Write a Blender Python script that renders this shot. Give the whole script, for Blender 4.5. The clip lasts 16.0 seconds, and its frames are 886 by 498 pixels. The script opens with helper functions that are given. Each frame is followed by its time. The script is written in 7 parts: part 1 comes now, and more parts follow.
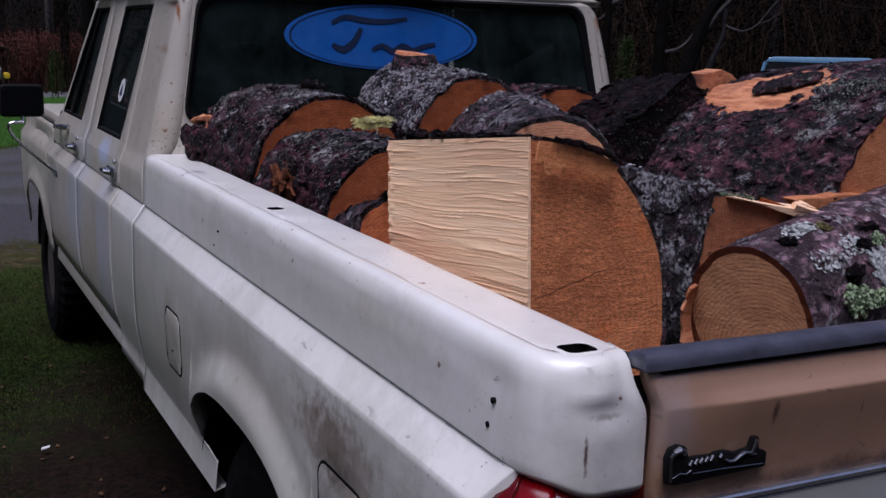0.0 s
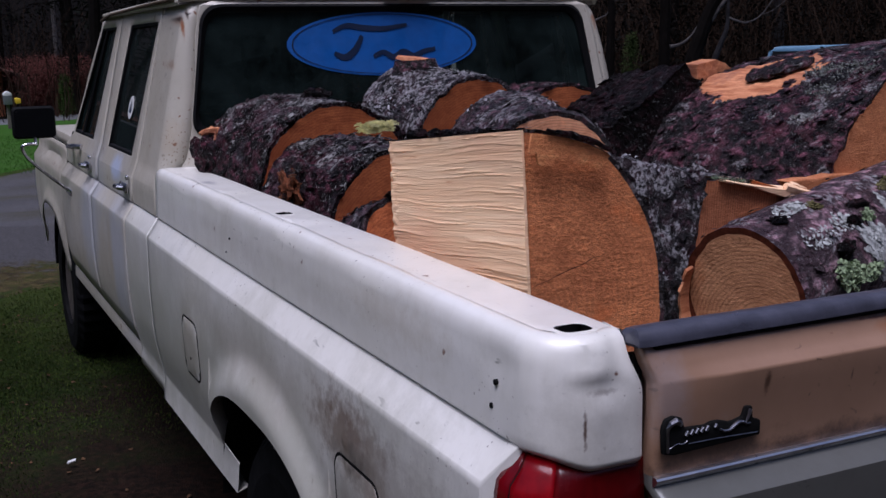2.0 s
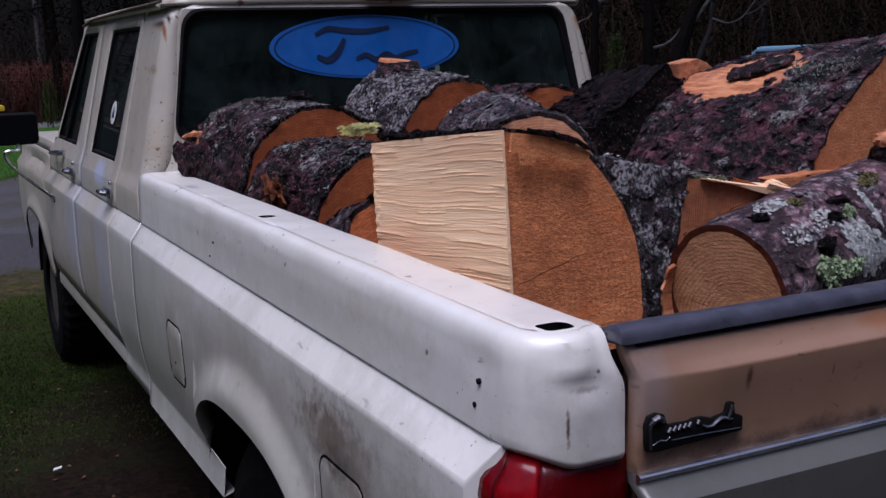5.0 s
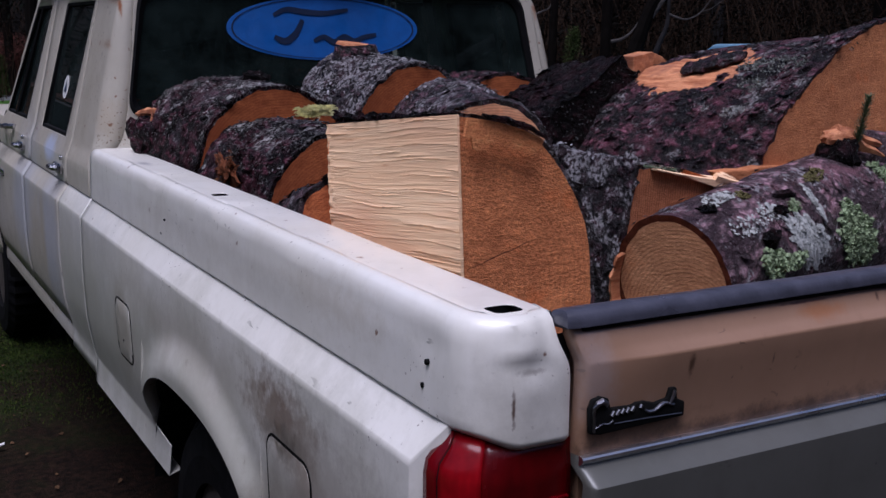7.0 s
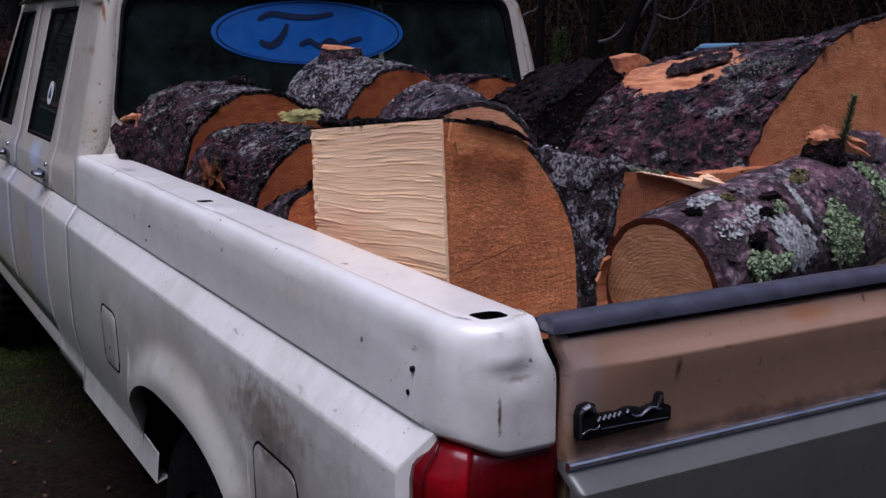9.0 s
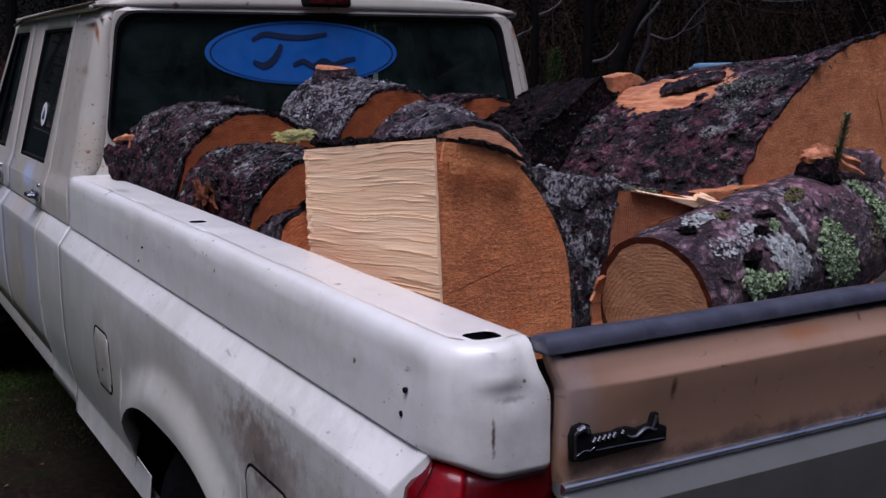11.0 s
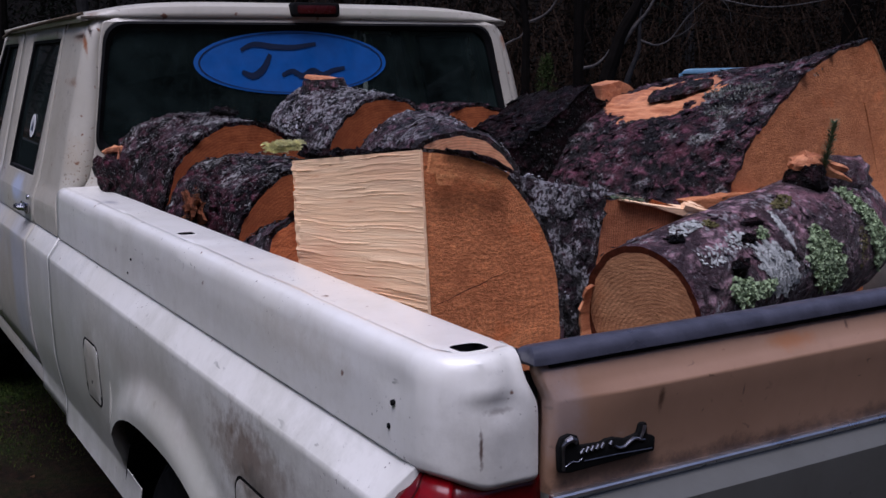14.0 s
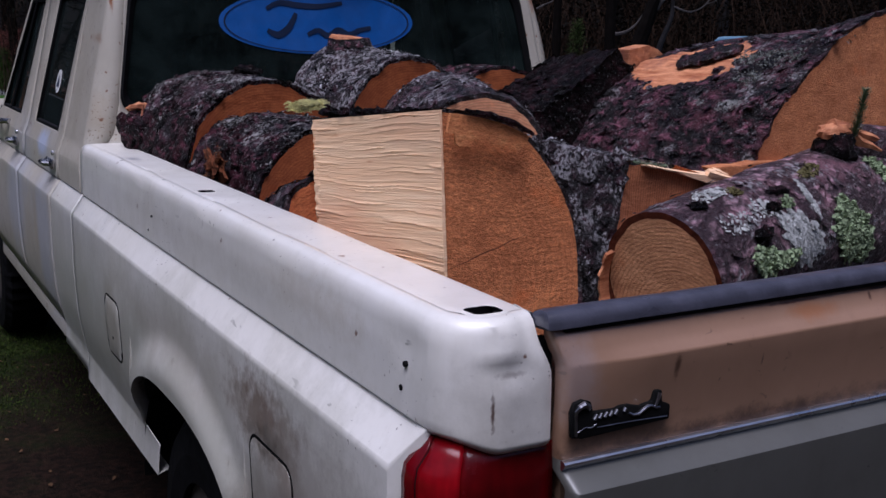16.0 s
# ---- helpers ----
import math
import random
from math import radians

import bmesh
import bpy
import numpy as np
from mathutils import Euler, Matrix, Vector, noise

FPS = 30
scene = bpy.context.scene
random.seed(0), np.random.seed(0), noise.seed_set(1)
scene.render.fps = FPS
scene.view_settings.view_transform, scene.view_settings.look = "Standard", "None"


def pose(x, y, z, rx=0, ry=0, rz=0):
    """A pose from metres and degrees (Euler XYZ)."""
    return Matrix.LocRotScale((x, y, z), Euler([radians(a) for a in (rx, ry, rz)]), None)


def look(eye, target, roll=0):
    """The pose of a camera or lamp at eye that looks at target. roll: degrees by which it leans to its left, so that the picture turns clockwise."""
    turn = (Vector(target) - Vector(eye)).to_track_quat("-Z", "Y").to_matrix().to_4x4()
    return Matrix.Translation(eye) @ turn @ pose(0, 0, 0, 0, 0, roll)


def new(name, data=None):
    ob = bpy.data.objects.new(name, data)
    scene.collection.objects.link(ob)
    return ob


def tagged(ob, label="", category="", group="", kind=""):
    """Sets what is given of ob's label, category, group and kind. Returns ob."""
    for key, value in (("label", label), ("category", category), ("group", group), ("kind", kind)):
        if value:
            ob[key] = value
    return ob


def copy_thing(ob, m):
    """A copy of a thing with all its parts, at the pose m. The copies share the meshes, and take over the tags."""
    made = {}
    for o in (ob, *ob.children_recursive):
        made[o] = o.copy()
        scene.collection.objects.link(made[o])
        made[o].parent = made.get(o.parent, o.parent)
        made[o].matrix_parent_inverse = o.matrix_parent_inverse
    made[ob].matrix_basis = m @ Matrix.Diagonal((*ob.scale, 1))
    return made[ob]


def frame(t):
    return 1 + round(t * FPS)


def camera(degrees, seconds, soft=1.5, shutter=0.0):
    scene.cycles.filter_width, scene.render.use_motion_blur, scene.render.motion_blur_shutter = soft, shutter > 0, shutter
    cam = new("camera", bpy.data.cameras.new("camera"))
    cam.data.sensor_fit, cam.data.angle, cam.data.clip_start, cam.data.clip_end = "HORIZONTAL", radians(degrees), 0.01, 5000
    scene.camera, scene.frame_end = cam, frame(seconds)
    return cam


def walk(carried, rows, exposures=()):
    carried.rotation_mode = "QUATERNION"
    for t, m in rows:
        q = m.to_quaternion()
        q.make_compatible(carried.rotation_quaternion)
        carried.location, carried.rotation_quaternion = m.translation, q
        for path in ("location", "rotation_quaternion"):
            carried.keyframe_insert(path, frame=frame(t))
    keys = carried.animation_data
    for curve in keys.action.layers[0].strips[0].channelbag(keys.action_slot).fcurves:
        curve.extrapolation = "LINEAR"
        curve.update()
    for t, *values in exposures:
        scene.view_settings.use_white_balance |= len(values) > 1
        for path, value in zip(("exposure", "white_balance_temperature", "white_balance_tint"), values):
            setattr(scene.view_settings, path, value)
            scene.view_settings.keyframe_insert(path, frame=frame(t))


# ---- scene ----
from mathutils.bvhtree import BVHTree

cam = camera(43.84, 16.0)

PATH = [
    (0, (-1.668, -1.118, 1.719), (-0.354, 1.520, 1.156), 1.60),
    (0.5, (-1.684, -1.154, 1.724), (-0.318, 1.465, 1.201), 0.29),
    (1, (-1.682, -1.180, 1.718), (-0.350, 1.455, 1.187), 0.92),
    (1.5, (-1.666, -1.189, 1.709), (-0.365, 1.458, 1.160), -0.10),
    (2, (-1.679, -1.194, 1.711), (-0.401, 1.465, 1.163), -1.07),
    (2.5, (-1.691, -1.207, 1.711), (-0.431, 1.465, 1.187), -0.33),
    (3, (-1.692, -1.211, 1.705), (-0.470, 1.477, 1.178), -0.50),
    (3.5, (-1.690, -1.212, 1.714), (-0.447, 1.470, 1.201), 0.87),
    (4, (-1.678, -1.199, 1.710), (-0.426, 1.476, 1.188), -0.62),
    (6.3, (-1.671, -1.200, 1.702), (-0.283, 1.399, 1.139), -0.33),
    (6.5, (-1.673, -1.206, 1.692), (-0.275, 1.388, 1.126), 0.59),
    (7, (-1.678, -1.214, 1.700), (-0.258, 1.366, 1.126), 0.42),
    (7.5, (-1.678, -1.215, 1.694), (-0.244, 1.357, 1.122), 0.67),
    (8, (-1.674, -1.217, 1.692), (-0.229, 1.349, 1.120), 0.23),
    (8.5, (-1.668, -1.216, 1.691), (-0.222, 1.349, 1.116), 0.20),
    (9, (-1.666, -1.209, 1.705), (-0.222, 1.358, 1.135), -0.03),
    (9.5, (-1.664, -1.205, 1.705), (-0.215, 1.366, 1.167), -0.46),
    (10, (-1.661, -1.200, 1.703), (-0.212, 1.374, 1.178), -0.27),
    (12.5, (-1.656, -1.206, 1.707), (-0.182, 1.358, 1.200), -0.15),
    (13, (-1.657, -1.204, 1.710), (-0.195, 1.367, 1.206), 0.36),
    (13.5, (-1.654, -1.207, 1.711), (-0.183, 1.360, 1.215), -0.18),
    (14, (-1.648, -1.205, 1.710), (-0.171, 1.358, 1.211), -0.59),
    (14.5, (-1.645, -1.207, 1.707), (-0.164, 1.352, 1.202), -0.55),
    (15, (-1.646, -1.210, 1.698), (-0.193, 1.362, 1.174), -0.37),
    (15.5, (-1.633, -1.212, 1.698), (-0.201, 1.363, 1.134), 0.50),
    (16, (-1.625, -1.197, 1.701), (-0.221, 1.387, 1.109), 0.31),
]
walk(cam, [(t, look(eye, target, roll)) for t, eye, target, roll in PATH], exposures=[(0, -0.12, 5730, 26), (1.0, -0.03, 5730, 26), (16, -0.03, 5730, 26)])

# ---- daylight: overcast, late in the day ----
world = bpy.data.worlds.new("overcast_sky")
scene.world = world
world.use_nodes = True
sky = world.node_tree.nodes.new("ShaderNodeTexSky")
sky.sky_type = "NISHITA"
sky.sun_disc = False
SUN_ELEV, SUN_AZ = 70.0, 229.0
sky.sun_elevation, sky.sun_rotation = radians(SUN_ELEV), radians(SUN_AZ)
sky.dust_density = 3.0
backg = world.node_tree.nodes["Background"]
backg.inputs["Strength"].default_value = 0.062
world.node_tree.links.new(sky.outputs[0], backg.inputs["Color"])
sun_data = bpy.data.lights.new("sun", "SUN")
sun_data.energy, sun_data.angle, sun_data.color = 3.25, radians(45), (0.985, 0.985, 0.985)
sun = new("sun", sun_data)
sun_dir = Vector((math.sin(radians(SUN_AZ)) * math.cos(radians(SUN_ELEV)), math.cos(radians(SUN_AZ)) * math.cos(radians(SUN_ELEV)), math.sin(radians(SUN_ELEV))))
sun.matrix_world = look(sun_dir * 50, (0, 0, 0))


# ---- materials ----
class Mat:
    """A small builder round one node material."""

    def __init__(self, name, rough=0.6, metal=0.0, color=(0.5, 0.5, 0.5), spec=0.5):
        self.m = bpy.data.materials.new(name)
        self.m.use_nodes = True
        self.t = self.m.node_tree
        self.b = self.t.nodes["Principled BSDF"]
        self.b.inputs["Roughness"].default_value = rough
        self.b.inputs["Metallic"].default_value = metal
        self.b.inputs["Base Color"].default_value = (*color, 1)
        self.b.inputs["Specular IOR Level"].default_value = spec
        self.turn = 0.0

    def node(self, kind, **sets):
        n = self.t.nodes.new(kind)
        for k, v in sets.items():
            n.inputs[k].default_value = v
        return n

    def link(self, a, b):
        self.t.links.new(a, b)

    def coords(self, scale=(1, 1, 1)):
        tc = self.t.nodes.new("ShaderNodeTexCoord")
        mp = self.t.nodes.new("ShaderNodeMapping")
        mp.inputs["Scale"].default_value = scale
        if self.turn:
            pre = self.t.nodes.new("ShaderNodeMapping")
            pre.inputs["Rotation"].default_value = (radians(self.turn), 0, 0)
            self.link(tc.outputs["Object"], pre.inputs["Vector"])
            self.link(pre.outputs["Vector"], mp.inputs["Vector"])
        else:
            self.link(tc.outputs["Object"], mp.inputs["Vector"])
        return mp.outputs["Vector"]

    def noise(self, scale, detail=4, rough=0.6, stretch=(1, 1, 1), distort=0.0):
        n = self.node("ShaderNodeTexNoise", Scale=scale, Detail=detail, Roughness=rough, Distortion=distort)
        self.link(self.coords(stretch), n.inputs["Vector"])
        return n.outputs["Fac"]

    def ramp(self, fac, *stops, hard=False):
        r = self.t.nodes.new("ShaderNodeValToRGB")
        els = r.color_ramp.elements
        while len(els) < len(stops):
            els.new(0.5)
        for e, (p, c) in zip(els, stops):
            e.position = p
            e.color = (*c, 1) if isinstance(c, tuple) else (c, c, c, 1)
        if hard:
            r.color_ramp.interpolation = "CONSTANT"
        self.link(fac, r.inputs["Fac"])
        return r.outputs["Color"]

    def mix(self, fac, a, b, mode="MIX"):
        n = self.t.nodes.new("ShaderNodeMix")
        n.data_type, n.blend_type = "RGBA", mode
        for val, sock in ((fac, n.inputs["Factor"]), (a, n.inputs["A"]), (b, n.inputs["B"])):
            if isinstance(val, (int, float)):
                sock.default_value = val
            elif isinstance(val, tuple):
                sock.default_value = (*val, 1)
            else:
                self.link(val, sock)
        return n.outputs["Result"]

    def math(self, op, a, b=0.0):
        n = self.t.nodes.new("ShaderNodeMath")
        n.operation = op
        for val, sock in ((a, n.inputs[0]), (b, n.inputs[1])):
            if isinstance(val, (int, float)):
                sock.default_value = val
            else:
                self.link(val, sock)
        return n.outputs[0]

    def color(self, c):
        self.link(c, self.b.inputs["Base Color"])
        return self

    def rough(self, c):
        self.link(c, self.b.inputs["Roughness"])
        return self

    def bump(self, h, dist=0.01, strength=1.0):
        n = self.node("ShaderNodeBump", Strength=strength, Distance=dist)
        self.link(h, n.inputs["Height"])
        self.link(n.outputs["Normal"], self.b.inputs["Normal"])
        return self


def mat_paint(name, base, tint, rust=(0.16, 0.06, 0.025), rusty=0.62, rough=0.35, stains_and_shading=(), coat=0.25, grime=0.5):
    """Old car paint: blotchy, chalky, with streaks running down, rust freckles, pits and scuffs."""
    k = Mat(name, rough)
    big = k.noise(2.2, 5, 0.65)
    mid = k.noise(11.0, 6, 0.7)
    streak = k.noise(26.0, 5, 0.65, (1, 1, 0.16))
    run = k.noise(6.0, 5, 0.65, (1, 1, 0.30))
    fine = k.noise(90.0, 5, 0.75)
    c = k.mix(k.ramp(big, (0.35, 0.0), (0.7, 1.0)), base, tint)
    c = k.mix(k.ramp(mid, (0.50, 0.0), (0.72, 0.5 * grime)), c, tuple(v * q for v, q in zip(tint, (0.66, 0.64, 0.58))))
    c = k.mix(k.ramp(run, (0.52, 0.0), (0.76, 0.8 * grime)), c, tuple(v * q for v, q in zip(tint, (0.60, 0.60, 0.52))))
    c = k.mix(k.ramp(streak, (0.60, 0.0), (0.74, 0.45 * grime)), c, tuple(v * q for v, q in zip(tint, (0.55, 0.52, 0.46))))
    c = k.mix(k.ramp(fine, (0.66, 0.0), (0.74, 0.6 * grime)), c, tuple(v * 0.45 for v in tint))
    # rust freckles in a few sizes, and thin dark scuffs
    spots = k.noise(28.0, 3, 0.5)
    c = k.mix(k.ramp(spots, (rusty + 0.05, 0.0), (rusty + 0.09, 1.0)), c, rust)
    pits = k.math("MULTIPLY", k.ramp(k.noise(120.0, 2, 0.5), (rusty + 0.03, 0.0), (rusty + 0.06, 1.0)), k.ramp(k.noise(4.0, 3), (0.50, 0.0), (0.60, 1.0)))
    c = k.mix(pits, c, tuple(v * 0.45 for v in rust))
    scuff = k.math("MULTIPLY", k.ramp(k.noise(60.0, 2, 0.4, (1.0, 0.25, 1.0), 0.6), (0.70, 0.0), (0.73, 0.8)), k.ramp(k.noise(6.0, 3), (0.52, 0.0), (0.60, 1.0)))
    c = k.mix(scuff, c, tuple(v * 0.38 for v in tint))
    for (cx, cy, cz), (rx, ry, rz), colour, amount, grit in stains_and_shading:
        # one patch of stain or painted shading: soft-edged, broken up by grain
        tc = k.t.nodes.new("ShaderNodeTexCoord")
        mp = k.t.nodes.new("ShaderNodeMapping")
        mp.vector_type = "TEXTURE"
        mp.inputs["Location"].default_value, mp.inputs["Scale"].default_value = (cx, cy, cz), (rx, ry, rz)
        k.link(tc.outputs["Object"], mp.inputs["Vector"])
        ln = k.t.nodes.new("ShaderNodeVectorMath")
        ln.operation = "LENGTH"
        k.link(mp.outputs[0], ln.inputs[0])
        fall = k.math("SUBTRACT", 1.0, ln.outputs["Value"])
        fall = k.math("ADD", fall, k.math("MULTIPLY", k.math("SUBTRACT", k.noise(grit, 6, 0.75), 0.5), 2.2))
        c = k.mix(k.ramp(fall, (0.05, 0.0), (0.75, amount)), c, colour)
    k.color(c)
    k.rough(k.ramp(k.mix(0.5, big, mid), (0.3, rough * 0.7), (0.7, min(1.0, rough * 1.6))))
    k.bump(k.math("ADD", k.noise(3.0, 2), k.math("ADD", k.math("MULTIPLY", k.noise(17.0, 4, 0.6), 0.30), k.math("MULTIPLY", fine, 0.06))), 0.006, 0.35)
    k.b.inputs["Coat Weight"].default_value = coat
    k.b.inputs["Coat Roughness"].default_value = 0.34
    return k.m


def mat_bark(name, dark=(0.006, 0.004, 0.0045), mid=(0.072, 0.034, 0.041), lichen=(0.40, 0.41, 0.40), amount=0.6, gloss=0.32, top=0.0):
    """Conifer bark: purple-brown scales, black in the cracks, with pale crusts of lichen."""
    k = Mat(name, 0.55, spec=gloss)
    nz = k.node("ShaderNodeTexNoise", Scale=16.0, Detail=5.0)
    base = k.coords((1, 1, 0.55))
    k.link(base, nz.inputs["Vector"])
    sc = k.t.nodes.new("ShaderNodeVectorMath")
    sc.operation = "SCALE"
    sc.inputs["Scale"].default_value = 0.07
    k.link(nz.outputs["Color"], sc.inputs[0])
    warp = k.t.nodes.new("ShaderNodeVectorMath")
    warp.operation = "ADD"
    k.link(base, warp.inputs[0])
    k.link(sc.outputs[0], warp.inputs[1])

    def flakes(scale):
        vo = k.node("ShaderNodeTexVoronoi", Scale=scale, Randomness=1.0)
        k.link(warp.outputs[0], vo.inputs["Vector"])
        return vo
    coarse, small = flakes(30.0), flakes(75.0)
    rough = k.noise(60.0, 6, 0.75)
    broad = k.noise(4.0, 5, 0.65)
    flake = k.mix(0.4, coarse.outputs["Distance"], small.outputs["Distance"])
    tone = k.math("ADD", k.math("MULTIPLY", rough, 0.85), k.math("MULTIPLY", broad, 0.45))
    tone = k.math("SUBTRACT", tone, k.math("MULTIPLY", k.ramp(flake, (0.25, 0.0), (0.6, 1.0)), 0.35))
    c = k.ramp(tone, (0.34, dark), (0.47, tuple(v * 0.30 for v in mid)), (0.60, mid), (0.78, tuple(min(1, v * 2.4) for v in mid)))
    hue = k.ramp(k.noise(11.0, 4, 0.6), (0.52, 0.0), (0.66, 0.5))
    c = k.mix(hue, c, k.mix(0.6, c, tuple(v * q for v, q in zip(mid, (1.9, 1.35, 1.45)))))
    # lichen: islands of crust, thicker towards the log's upper side
    sep = k.t.nodes.new("ShaderNodeSeparateXYZ")
    k.link(k.coords(), sep.inputs[0])
    side = k.math("MULTIPLY", sep.outputs["Y"], top)
    grey = k.ramp(k.math("ADD", k.noise(8.0, 5, 0.65), side), (0.60, 0.0), (0.74, 0.35))
    c = k.mix(grey, c, k.mix(0.5, c, (0.20, 0.17, 0.20)))
    spot = k.ramp(k.math("ADD", k.noise(13.0, 6, 0.72), side), (amount - 0.03, 0.0), (amount + 0.035, 1.0))
    isle = k.ramp(k.math("ADD", k.noise(24.0, 5, 0.66), k.math("MULTIPLY", side, 0.6)), (amount + 0.075, 0.0), (amount + 0.10, 1.0))
    spot = k.math("MAXIMUM", spot, isle)
    speck = k.ramp(k.noise(95.0, 3, 0.6), (0.46, 0.0), (0.54, 0.85))
    c = k.mix(k.math("MULTIPLY", spot, speck), c, k.mix(k.noise(200.0, 2), lichen, tuple(v * 0.55 for v in lichen)))
    tiny = k.ramp(k.math("ADD", k.noise(150.0, 3, 0.6), k.math("MULTIPLY", side, 0.4)), (0.63, 0.0), (0.68, 0.55))
    c = k.mix(tiny, c, tuple(v * 0.7 for v in lichen))
    k.color(c)
    k.rough(k.ramp(k.noise(38.0, 4, 0.7), (0.36, 0.20), (0.64, 0.80)))
    k.bump(k.math("SUBTRACT", rough, k.math("MULTIPLY", flake, 0.8)), 0.022, 1.0)
    return k.m


def mat_wood_end(name, a=(0.30, 0.115, 0.040), b=(0.42, 0.19, 0.075), rings=95.0, wet=0.5, contrast=1.0, off=(0.0, 0.0), fuzzy=1.0):
    """Fresh-sawn end grain: growth rings round the pith, slanting chainsaw marks, fuzz and damp blotches."""
    k = Mat(name, 0.72, spec=0.18)
    tc = k.t.nodes.new("ShaderNodeTexCoord")
    sep = k.t.nodes.new("ShaderNodeSeparateXYZ")
    k.link(tc.outputs["Object"], sep.inputs[0])
    x, y = k.math("ADD", sep.outputs["X"], -off[0]), k.math("ADD", sep.outputs["Y"], -off[1])
    d = k.math("SQRT", k.math("ADD", k.math("MULTIPLY", x, x), k.math("MULTIPLY", y, y)))
    wob = k.math("ADD", k.math("MULTIPLY", k.noise(4.0, 3), 0.035), k.math("MULTIPLY", k.noise(30.0, 4), 0.004))
    rr_ = k.node("ShaderNodeTexNoise", Scale=rings * 0.6, Detail=3.0, Roughness=0.6)
    cmb = k.t.nodes.new("ShaderNodeCombineXYZ")
    k.link(k.math("ADD", d, wob), cmb.inputs[0])
    k.link(cmb.outputs[0], rr_.inputs["Vector"])
    wavy = k.math("SINE", k.math("MULTIPLY", k.math("ADD", d, wob), rings * 9.5))
    ring = k.math("MULTIPLY", k.ramp(k.math("ADD", k.math("MULTIPLY", wavy, 0.5), 0.5), (0.45, 0.0), (0.95, 1.0)), k.ramp(rr_.outputs["Fac"], (0.32, 0.25), (0.58, 1.0)))
    tilt_ = k.t.nodes.new("ShaderNodeMapping")
    tilt_.inputs["Rotation"].default_value = (0, 0, radians(52))
    tilt_.inputs["Scale"].default_value = (0.25, 1.0, 1.0)
    k.link(tc.outputs["Object"], tilt_.inputs["Vector"])
    sw = k.node("ShaderNodeTexNoise", Scale=95.0, Detail=5.0, Roughness=0.7, Distortion=0.4)
    k.link(tilt_.outputs[0], sw.inputs["Vector"])
    saw = sw.outputs["Fac"]
    fuzz = k.noise(200.0, 5, 0.78, (0.6, 1.0, 1.0), 0.2)
    blotch = k.noise(3.8, 6, 0.70)
    c = k.mix(k.ramp(blotch, (0.32, 0.0), (0.68, 1.0)), a, b)
    c = k.mix(k.math("MULTIPLY", ring, 0.55 * contrast), c, tuple(v * 0.40 for v in a))
    c = k.mix(k.ramp(saw, (0.50, 0.0), (0.70, 0.3 + 0.2 * fuzzy)), c, tuple(min(1, v * 1.4) for v in b))
    c = k.mix(k.ramp(saw, (0.30, 0.2 + 0.3 * fuzzy), (0.44, 0.0)), c, tuple(v * 0.5 for v in a))
    c = k.mix(k.ramp(fuzz, (0.38, 0.65 * fuzzy), (0.50, 0.0)), c, tuple(v * 0.5 for v in a))
    c = k.mix(k.ramp(fuzz, (0.56, 0.0), (0.68, 0.75 * fuzzy)), c, tuple(min(1, v * 1.6) for v in b))
    mott = k.noise(16.0, 5, 0.7)
    c = k.mix(k.ramp(mott, (0.36, 0.35), (0.48, 0.0)), c, tuple(v * q for v, q in zip(a, (0.55, 0.5, 0.5))))
    c = k.mix(k.ramp(mott, (0.56, 0.0), (0.68, 0.4)), c, tuple(min(1, v * 1.3) for v in b))
    c = k.mix(k.ramp(k.noise(17.0, 2, 0.5), (0.78, 0.0), (0.80, 0.85)), c, tuple(v * 0.25 for v in a))
    c = k.mix(k.ramp(k.noise(3.6, 5, 0.6), (0.45, 0.0), (0.60, wet)), c, tuple(v * q for v, q in zip(a, (0.6, 0.5, 0.55))))
    c = k.mix(k.ramp(k.noise(10.0, 4, 0.6), (0.58, 0.0), (0.70, 0.4)), c, (a[0] * 1.5, a[1] * 1.15, a[2] * 0.8))
    k.color(c)
    k.bump(k.mix(0.05 * min(1.0, contrast), k.mix(0.6, saw, fuzz), ring), 0.003 + 0.006 * fuzzy, 1.0)
    return k.m


def mat_split(name):
    """Clean split softwood: pale fibres along the grain, rosy blotches, a few stray dark hairs."""
    k = Mat(name, 0.6, spec=0.2)
    k.turn = 2.0
    band = k.noise(34.0, 4, 0.6, (0.1, 1.0, 0.03))
    fine = k.noise(150.0, 4, 0.65, (0.1, 1.0, 0.02))
    hair = k.noise(420.0, 3, 0.6, (0.1, 1.0, 0.015))
    blot = k.noise(6.0, 4, 0.6, (1, 1, 0.5))
    c = k.mix(k.ramp(fine, (0.3, 0.0), (0.7, 1.0)), (0.93, 0.60, 0.345), (0.98, 0.72, 0.465))
    c = k.mix(k.ramp(band, (0.40, 0.0), (0.62, 0.45)), c, (0.90, 0.53, 0.29))
    c = k.mix(k.ramp(blot, (0.45, 0.0), (0.72, 0.5)), c, (0.94, 0.50, 0.30))
    c = k.mix(k.ramp(hair, (0.60, 0.0), (0.70, 0.25)), c, (0.62, 0.36, 0.20))
    c = k.mix(k.math("MULTIPLY", k.ramp(k.noise(60.0, 3, 0.5, (0.1, 1.0, 0.10)), (0.66, 0.0), (0.70, 0.7)), k.ramp(k.noise(9.0, 3), (0.5, 0.0), (0.6, 1.0))), c, (0.66, 0.30, 0.15))
    k.color(c)
    k.bump(k.mix(0.4, fine, hair), 0.004, 0.8)
    return k.m


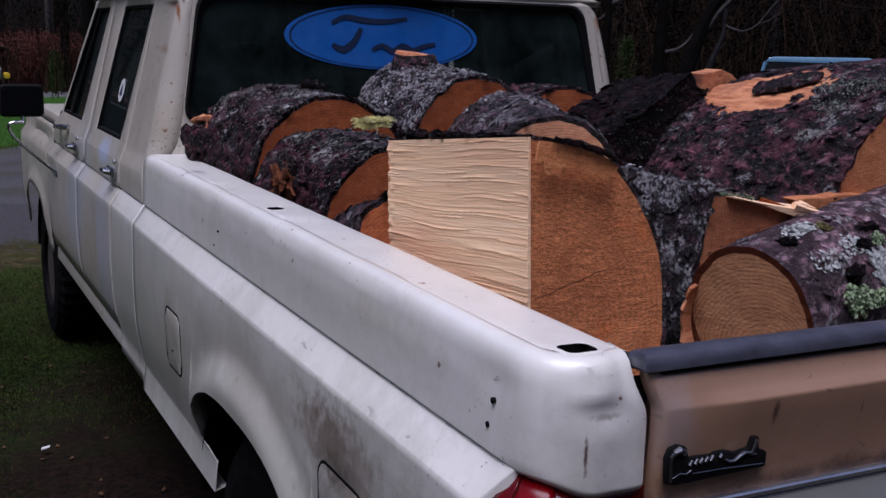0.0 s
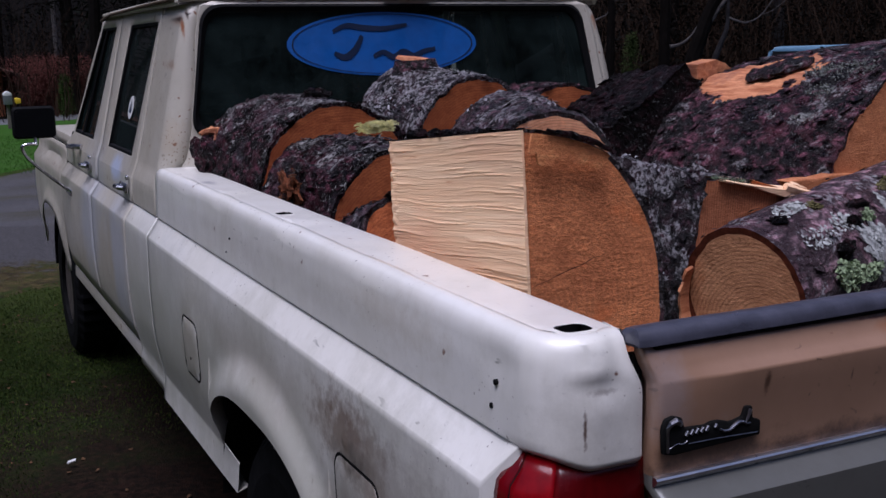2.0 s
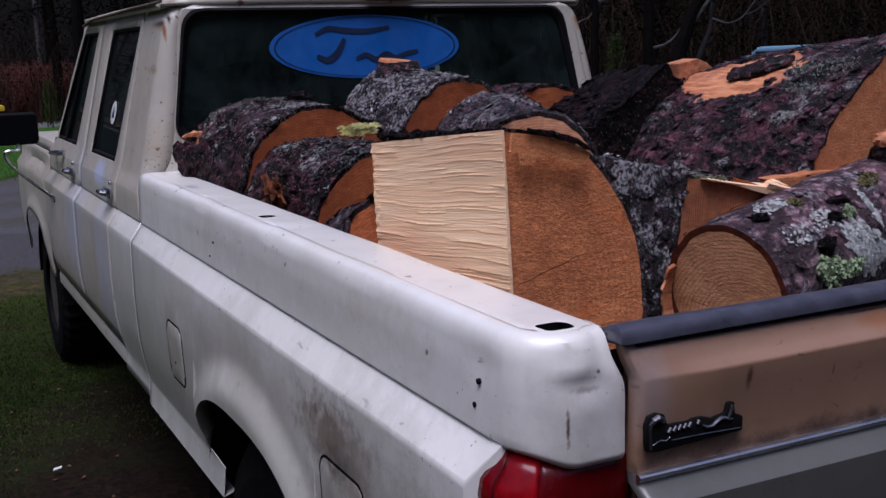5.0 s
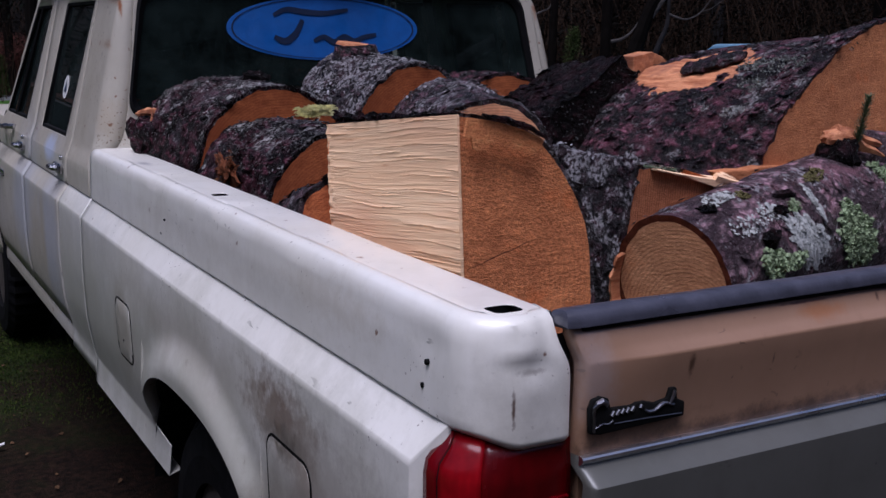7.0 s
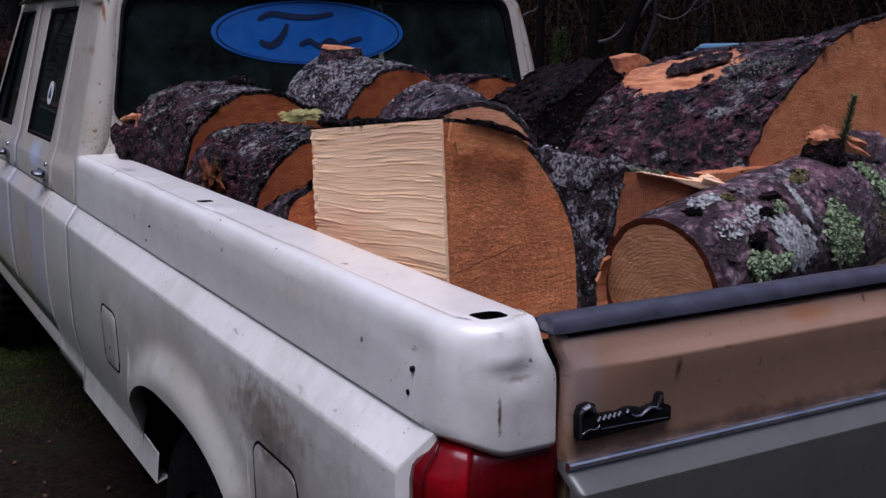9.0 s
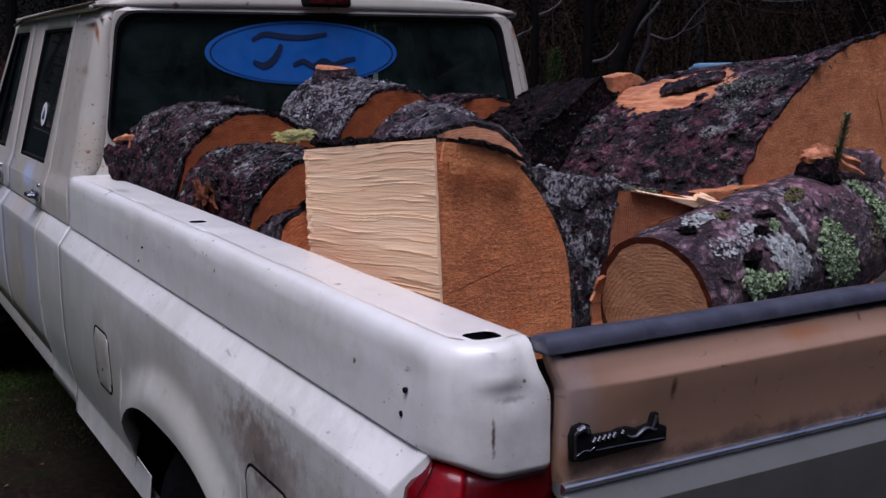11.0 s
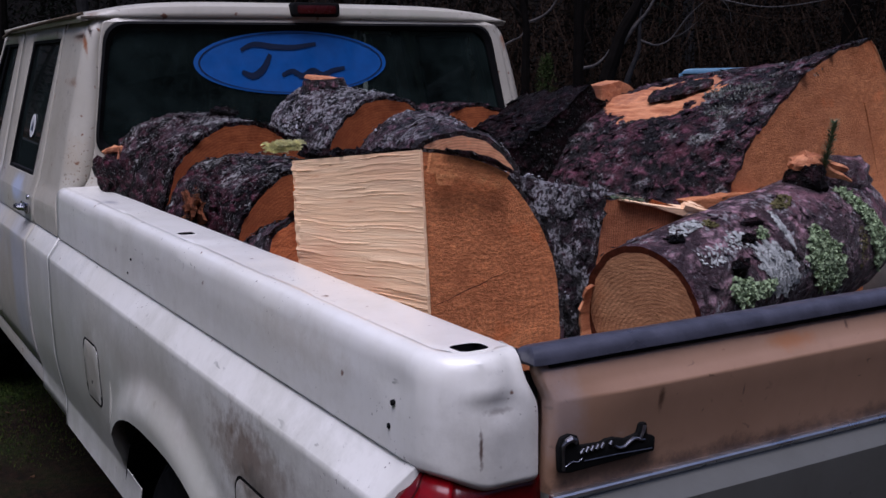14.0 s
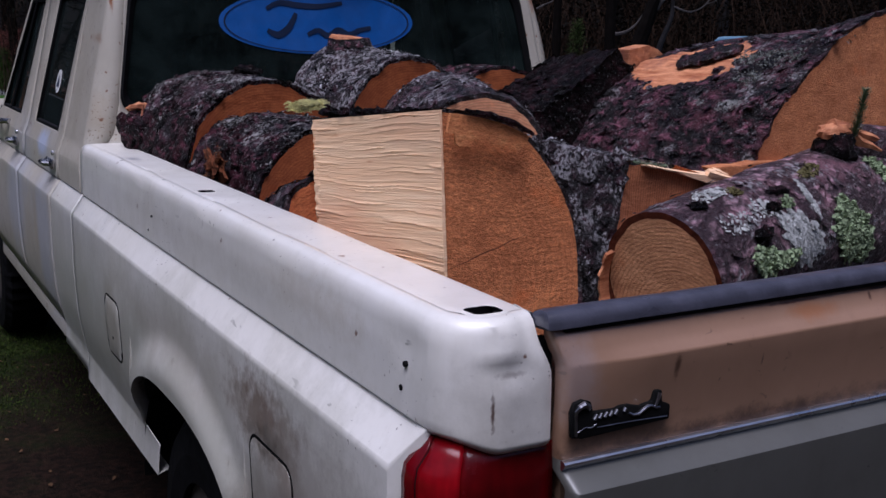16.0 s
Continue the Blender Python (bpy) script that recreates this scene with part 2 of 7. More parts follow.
def mat_plain(name, color, rough=0.5, metal=0.0, var=0.25, scale=30.0, bump=0.002):
    k = Mat(name, rough, metal, spec=0.5 if rough < 0.7 else 0.08)
    n = k.noise(scale, 4, 0.6)
    k.color(k.mix(k.ramp(n, (0.3, 0.0), (0.7, 1.0)), tuple(v * (1 - var) for v in color), tuple(min(1, v * (1 + var)) for v in color)))
    k.rough(k.ramp(k.noise(scale * 0.4, 3), (0.3, rough * 0.8), (0.7, min(1, rough * 1.25))))
    k.bump(n, bump, 0.4)
    return k.m


PAINT = mat_paint("aged_cream_paint", (0.83, 0.81, 0.755), (0.72, 0.695, 0.62), rusty=0.665, rough=0.34, coat=1.0, grime=0.38, stains_and_shading=(
    # the first four patches: road film, and the lower side's shade put into colour
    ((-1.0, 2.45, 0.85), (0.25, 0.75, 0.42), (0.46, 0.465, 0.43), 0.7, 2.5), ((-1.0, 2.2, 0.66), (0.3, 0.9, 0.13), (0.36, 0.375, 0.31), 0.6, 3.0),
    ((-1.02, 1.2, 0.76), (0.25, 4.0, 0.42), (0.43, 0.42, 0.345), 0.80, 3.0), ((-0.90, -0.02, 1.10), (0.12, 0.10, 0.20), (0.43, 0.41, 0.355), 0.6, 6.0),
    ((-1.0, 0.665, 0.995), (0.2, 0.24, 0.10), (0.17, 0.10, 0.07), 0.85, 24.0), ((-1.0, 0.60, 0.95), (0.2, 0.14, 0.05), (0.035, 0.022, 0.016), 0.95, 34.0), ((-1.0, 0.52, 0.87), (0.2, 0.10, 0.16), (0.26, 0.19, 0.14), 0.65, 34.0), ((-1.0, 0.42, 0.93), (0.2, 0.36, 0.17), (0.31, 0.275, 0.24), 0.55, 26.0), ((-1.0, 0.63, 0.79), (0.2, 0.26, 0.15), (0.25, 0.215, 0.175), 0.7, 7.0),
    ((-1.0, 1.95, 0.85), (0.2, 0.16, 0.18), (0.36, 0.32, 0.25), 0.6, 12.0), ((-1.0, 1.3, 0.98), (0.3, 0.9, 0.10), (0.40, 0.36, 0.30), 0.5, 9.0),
    ((-0.975, 0.50, 1.25), (0.045, 0.30, 0.06), (0.46, 0.39, 0.29), 0.32, 40.0), ((-0.975, 1.4, 1.23), (0.045, 0.7, 0.07), (0.42, 0.38, 0.31), 0.3, 14.0),
    ((-0.898, 0.0, 1.196), (0.0035, 0.05, 0.036), (0.10, 0.055, 0.04), 0.95, 80.0), ((-0.87, 0.0, 1.245), (0.03, 0.05, 0.006), (0.30, 0.27, 0.24), 0.7, 60.0), ((-0.975, 1.134, 1.276), (0.03, 0.008, 0.014), (0.12, 0.08, 0.05), 0.9, 90.0), ((-0.87, 0.03, 1.30), (0.02, 0.03, 0.012), (0.30, 0.28, 0.27), 0.8, 40.0), ((-0.895, 2.03, 1.32), (0.022, 0.07, 0.02), (0.36, 0.36, 0.38), 0.75, 18.0), ((-0.930, 2.022, 1.322), (0.010, 0.012, 0.012), (0.05, 0.04, 0.04), 0.95, 60.0)))
# the box's cream paint again, with the cab's shade put into a darker base
PAINT_CAB_SHADED = mat_paint("shaded_aged_cab_paint", (0.47, 0.44, 0.37), (0.39, 0.355, 0.285), rusty=0.63, coat=0.4, grime=0.5, stains_and_shading=(
    ((-0.854, 2.61, 1.682), (0.007, 0.2, 0.044), (0.20, 0.065, 0.016), 1.0, 160.0), ((-0.855, 2.61, 1.716), (0.010, 0.2, 0.024), (0.025, 0.010, 0.007), 1.0, 220.0),
    ((-0.815, 2.61, 1.785), (0.007, 0.2, 0.050), (0.24, 0.08, 0.02), 1.0, 160.0), ((-0.818, 2.61, 1.814), (0.009, 0.2, 0.016), (0.03, 0.014, 0.008), 1.0, 220.0), ((-0.798, 2.61, 1.826), (0.006, 0.2, 0.026), (0.05, 0.02, 0.012), 1.0, 220.0), ((-0.80, 2.6, 1.885), (0.04, 0.06, 0.018), (0.16, 0.09, 0.05), 0.7, 50.0),
    ((-0.99, 3.14, 0.92), (0.2, 0.34, 0.46), (0.38, 0.405, 0.46), 0.65, 2.0), ((-0.99, 3.85, 1.0), (0.2, 0.42, 0.38), (0.38, 0.405, 0.46), 0.65, 2.0), ((-0.96, 3.3, 1.25), (0.2, 0.15, 0.07), (0.46, 0.52, 0.66), 0.9, 6.0),
    ((-0.99, 3.30, 0.9), (0.2, 0.07, 0.30), (0.36, 0.30, 0.18), 0.6, 8.0), ((-0.9, 2.56, 1.42), (0.10, 0.06, 0.10), (0.34, 0.24, 0.14), 0.25, 40.0),
    ((0.83, 2.60, 1.80), (0.03, 0.04, 0.05), (0.30, 0.12, 0.05), 0.8, 30.0), ((0.89, 2.60, 1.66), (0.04, 0.04, 0.05), (0.24, 0.13, 0.06), 0.8, 40.0), ((0.3, 2.6, 1.89), (0.5, 0.04, 0.03), (0.32, 0.34, 0.24), 0.5, 12.0), ((-0.96, 3.6, 0.53), (0.2, 1.2, 0.03), (0.12, 0.06, 0.03), 0.85, 16.0)))
TAN = mat_paint("tan_paint", (0.345, 0.203, 0.130), (0.280, 0.158, 0.095), rusty=0.72, rough=0.34, coat=1.0, grime=0.3, stains_and_shading=(
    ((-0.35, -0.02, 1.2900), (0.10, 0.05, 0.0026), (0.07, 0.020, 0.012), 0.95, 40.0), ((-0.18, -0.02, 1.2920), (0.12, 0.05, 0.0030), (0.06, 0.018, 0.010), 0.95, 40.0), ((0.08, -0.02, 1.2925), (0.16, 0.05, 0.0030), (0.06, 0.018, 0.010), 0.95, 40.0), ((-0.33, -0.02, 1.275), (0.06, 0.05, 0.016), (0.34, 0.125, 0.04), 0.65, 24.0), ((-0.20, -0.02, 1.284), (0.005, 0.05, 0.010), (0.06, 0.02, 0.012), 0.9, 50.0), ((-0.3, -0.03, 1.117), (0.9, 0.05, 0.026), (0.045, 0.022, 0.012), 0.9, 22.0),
    # the last patch paints a pale sheen at the gate's left edge
    ((-0.70, -0.03, 1.15), (0.13, 0.05, 0.03), (0.10, 0.05, 0.028), 0.6, 25.0), ((-0.607, -0.03, 1.228), (0.008, 0.05, 0.022), (0.07, 0.035, 0.02), 0.9, 50.0), ((-0.44, -0.03, 1.215), (0.003, 0.05, 0.012), (0.07, 0.035, 0.02), 0.9, 50.0), ((-0.78, -0.03, 1.24), (0.05, 0.06, 0.09), (0.34, 0.27, 0.25), 0.6, 10.0)))
GREY = mat_paint("dull_silver_paint", (0.105, 0.105, 0.096), (0.082, 0.083, 0.073), rusty=0.76, coat=0.5)
RUBBER = mat_plain("black_rubber", (0.0055, 0.0055, 0.006), 0.7, 0.0, 0.3, 18.0, 0.004)
PAD = mat_plain("black_vinyl_cap", (0.052, 0.053, 0.072), 0.32, 0.0, 0.3, 25.0, 0.004)
# black parts, and recess walls and gaps whose shade is put into colour
DARK = mat_plain("black_metal_and_shade", (0.006, 0.006, 0.006), 0.85, 0.0, 0.2)
CHROME = mat_plain("worn_chrome", (0.50, 0.50, 0.52), 0.24, 1.0, 0.12, 40.0, 0.001)
STEEL = mat_plain("rusted_wheel_steel", (0.10, 0.085, 0.075), 0.6, 0.6, 0.5, 24.0, 0.003)
BEDSTEEL = mat_plain("scuffed_bed_paint", (0.16, 0.155, 0.145), 0.6, 0.0, 0.4, 12.0, 0.003)
BARK = mat_bark("spruce_bark", mid=(0.122, 0.045, 0.062), lichen=(0.47, 0.46, 0.46), amount=0.615, gloss=0.30, top=0.10)
BARK_TOPPED = mat_bark("lichen_topped_bark", dark=(0.004, 0.0028, 0.003), mid=(0.058, 0.018, 0.026), lichen=(0.56, 0.55, 0.53), amount=0.68, gloss=0.10, top=0.62)
BARK_GREY = mat_bark("lichened_bark", mid=(0.080, 0.036, 0.048), lichen=(0.50, 0.48, 0.49), amount=0.60, gloss=0.4, top=0.30)
# near-black bark copy; shade deep in the load is put into its colour
BARK_DARK = mat_bark("dark_bark_with_shade", dark=(0.003, 0.002, 0.002), mid=(0.022, 0.009, 0.011), amount=0.68, gloss=0.08)
BARK_SILVER = mat_bark("silvery_bark", dark=(0.004, 0.003, 0.0035), mid=(0.034, 0.012, 0.018), lichen=(0.50, 0.48, 0.49), amount=0.525, top=0.26)
BARK_MOSS = mat_bark("mossy_bark", dark=(0.050, 0.028, 0.034), mid=(0.285, 0.172, 0.200), lichen=(0.54, 0.53, 0.54), amount=0.57)
END = mat_wood_end("end_grain", (0.35, 0.084, 0.026), (0.60, 0.185, 0.062), 80.0, 0.6, 0.75, (0.02, -0.06), 0.3)
END_SAW = mat_wood_end("rough_sawn_end", (0.57, 0.185, 0.070), (0.76, 0.272, 0.102), 60.0, 0.0, 0.4)
END_HINGE = mat_wood_end("torn_hinge_wood", (0.62, 0.190, 0.064), (0.94, 0.37, 0.145), 38.0, 0.1, 0.3, (0.0, 0.0), 0.7)
END_QUARTER = mat_wood_end("quarter_grain", (0.42, 0.140, 0.060), (0.58, 0.225, 0.102), 110.0, 0.3, 1.1, (1.4, 0.0), 0.35)
END_PALE = mat_wood_end("pale_end", (0.64, 0.265, 0.132), (0.84, 0.44, 0.25), 90.0, 0.3, 0.9, (0.02, -0.10), 0.3)
END_SMALL = mat_wood_end("ringed_end", (0.46, 0.200, 0.088), (0.68, 0.355, 0.175), 88.0, 0.2, 1.0, (0.035, -0.055), 0.4)
END_BIG = mat_wood_end("big_end", (0.50, 0.165, 0.062), (0.74, 0.315, 0.138), 26.0, 0.45, 0.06, (0.0, 0.0), 0.6)
SPLIT = mat_split("split_wood")
def mat_torn(name):
    k = Mat(name, 0.6, spec=0.25)
    fib = k.noise(60.0, 5, 0.7, (1.0, 1.0, 0.12))
    c = k.mix(k.ramp(fib, (0.35, 0.0), (0.65, 1.0)), (0.32, 0.100, 0.040), (0.66, 0.29, 0.14))
    c = k.mix(k.ramp(k.noise(12.0, 5), (0.5, 0.0), (0.68, 0.75)), c, (0.20, 0.075, 0.05))
    k.color(c)
    k.bump(fib, 0.006, 0.9)
    return k.m


SPLIT_RED = mat_torn("torn_orange_wood")


def mat_glass(name, tint, rough=0.02):
    """Tinted glass with a film of dust whose pale blotches also paint in faint reflections."""
    k = Mat(name, rough, 0.0, tint, 0.5)
    k.link(k.ramp(k.noise(3.5, 6, 0.75), (0.38, 0.95), (0.64, 0.70)), k.b.inputs["Transmission Weight"])
    k.b.inputs["IOR"].default_value = 1.25
    return k.m


GLASS = mat_glass("tinted_glass", (0.044, 0.070, 0.066))
MIRROR = Mat("mirror_silver", 0.08, 1.0, (0.13, 0.145, 0.165)).m
BLUE = mat_plain("blue_vinyl_decal", (0.003, 0.088, 0.34), 0.5, 0.0, 0.1)
NAVY = mat_plain("dark_vinyl_decal", (0.008, 0.018, 0.05), 0.4, 0.0, 0.1)
def mat_lens(name, deep, lit, rough=0.16):
    """Red plastic lens: fine vertical flutes behind a smooth skin, with dull patches."""
    k = Mat(name, rough, spec=0.35)
    flute = k.noise(55.0, 3, 0.5, (1.0, 1.0, 0.08))
    c = k.mix(k.ramp(k.noise(9.0, 4, 0.6), (0.35, 0.0), (0.68, 1.0)), deep, lit)
    c = k.mix(k.ramp(flute, (0.45, 0.0), (0.7, 0.55)), c, deep)
    k.color(c)
    k.rough(k.ramp(k.noise(30.0, 4), (0.3, rough * 0.7), (0.7, rough * 1.8)))
    k.bump(flute, 0.0015, 0.3)
    return k.m


# one plastic in lit and dim copies: light through it is painted in
REDLENS = mat_lens("red_lens", (0.060, 0.0010, 0.002), (0.125, 0.0018, 0.0035))
REDLENS_LIT = mat_lens("lit_red_lens", (0.13, 0.001, 0.003), (0.36, 0.004, 0.008))
REDLENS_RIM = mat_lens("red_lens_rim", (0.09, 0.001, 0.003), (0.17, 0.002, 0.005))
WHITEVINYL = mat_plain("white_sticker", (0.6, 0.6, 0.58), 0.5)
SEAT = mat_plain("dark_cloth", (0.012, 0.012, 0.013), 0.9)


# ---- mesh helpers ----
def obj(name, bm, mat, parent=None, label="", smooth=True, m=None):
    me = bpy.data.meshes.new(name)
    bm.normal_update()
    bm.to_mesh(me)
    bm.free()
    for mt in mat if isinstance(mat, (list, tuple)) else [mat]:
        me.materials.append(mt)
    me.polygons.foreach_set("use_smooth", [smooth] * len(me.polygons))
    if smooth:
        me.set_sharp_from_angle(angle=radians(32))
    ob = new(name, me)
    if parent:
        ob.parent = parent
    if m is not None:
        ob.matrix_basis = m
    if label:
        ob["label"] = label
    return ob


def part(name, bm, mat, parent, label="", smooth=True):
    """One mesh as a part: its points are given in the thing's own space."""
    return obj(name, bm, mat, parent, label, smooth)


def thing(name, label, category, at=(0, 0, 0), group="", kind=""):
    e = new(name)
    e.empty_display_size = 0.1
    e.location = at
    return tagged(e, label, category, group, kind)


def box(x0, x1, y0, y1, z0, z1, bevel=0.0, seg=2, bm=None):
    bm = bm or bmesh.new()
    v = [bm.verts.new((x, y, z)) for x in (x0, x1) for y in (y0, y1) for z in (z0, z1)]
    fs = [bm.faces.new([v[i] for i in q]) for q in ((0, 1, 3, 2), (4, 6, 7, 5), (0, 4, 5, 1), (2, 3, 7, 6), (0, 2, 6, 4), (1, 5, 7, 3))]
    if bevel:
        es = list({e for f in fs for e in f.edges})
        bmesh.ops.bevel(bm, geom=es, offset=bevel, segments=seg, affect="EDGES", profile=0.5)
    return bm


def loft(rings, closed=True, cap=True, bm=None):
    """Skin over rings of equally many points."""
    bm = bm or bmesh.new()
    vs = [[bm.verts.new(p) for p in r] for r in rings]
    n = len(rings[0])
    for a, b in zip(vs, vs[1:]):
        for i in range(n if closed else n - 1):
            j = (i + 1) % n
            bm.faces.new((a[i], a[j], b[j], b[i]))
    if cap and closed:
        bm.faces.new(vs[0][::-1])
        bm.faces.new(vs[-1])
    return bm


def tube(points, radius, n=8, bm=None):
    """A round bar along points; radius a number or one for each point."""
    rs = radius if isinstance(radius, (list, tuple)) else [radius] * len(points)
    rings, up = [], Vector((0.13, 0.21, 0.97))
    ps = [Vector(p) for p in points]
    for i, p in enumerate(ps):
        d = (ps[min(i + 1, len(ps) - 1)] - ps[max(i - 1, 0)]).normalized()
        u = d.cross(up)
        if u.length < 0.05:
            u = d.cross(Vector((1, 0, 0)))
        u.normalize()
        w = u.cross(d)
        rings.append([p + (u * math.cos(a) + w * math.sin(a)) * rs[i] for a in (2 * math.pi * k / n for k in range(n))])
    return loft(rings, bm=bm)


def prism(outline, axis, a, b, bevel=0.0):
    """A closed outline of 2D points drawn out along an axis from a to b."""
    def at(p, t):
        return {"x": (t, p[0], p[1]), "y": (p[0], t, p[1]), "z": (p[0], p[1], t)}[axis]
    bm = loft([[at(p, a) for p in outline], [at(p, b) for p in outline]])
    bmesh.ops.recalc_face_normals(bm, faces=bm.faces)
    if bevel:
        bmesh.ops.bevel(bm, geom=[e for e in bm.edges if e.calc_face_angle(0) > 0.6], offset=bevel, segments=2, affect="EDGES", profile=0.5)
    return bm


def smooth01(x):
    x = max(0.0, min(1.0, x))
    return x * x * (3 - 2 * x)


def rounded(w, h, r, n=5):
    """A rectangle with rounded corners round the origin, as 2D points."""
    out = []
    for cx, cy, a0 in ((w / 2 - r, h / 2 - r, 0), (-w / 2 + r, h / 2 - r, 90), (-w / 2 + r, -h / 2 + r, 180), (w / 2 - r, -h / 2 + r, 270)):
        out += [(cx + r * math.cos(radians(a0 + 90 * i / n)), cy + r * math.sin(radians(a0 + 90 * i / n))) for i in range(n + 1)]
    return out


# ---- the pickup truck ----
RAIL, FLOOR, BED_F = 1.32, 0.86, 2.514
truck = thing("pickup_truck", "old cream crew-cab pickup with rust spots and tan tailgate on grass", "truck")
ARCH_Y, ARCH_W, ARCH_Z = 1.245, 0.485, 0.858


def arch_z(y, w=ARCH_W, top=ARCH_Z, low=0.530):
    u = abs(y - ARCH_Y) / w
    return low if u >= 1 else low + (top - low) * (1 - u ** 2.7) ** (1 / 2.7)


def side_offset(z):
    """How far the bed's side stands out past the rail's edge at a height."""
    pts = ((1.40, -0.012), (1.318, -0.012), (1.300, 0.0), (1.25, 0.004), (1.161, 0.006), (1.158, -0.002), (1.153, -0.002), (1.1515, 0.003), (1.098, 0.040), (1.090, 0.042), (0.90, 0.044), (0.76, 0.038), (0.68, 0.026), (0.624, 0.014), (0.614, 0.012), (0.607, 0.013), (0.530, 0.020), (0.40, 0.020))
    for (z1, a), (z0, b) in zip(pts, pts[1:]):
        if z >= z0:
            return b + (a - b) * (z - z0) / (z1 - z0)
    return pts[-1][1]


def bed_side(sx):
    """Outer skin of one side of the box, from the cab round the rear corner to the tailgate gap."""
    X, R = 0.955, 0.085
    ys = sorted({2.514 - 2.434 * i / 60 for i in range(61)} | {ARCH_Y + ARCH_W * math.cos(math.pi * k / 24) for k in range(25)} | {ARCH_Y - ARCH_W - 0.001, ARCH_Y + ARCH_W + 0.001}, reverse=True)
    path = [(-X, y, -1.0, 0.0, False) for y in ys if y > 0.085]
    for k in range(1, 17):
        a = math.pi / 2 * k / 16
        path.append((-X + R - R * math.cos(a), 0.085 - R * math.sin(a), -math.cos(a), -math.sin(a), True))
    path += [(-0.861, 0.0, 0, -1, True), (-0.850, 0.0, 0, -1, True), (-0.838, 0.0, 0, -1, True), (-0.826, 0.0, 0, -1, True), (-0.815, 0.0, 0, -1, True), (-0.806, 0.003, 0, -1, True), (-0.802, 0.03, 0, -1, True)]
    upper = [1.3208, 1.3211, 1.3190, 1.3115, 1.300, 1.289, 1.28, 1.271, 1.262, 1.252, 1.242, 1.23, 1.21, 1.19, 1.175, 1.161, 1.158, 1.153, 1.1515]
    lower = [1.1508, 1.125, 1.0995, 1.098, 1.090, 1.085]
    bm = bmesh.new()
    rows = []
    for px, py, nx, ny, corner in path:
        low = arch_z(py) if not corner else 1.152 - 0.019 * smooth01((px + 0.952) / 0.07)
        zs = (upper if not corner else upper[:16]) + (lower + ([1.085 + (0.65 - 1.085) * k / 8 for k in range(1, 8)] + [0.65, 0.624, 0.614, 0.607, 0.58, 0.555, 0.530] if low < 0.531 else [1.085 + (low - 1.085) * k / 14 for k in range(1, 15)]) if not corner else [low + (1.161 - low) * (1 - (k + 1) / 23) ** 1.5 for k in range(23)])
        row = []
        for z in zs:
            o = side_offset(z) if not corner else side_offset(max(z, 1.17))
            o = ({1.3208: -0.036, 1.3211: -0.028, 1.3190: -0.016, 1.3115: -0.0068, 1.300: -0.002} if corner else {1.3208: -0.035, 1.3211: -0.026, 1.3190: -0.0145, 1.3115: -0.0058, 1.300: -0.0012}).get(z, o)
            if not corner:
                u = math.hypot((py - ARCH_Y) / ARCH_W, (z - 0.50) / (ARCH_Z - 0.50))
                o += 0.027 * smooth01((1.36 - u) / 0.28) * (1 if z < 1.02 else 0) * smooth01((z - 0.62) / 0.14)
            if z > 1.29 and not corner:
                o -= sum(0.8 * dd * math.exp(-((0.935 - dx) ** 2 + 0.5 * (py - dy) ** 2) / (2 * rr)) for dx, dy, dd, rr in RAIL_DENTS)
            if z > 1.2:
                o += 0.0022 * noise.noise(Vector((py * 3, z * 6, 5)))
                if not corner and py < 0.5:
                    o -= 0.006 * math.exp(-((py - 0.13) ** 2 + (z - 1.26) ** 2) / 0.0012)
                if corner:
                    o -= 0.006 * math.exp(-((px + 0.872) / 0.034) ** 2 - ((z - 1.252) / 0.017) ** 2) + 0.003 * math.exp(-((px + 0.895) / 0.026) ** 2 - ((z - 1.290) / 0.018) ** 2) - 0.003 * math.exp(-((px + 0.885) / 0.030) ** 2 - ((z - 1.272) / 0.010) ** 2)
            if corner:
                # rolled under along the lower edge; the rear edge leans outwards at the top
                o -= 0.009 * max(0.0, 1 - (z - low) / 0.013) ** 2
                if px > -0.87:
                    o -= 0.010 * smooth01((z - 1.25) / 0.07) * smooth01((px + 0.87) / 0.05)
            lean = 0.018 * smooth01((z - 1.235) / 0.06) * smooth01((px + 0.87) / 0.06) if corner else 0.0
            # below the sill crease the skirt runs on behind the wheel's front edge
            tuck = 0.15 * smooth01((0.626 - z) / 0.012) * math.exp(-((py - ARCH_Y - ARCH_W) / 0.16) ** 2) if not corner and py >= ARCH_Y + ARCH_W else 0.0
            row.append(bm.verts.new((sx * -(px - lean + nx * o), py + ny * o - tuck, z)))
        # the lip folded inwards at the lower edge
        last = row[-1].co.copy()
        row.append(bm.verts.new((last.x - math.copysign(0.035 if px < -0.87 else 0.0, last.x), last.y + (0.02 if corner else 0.0), last.z + 0.012)))
        rows.append(row)
    for a, b in zip(rows, rows[1:]):
        at_wheel = a[0].co.y >= ARCH_Y + ARCH_W - 1e-5 > b[0].co.y
        for i in range(len(a) - 1):
            if at_wheel and a[i + 1].co.z < 0.64:
                continue
            try:
                bm.faces.new((a[i], b[i], b[i + 1], a[i + 1]))
            except ValueError:
                pass
    bmesh.ops.recalc_face_normals(bm, faces=bm.faces)
    return bm


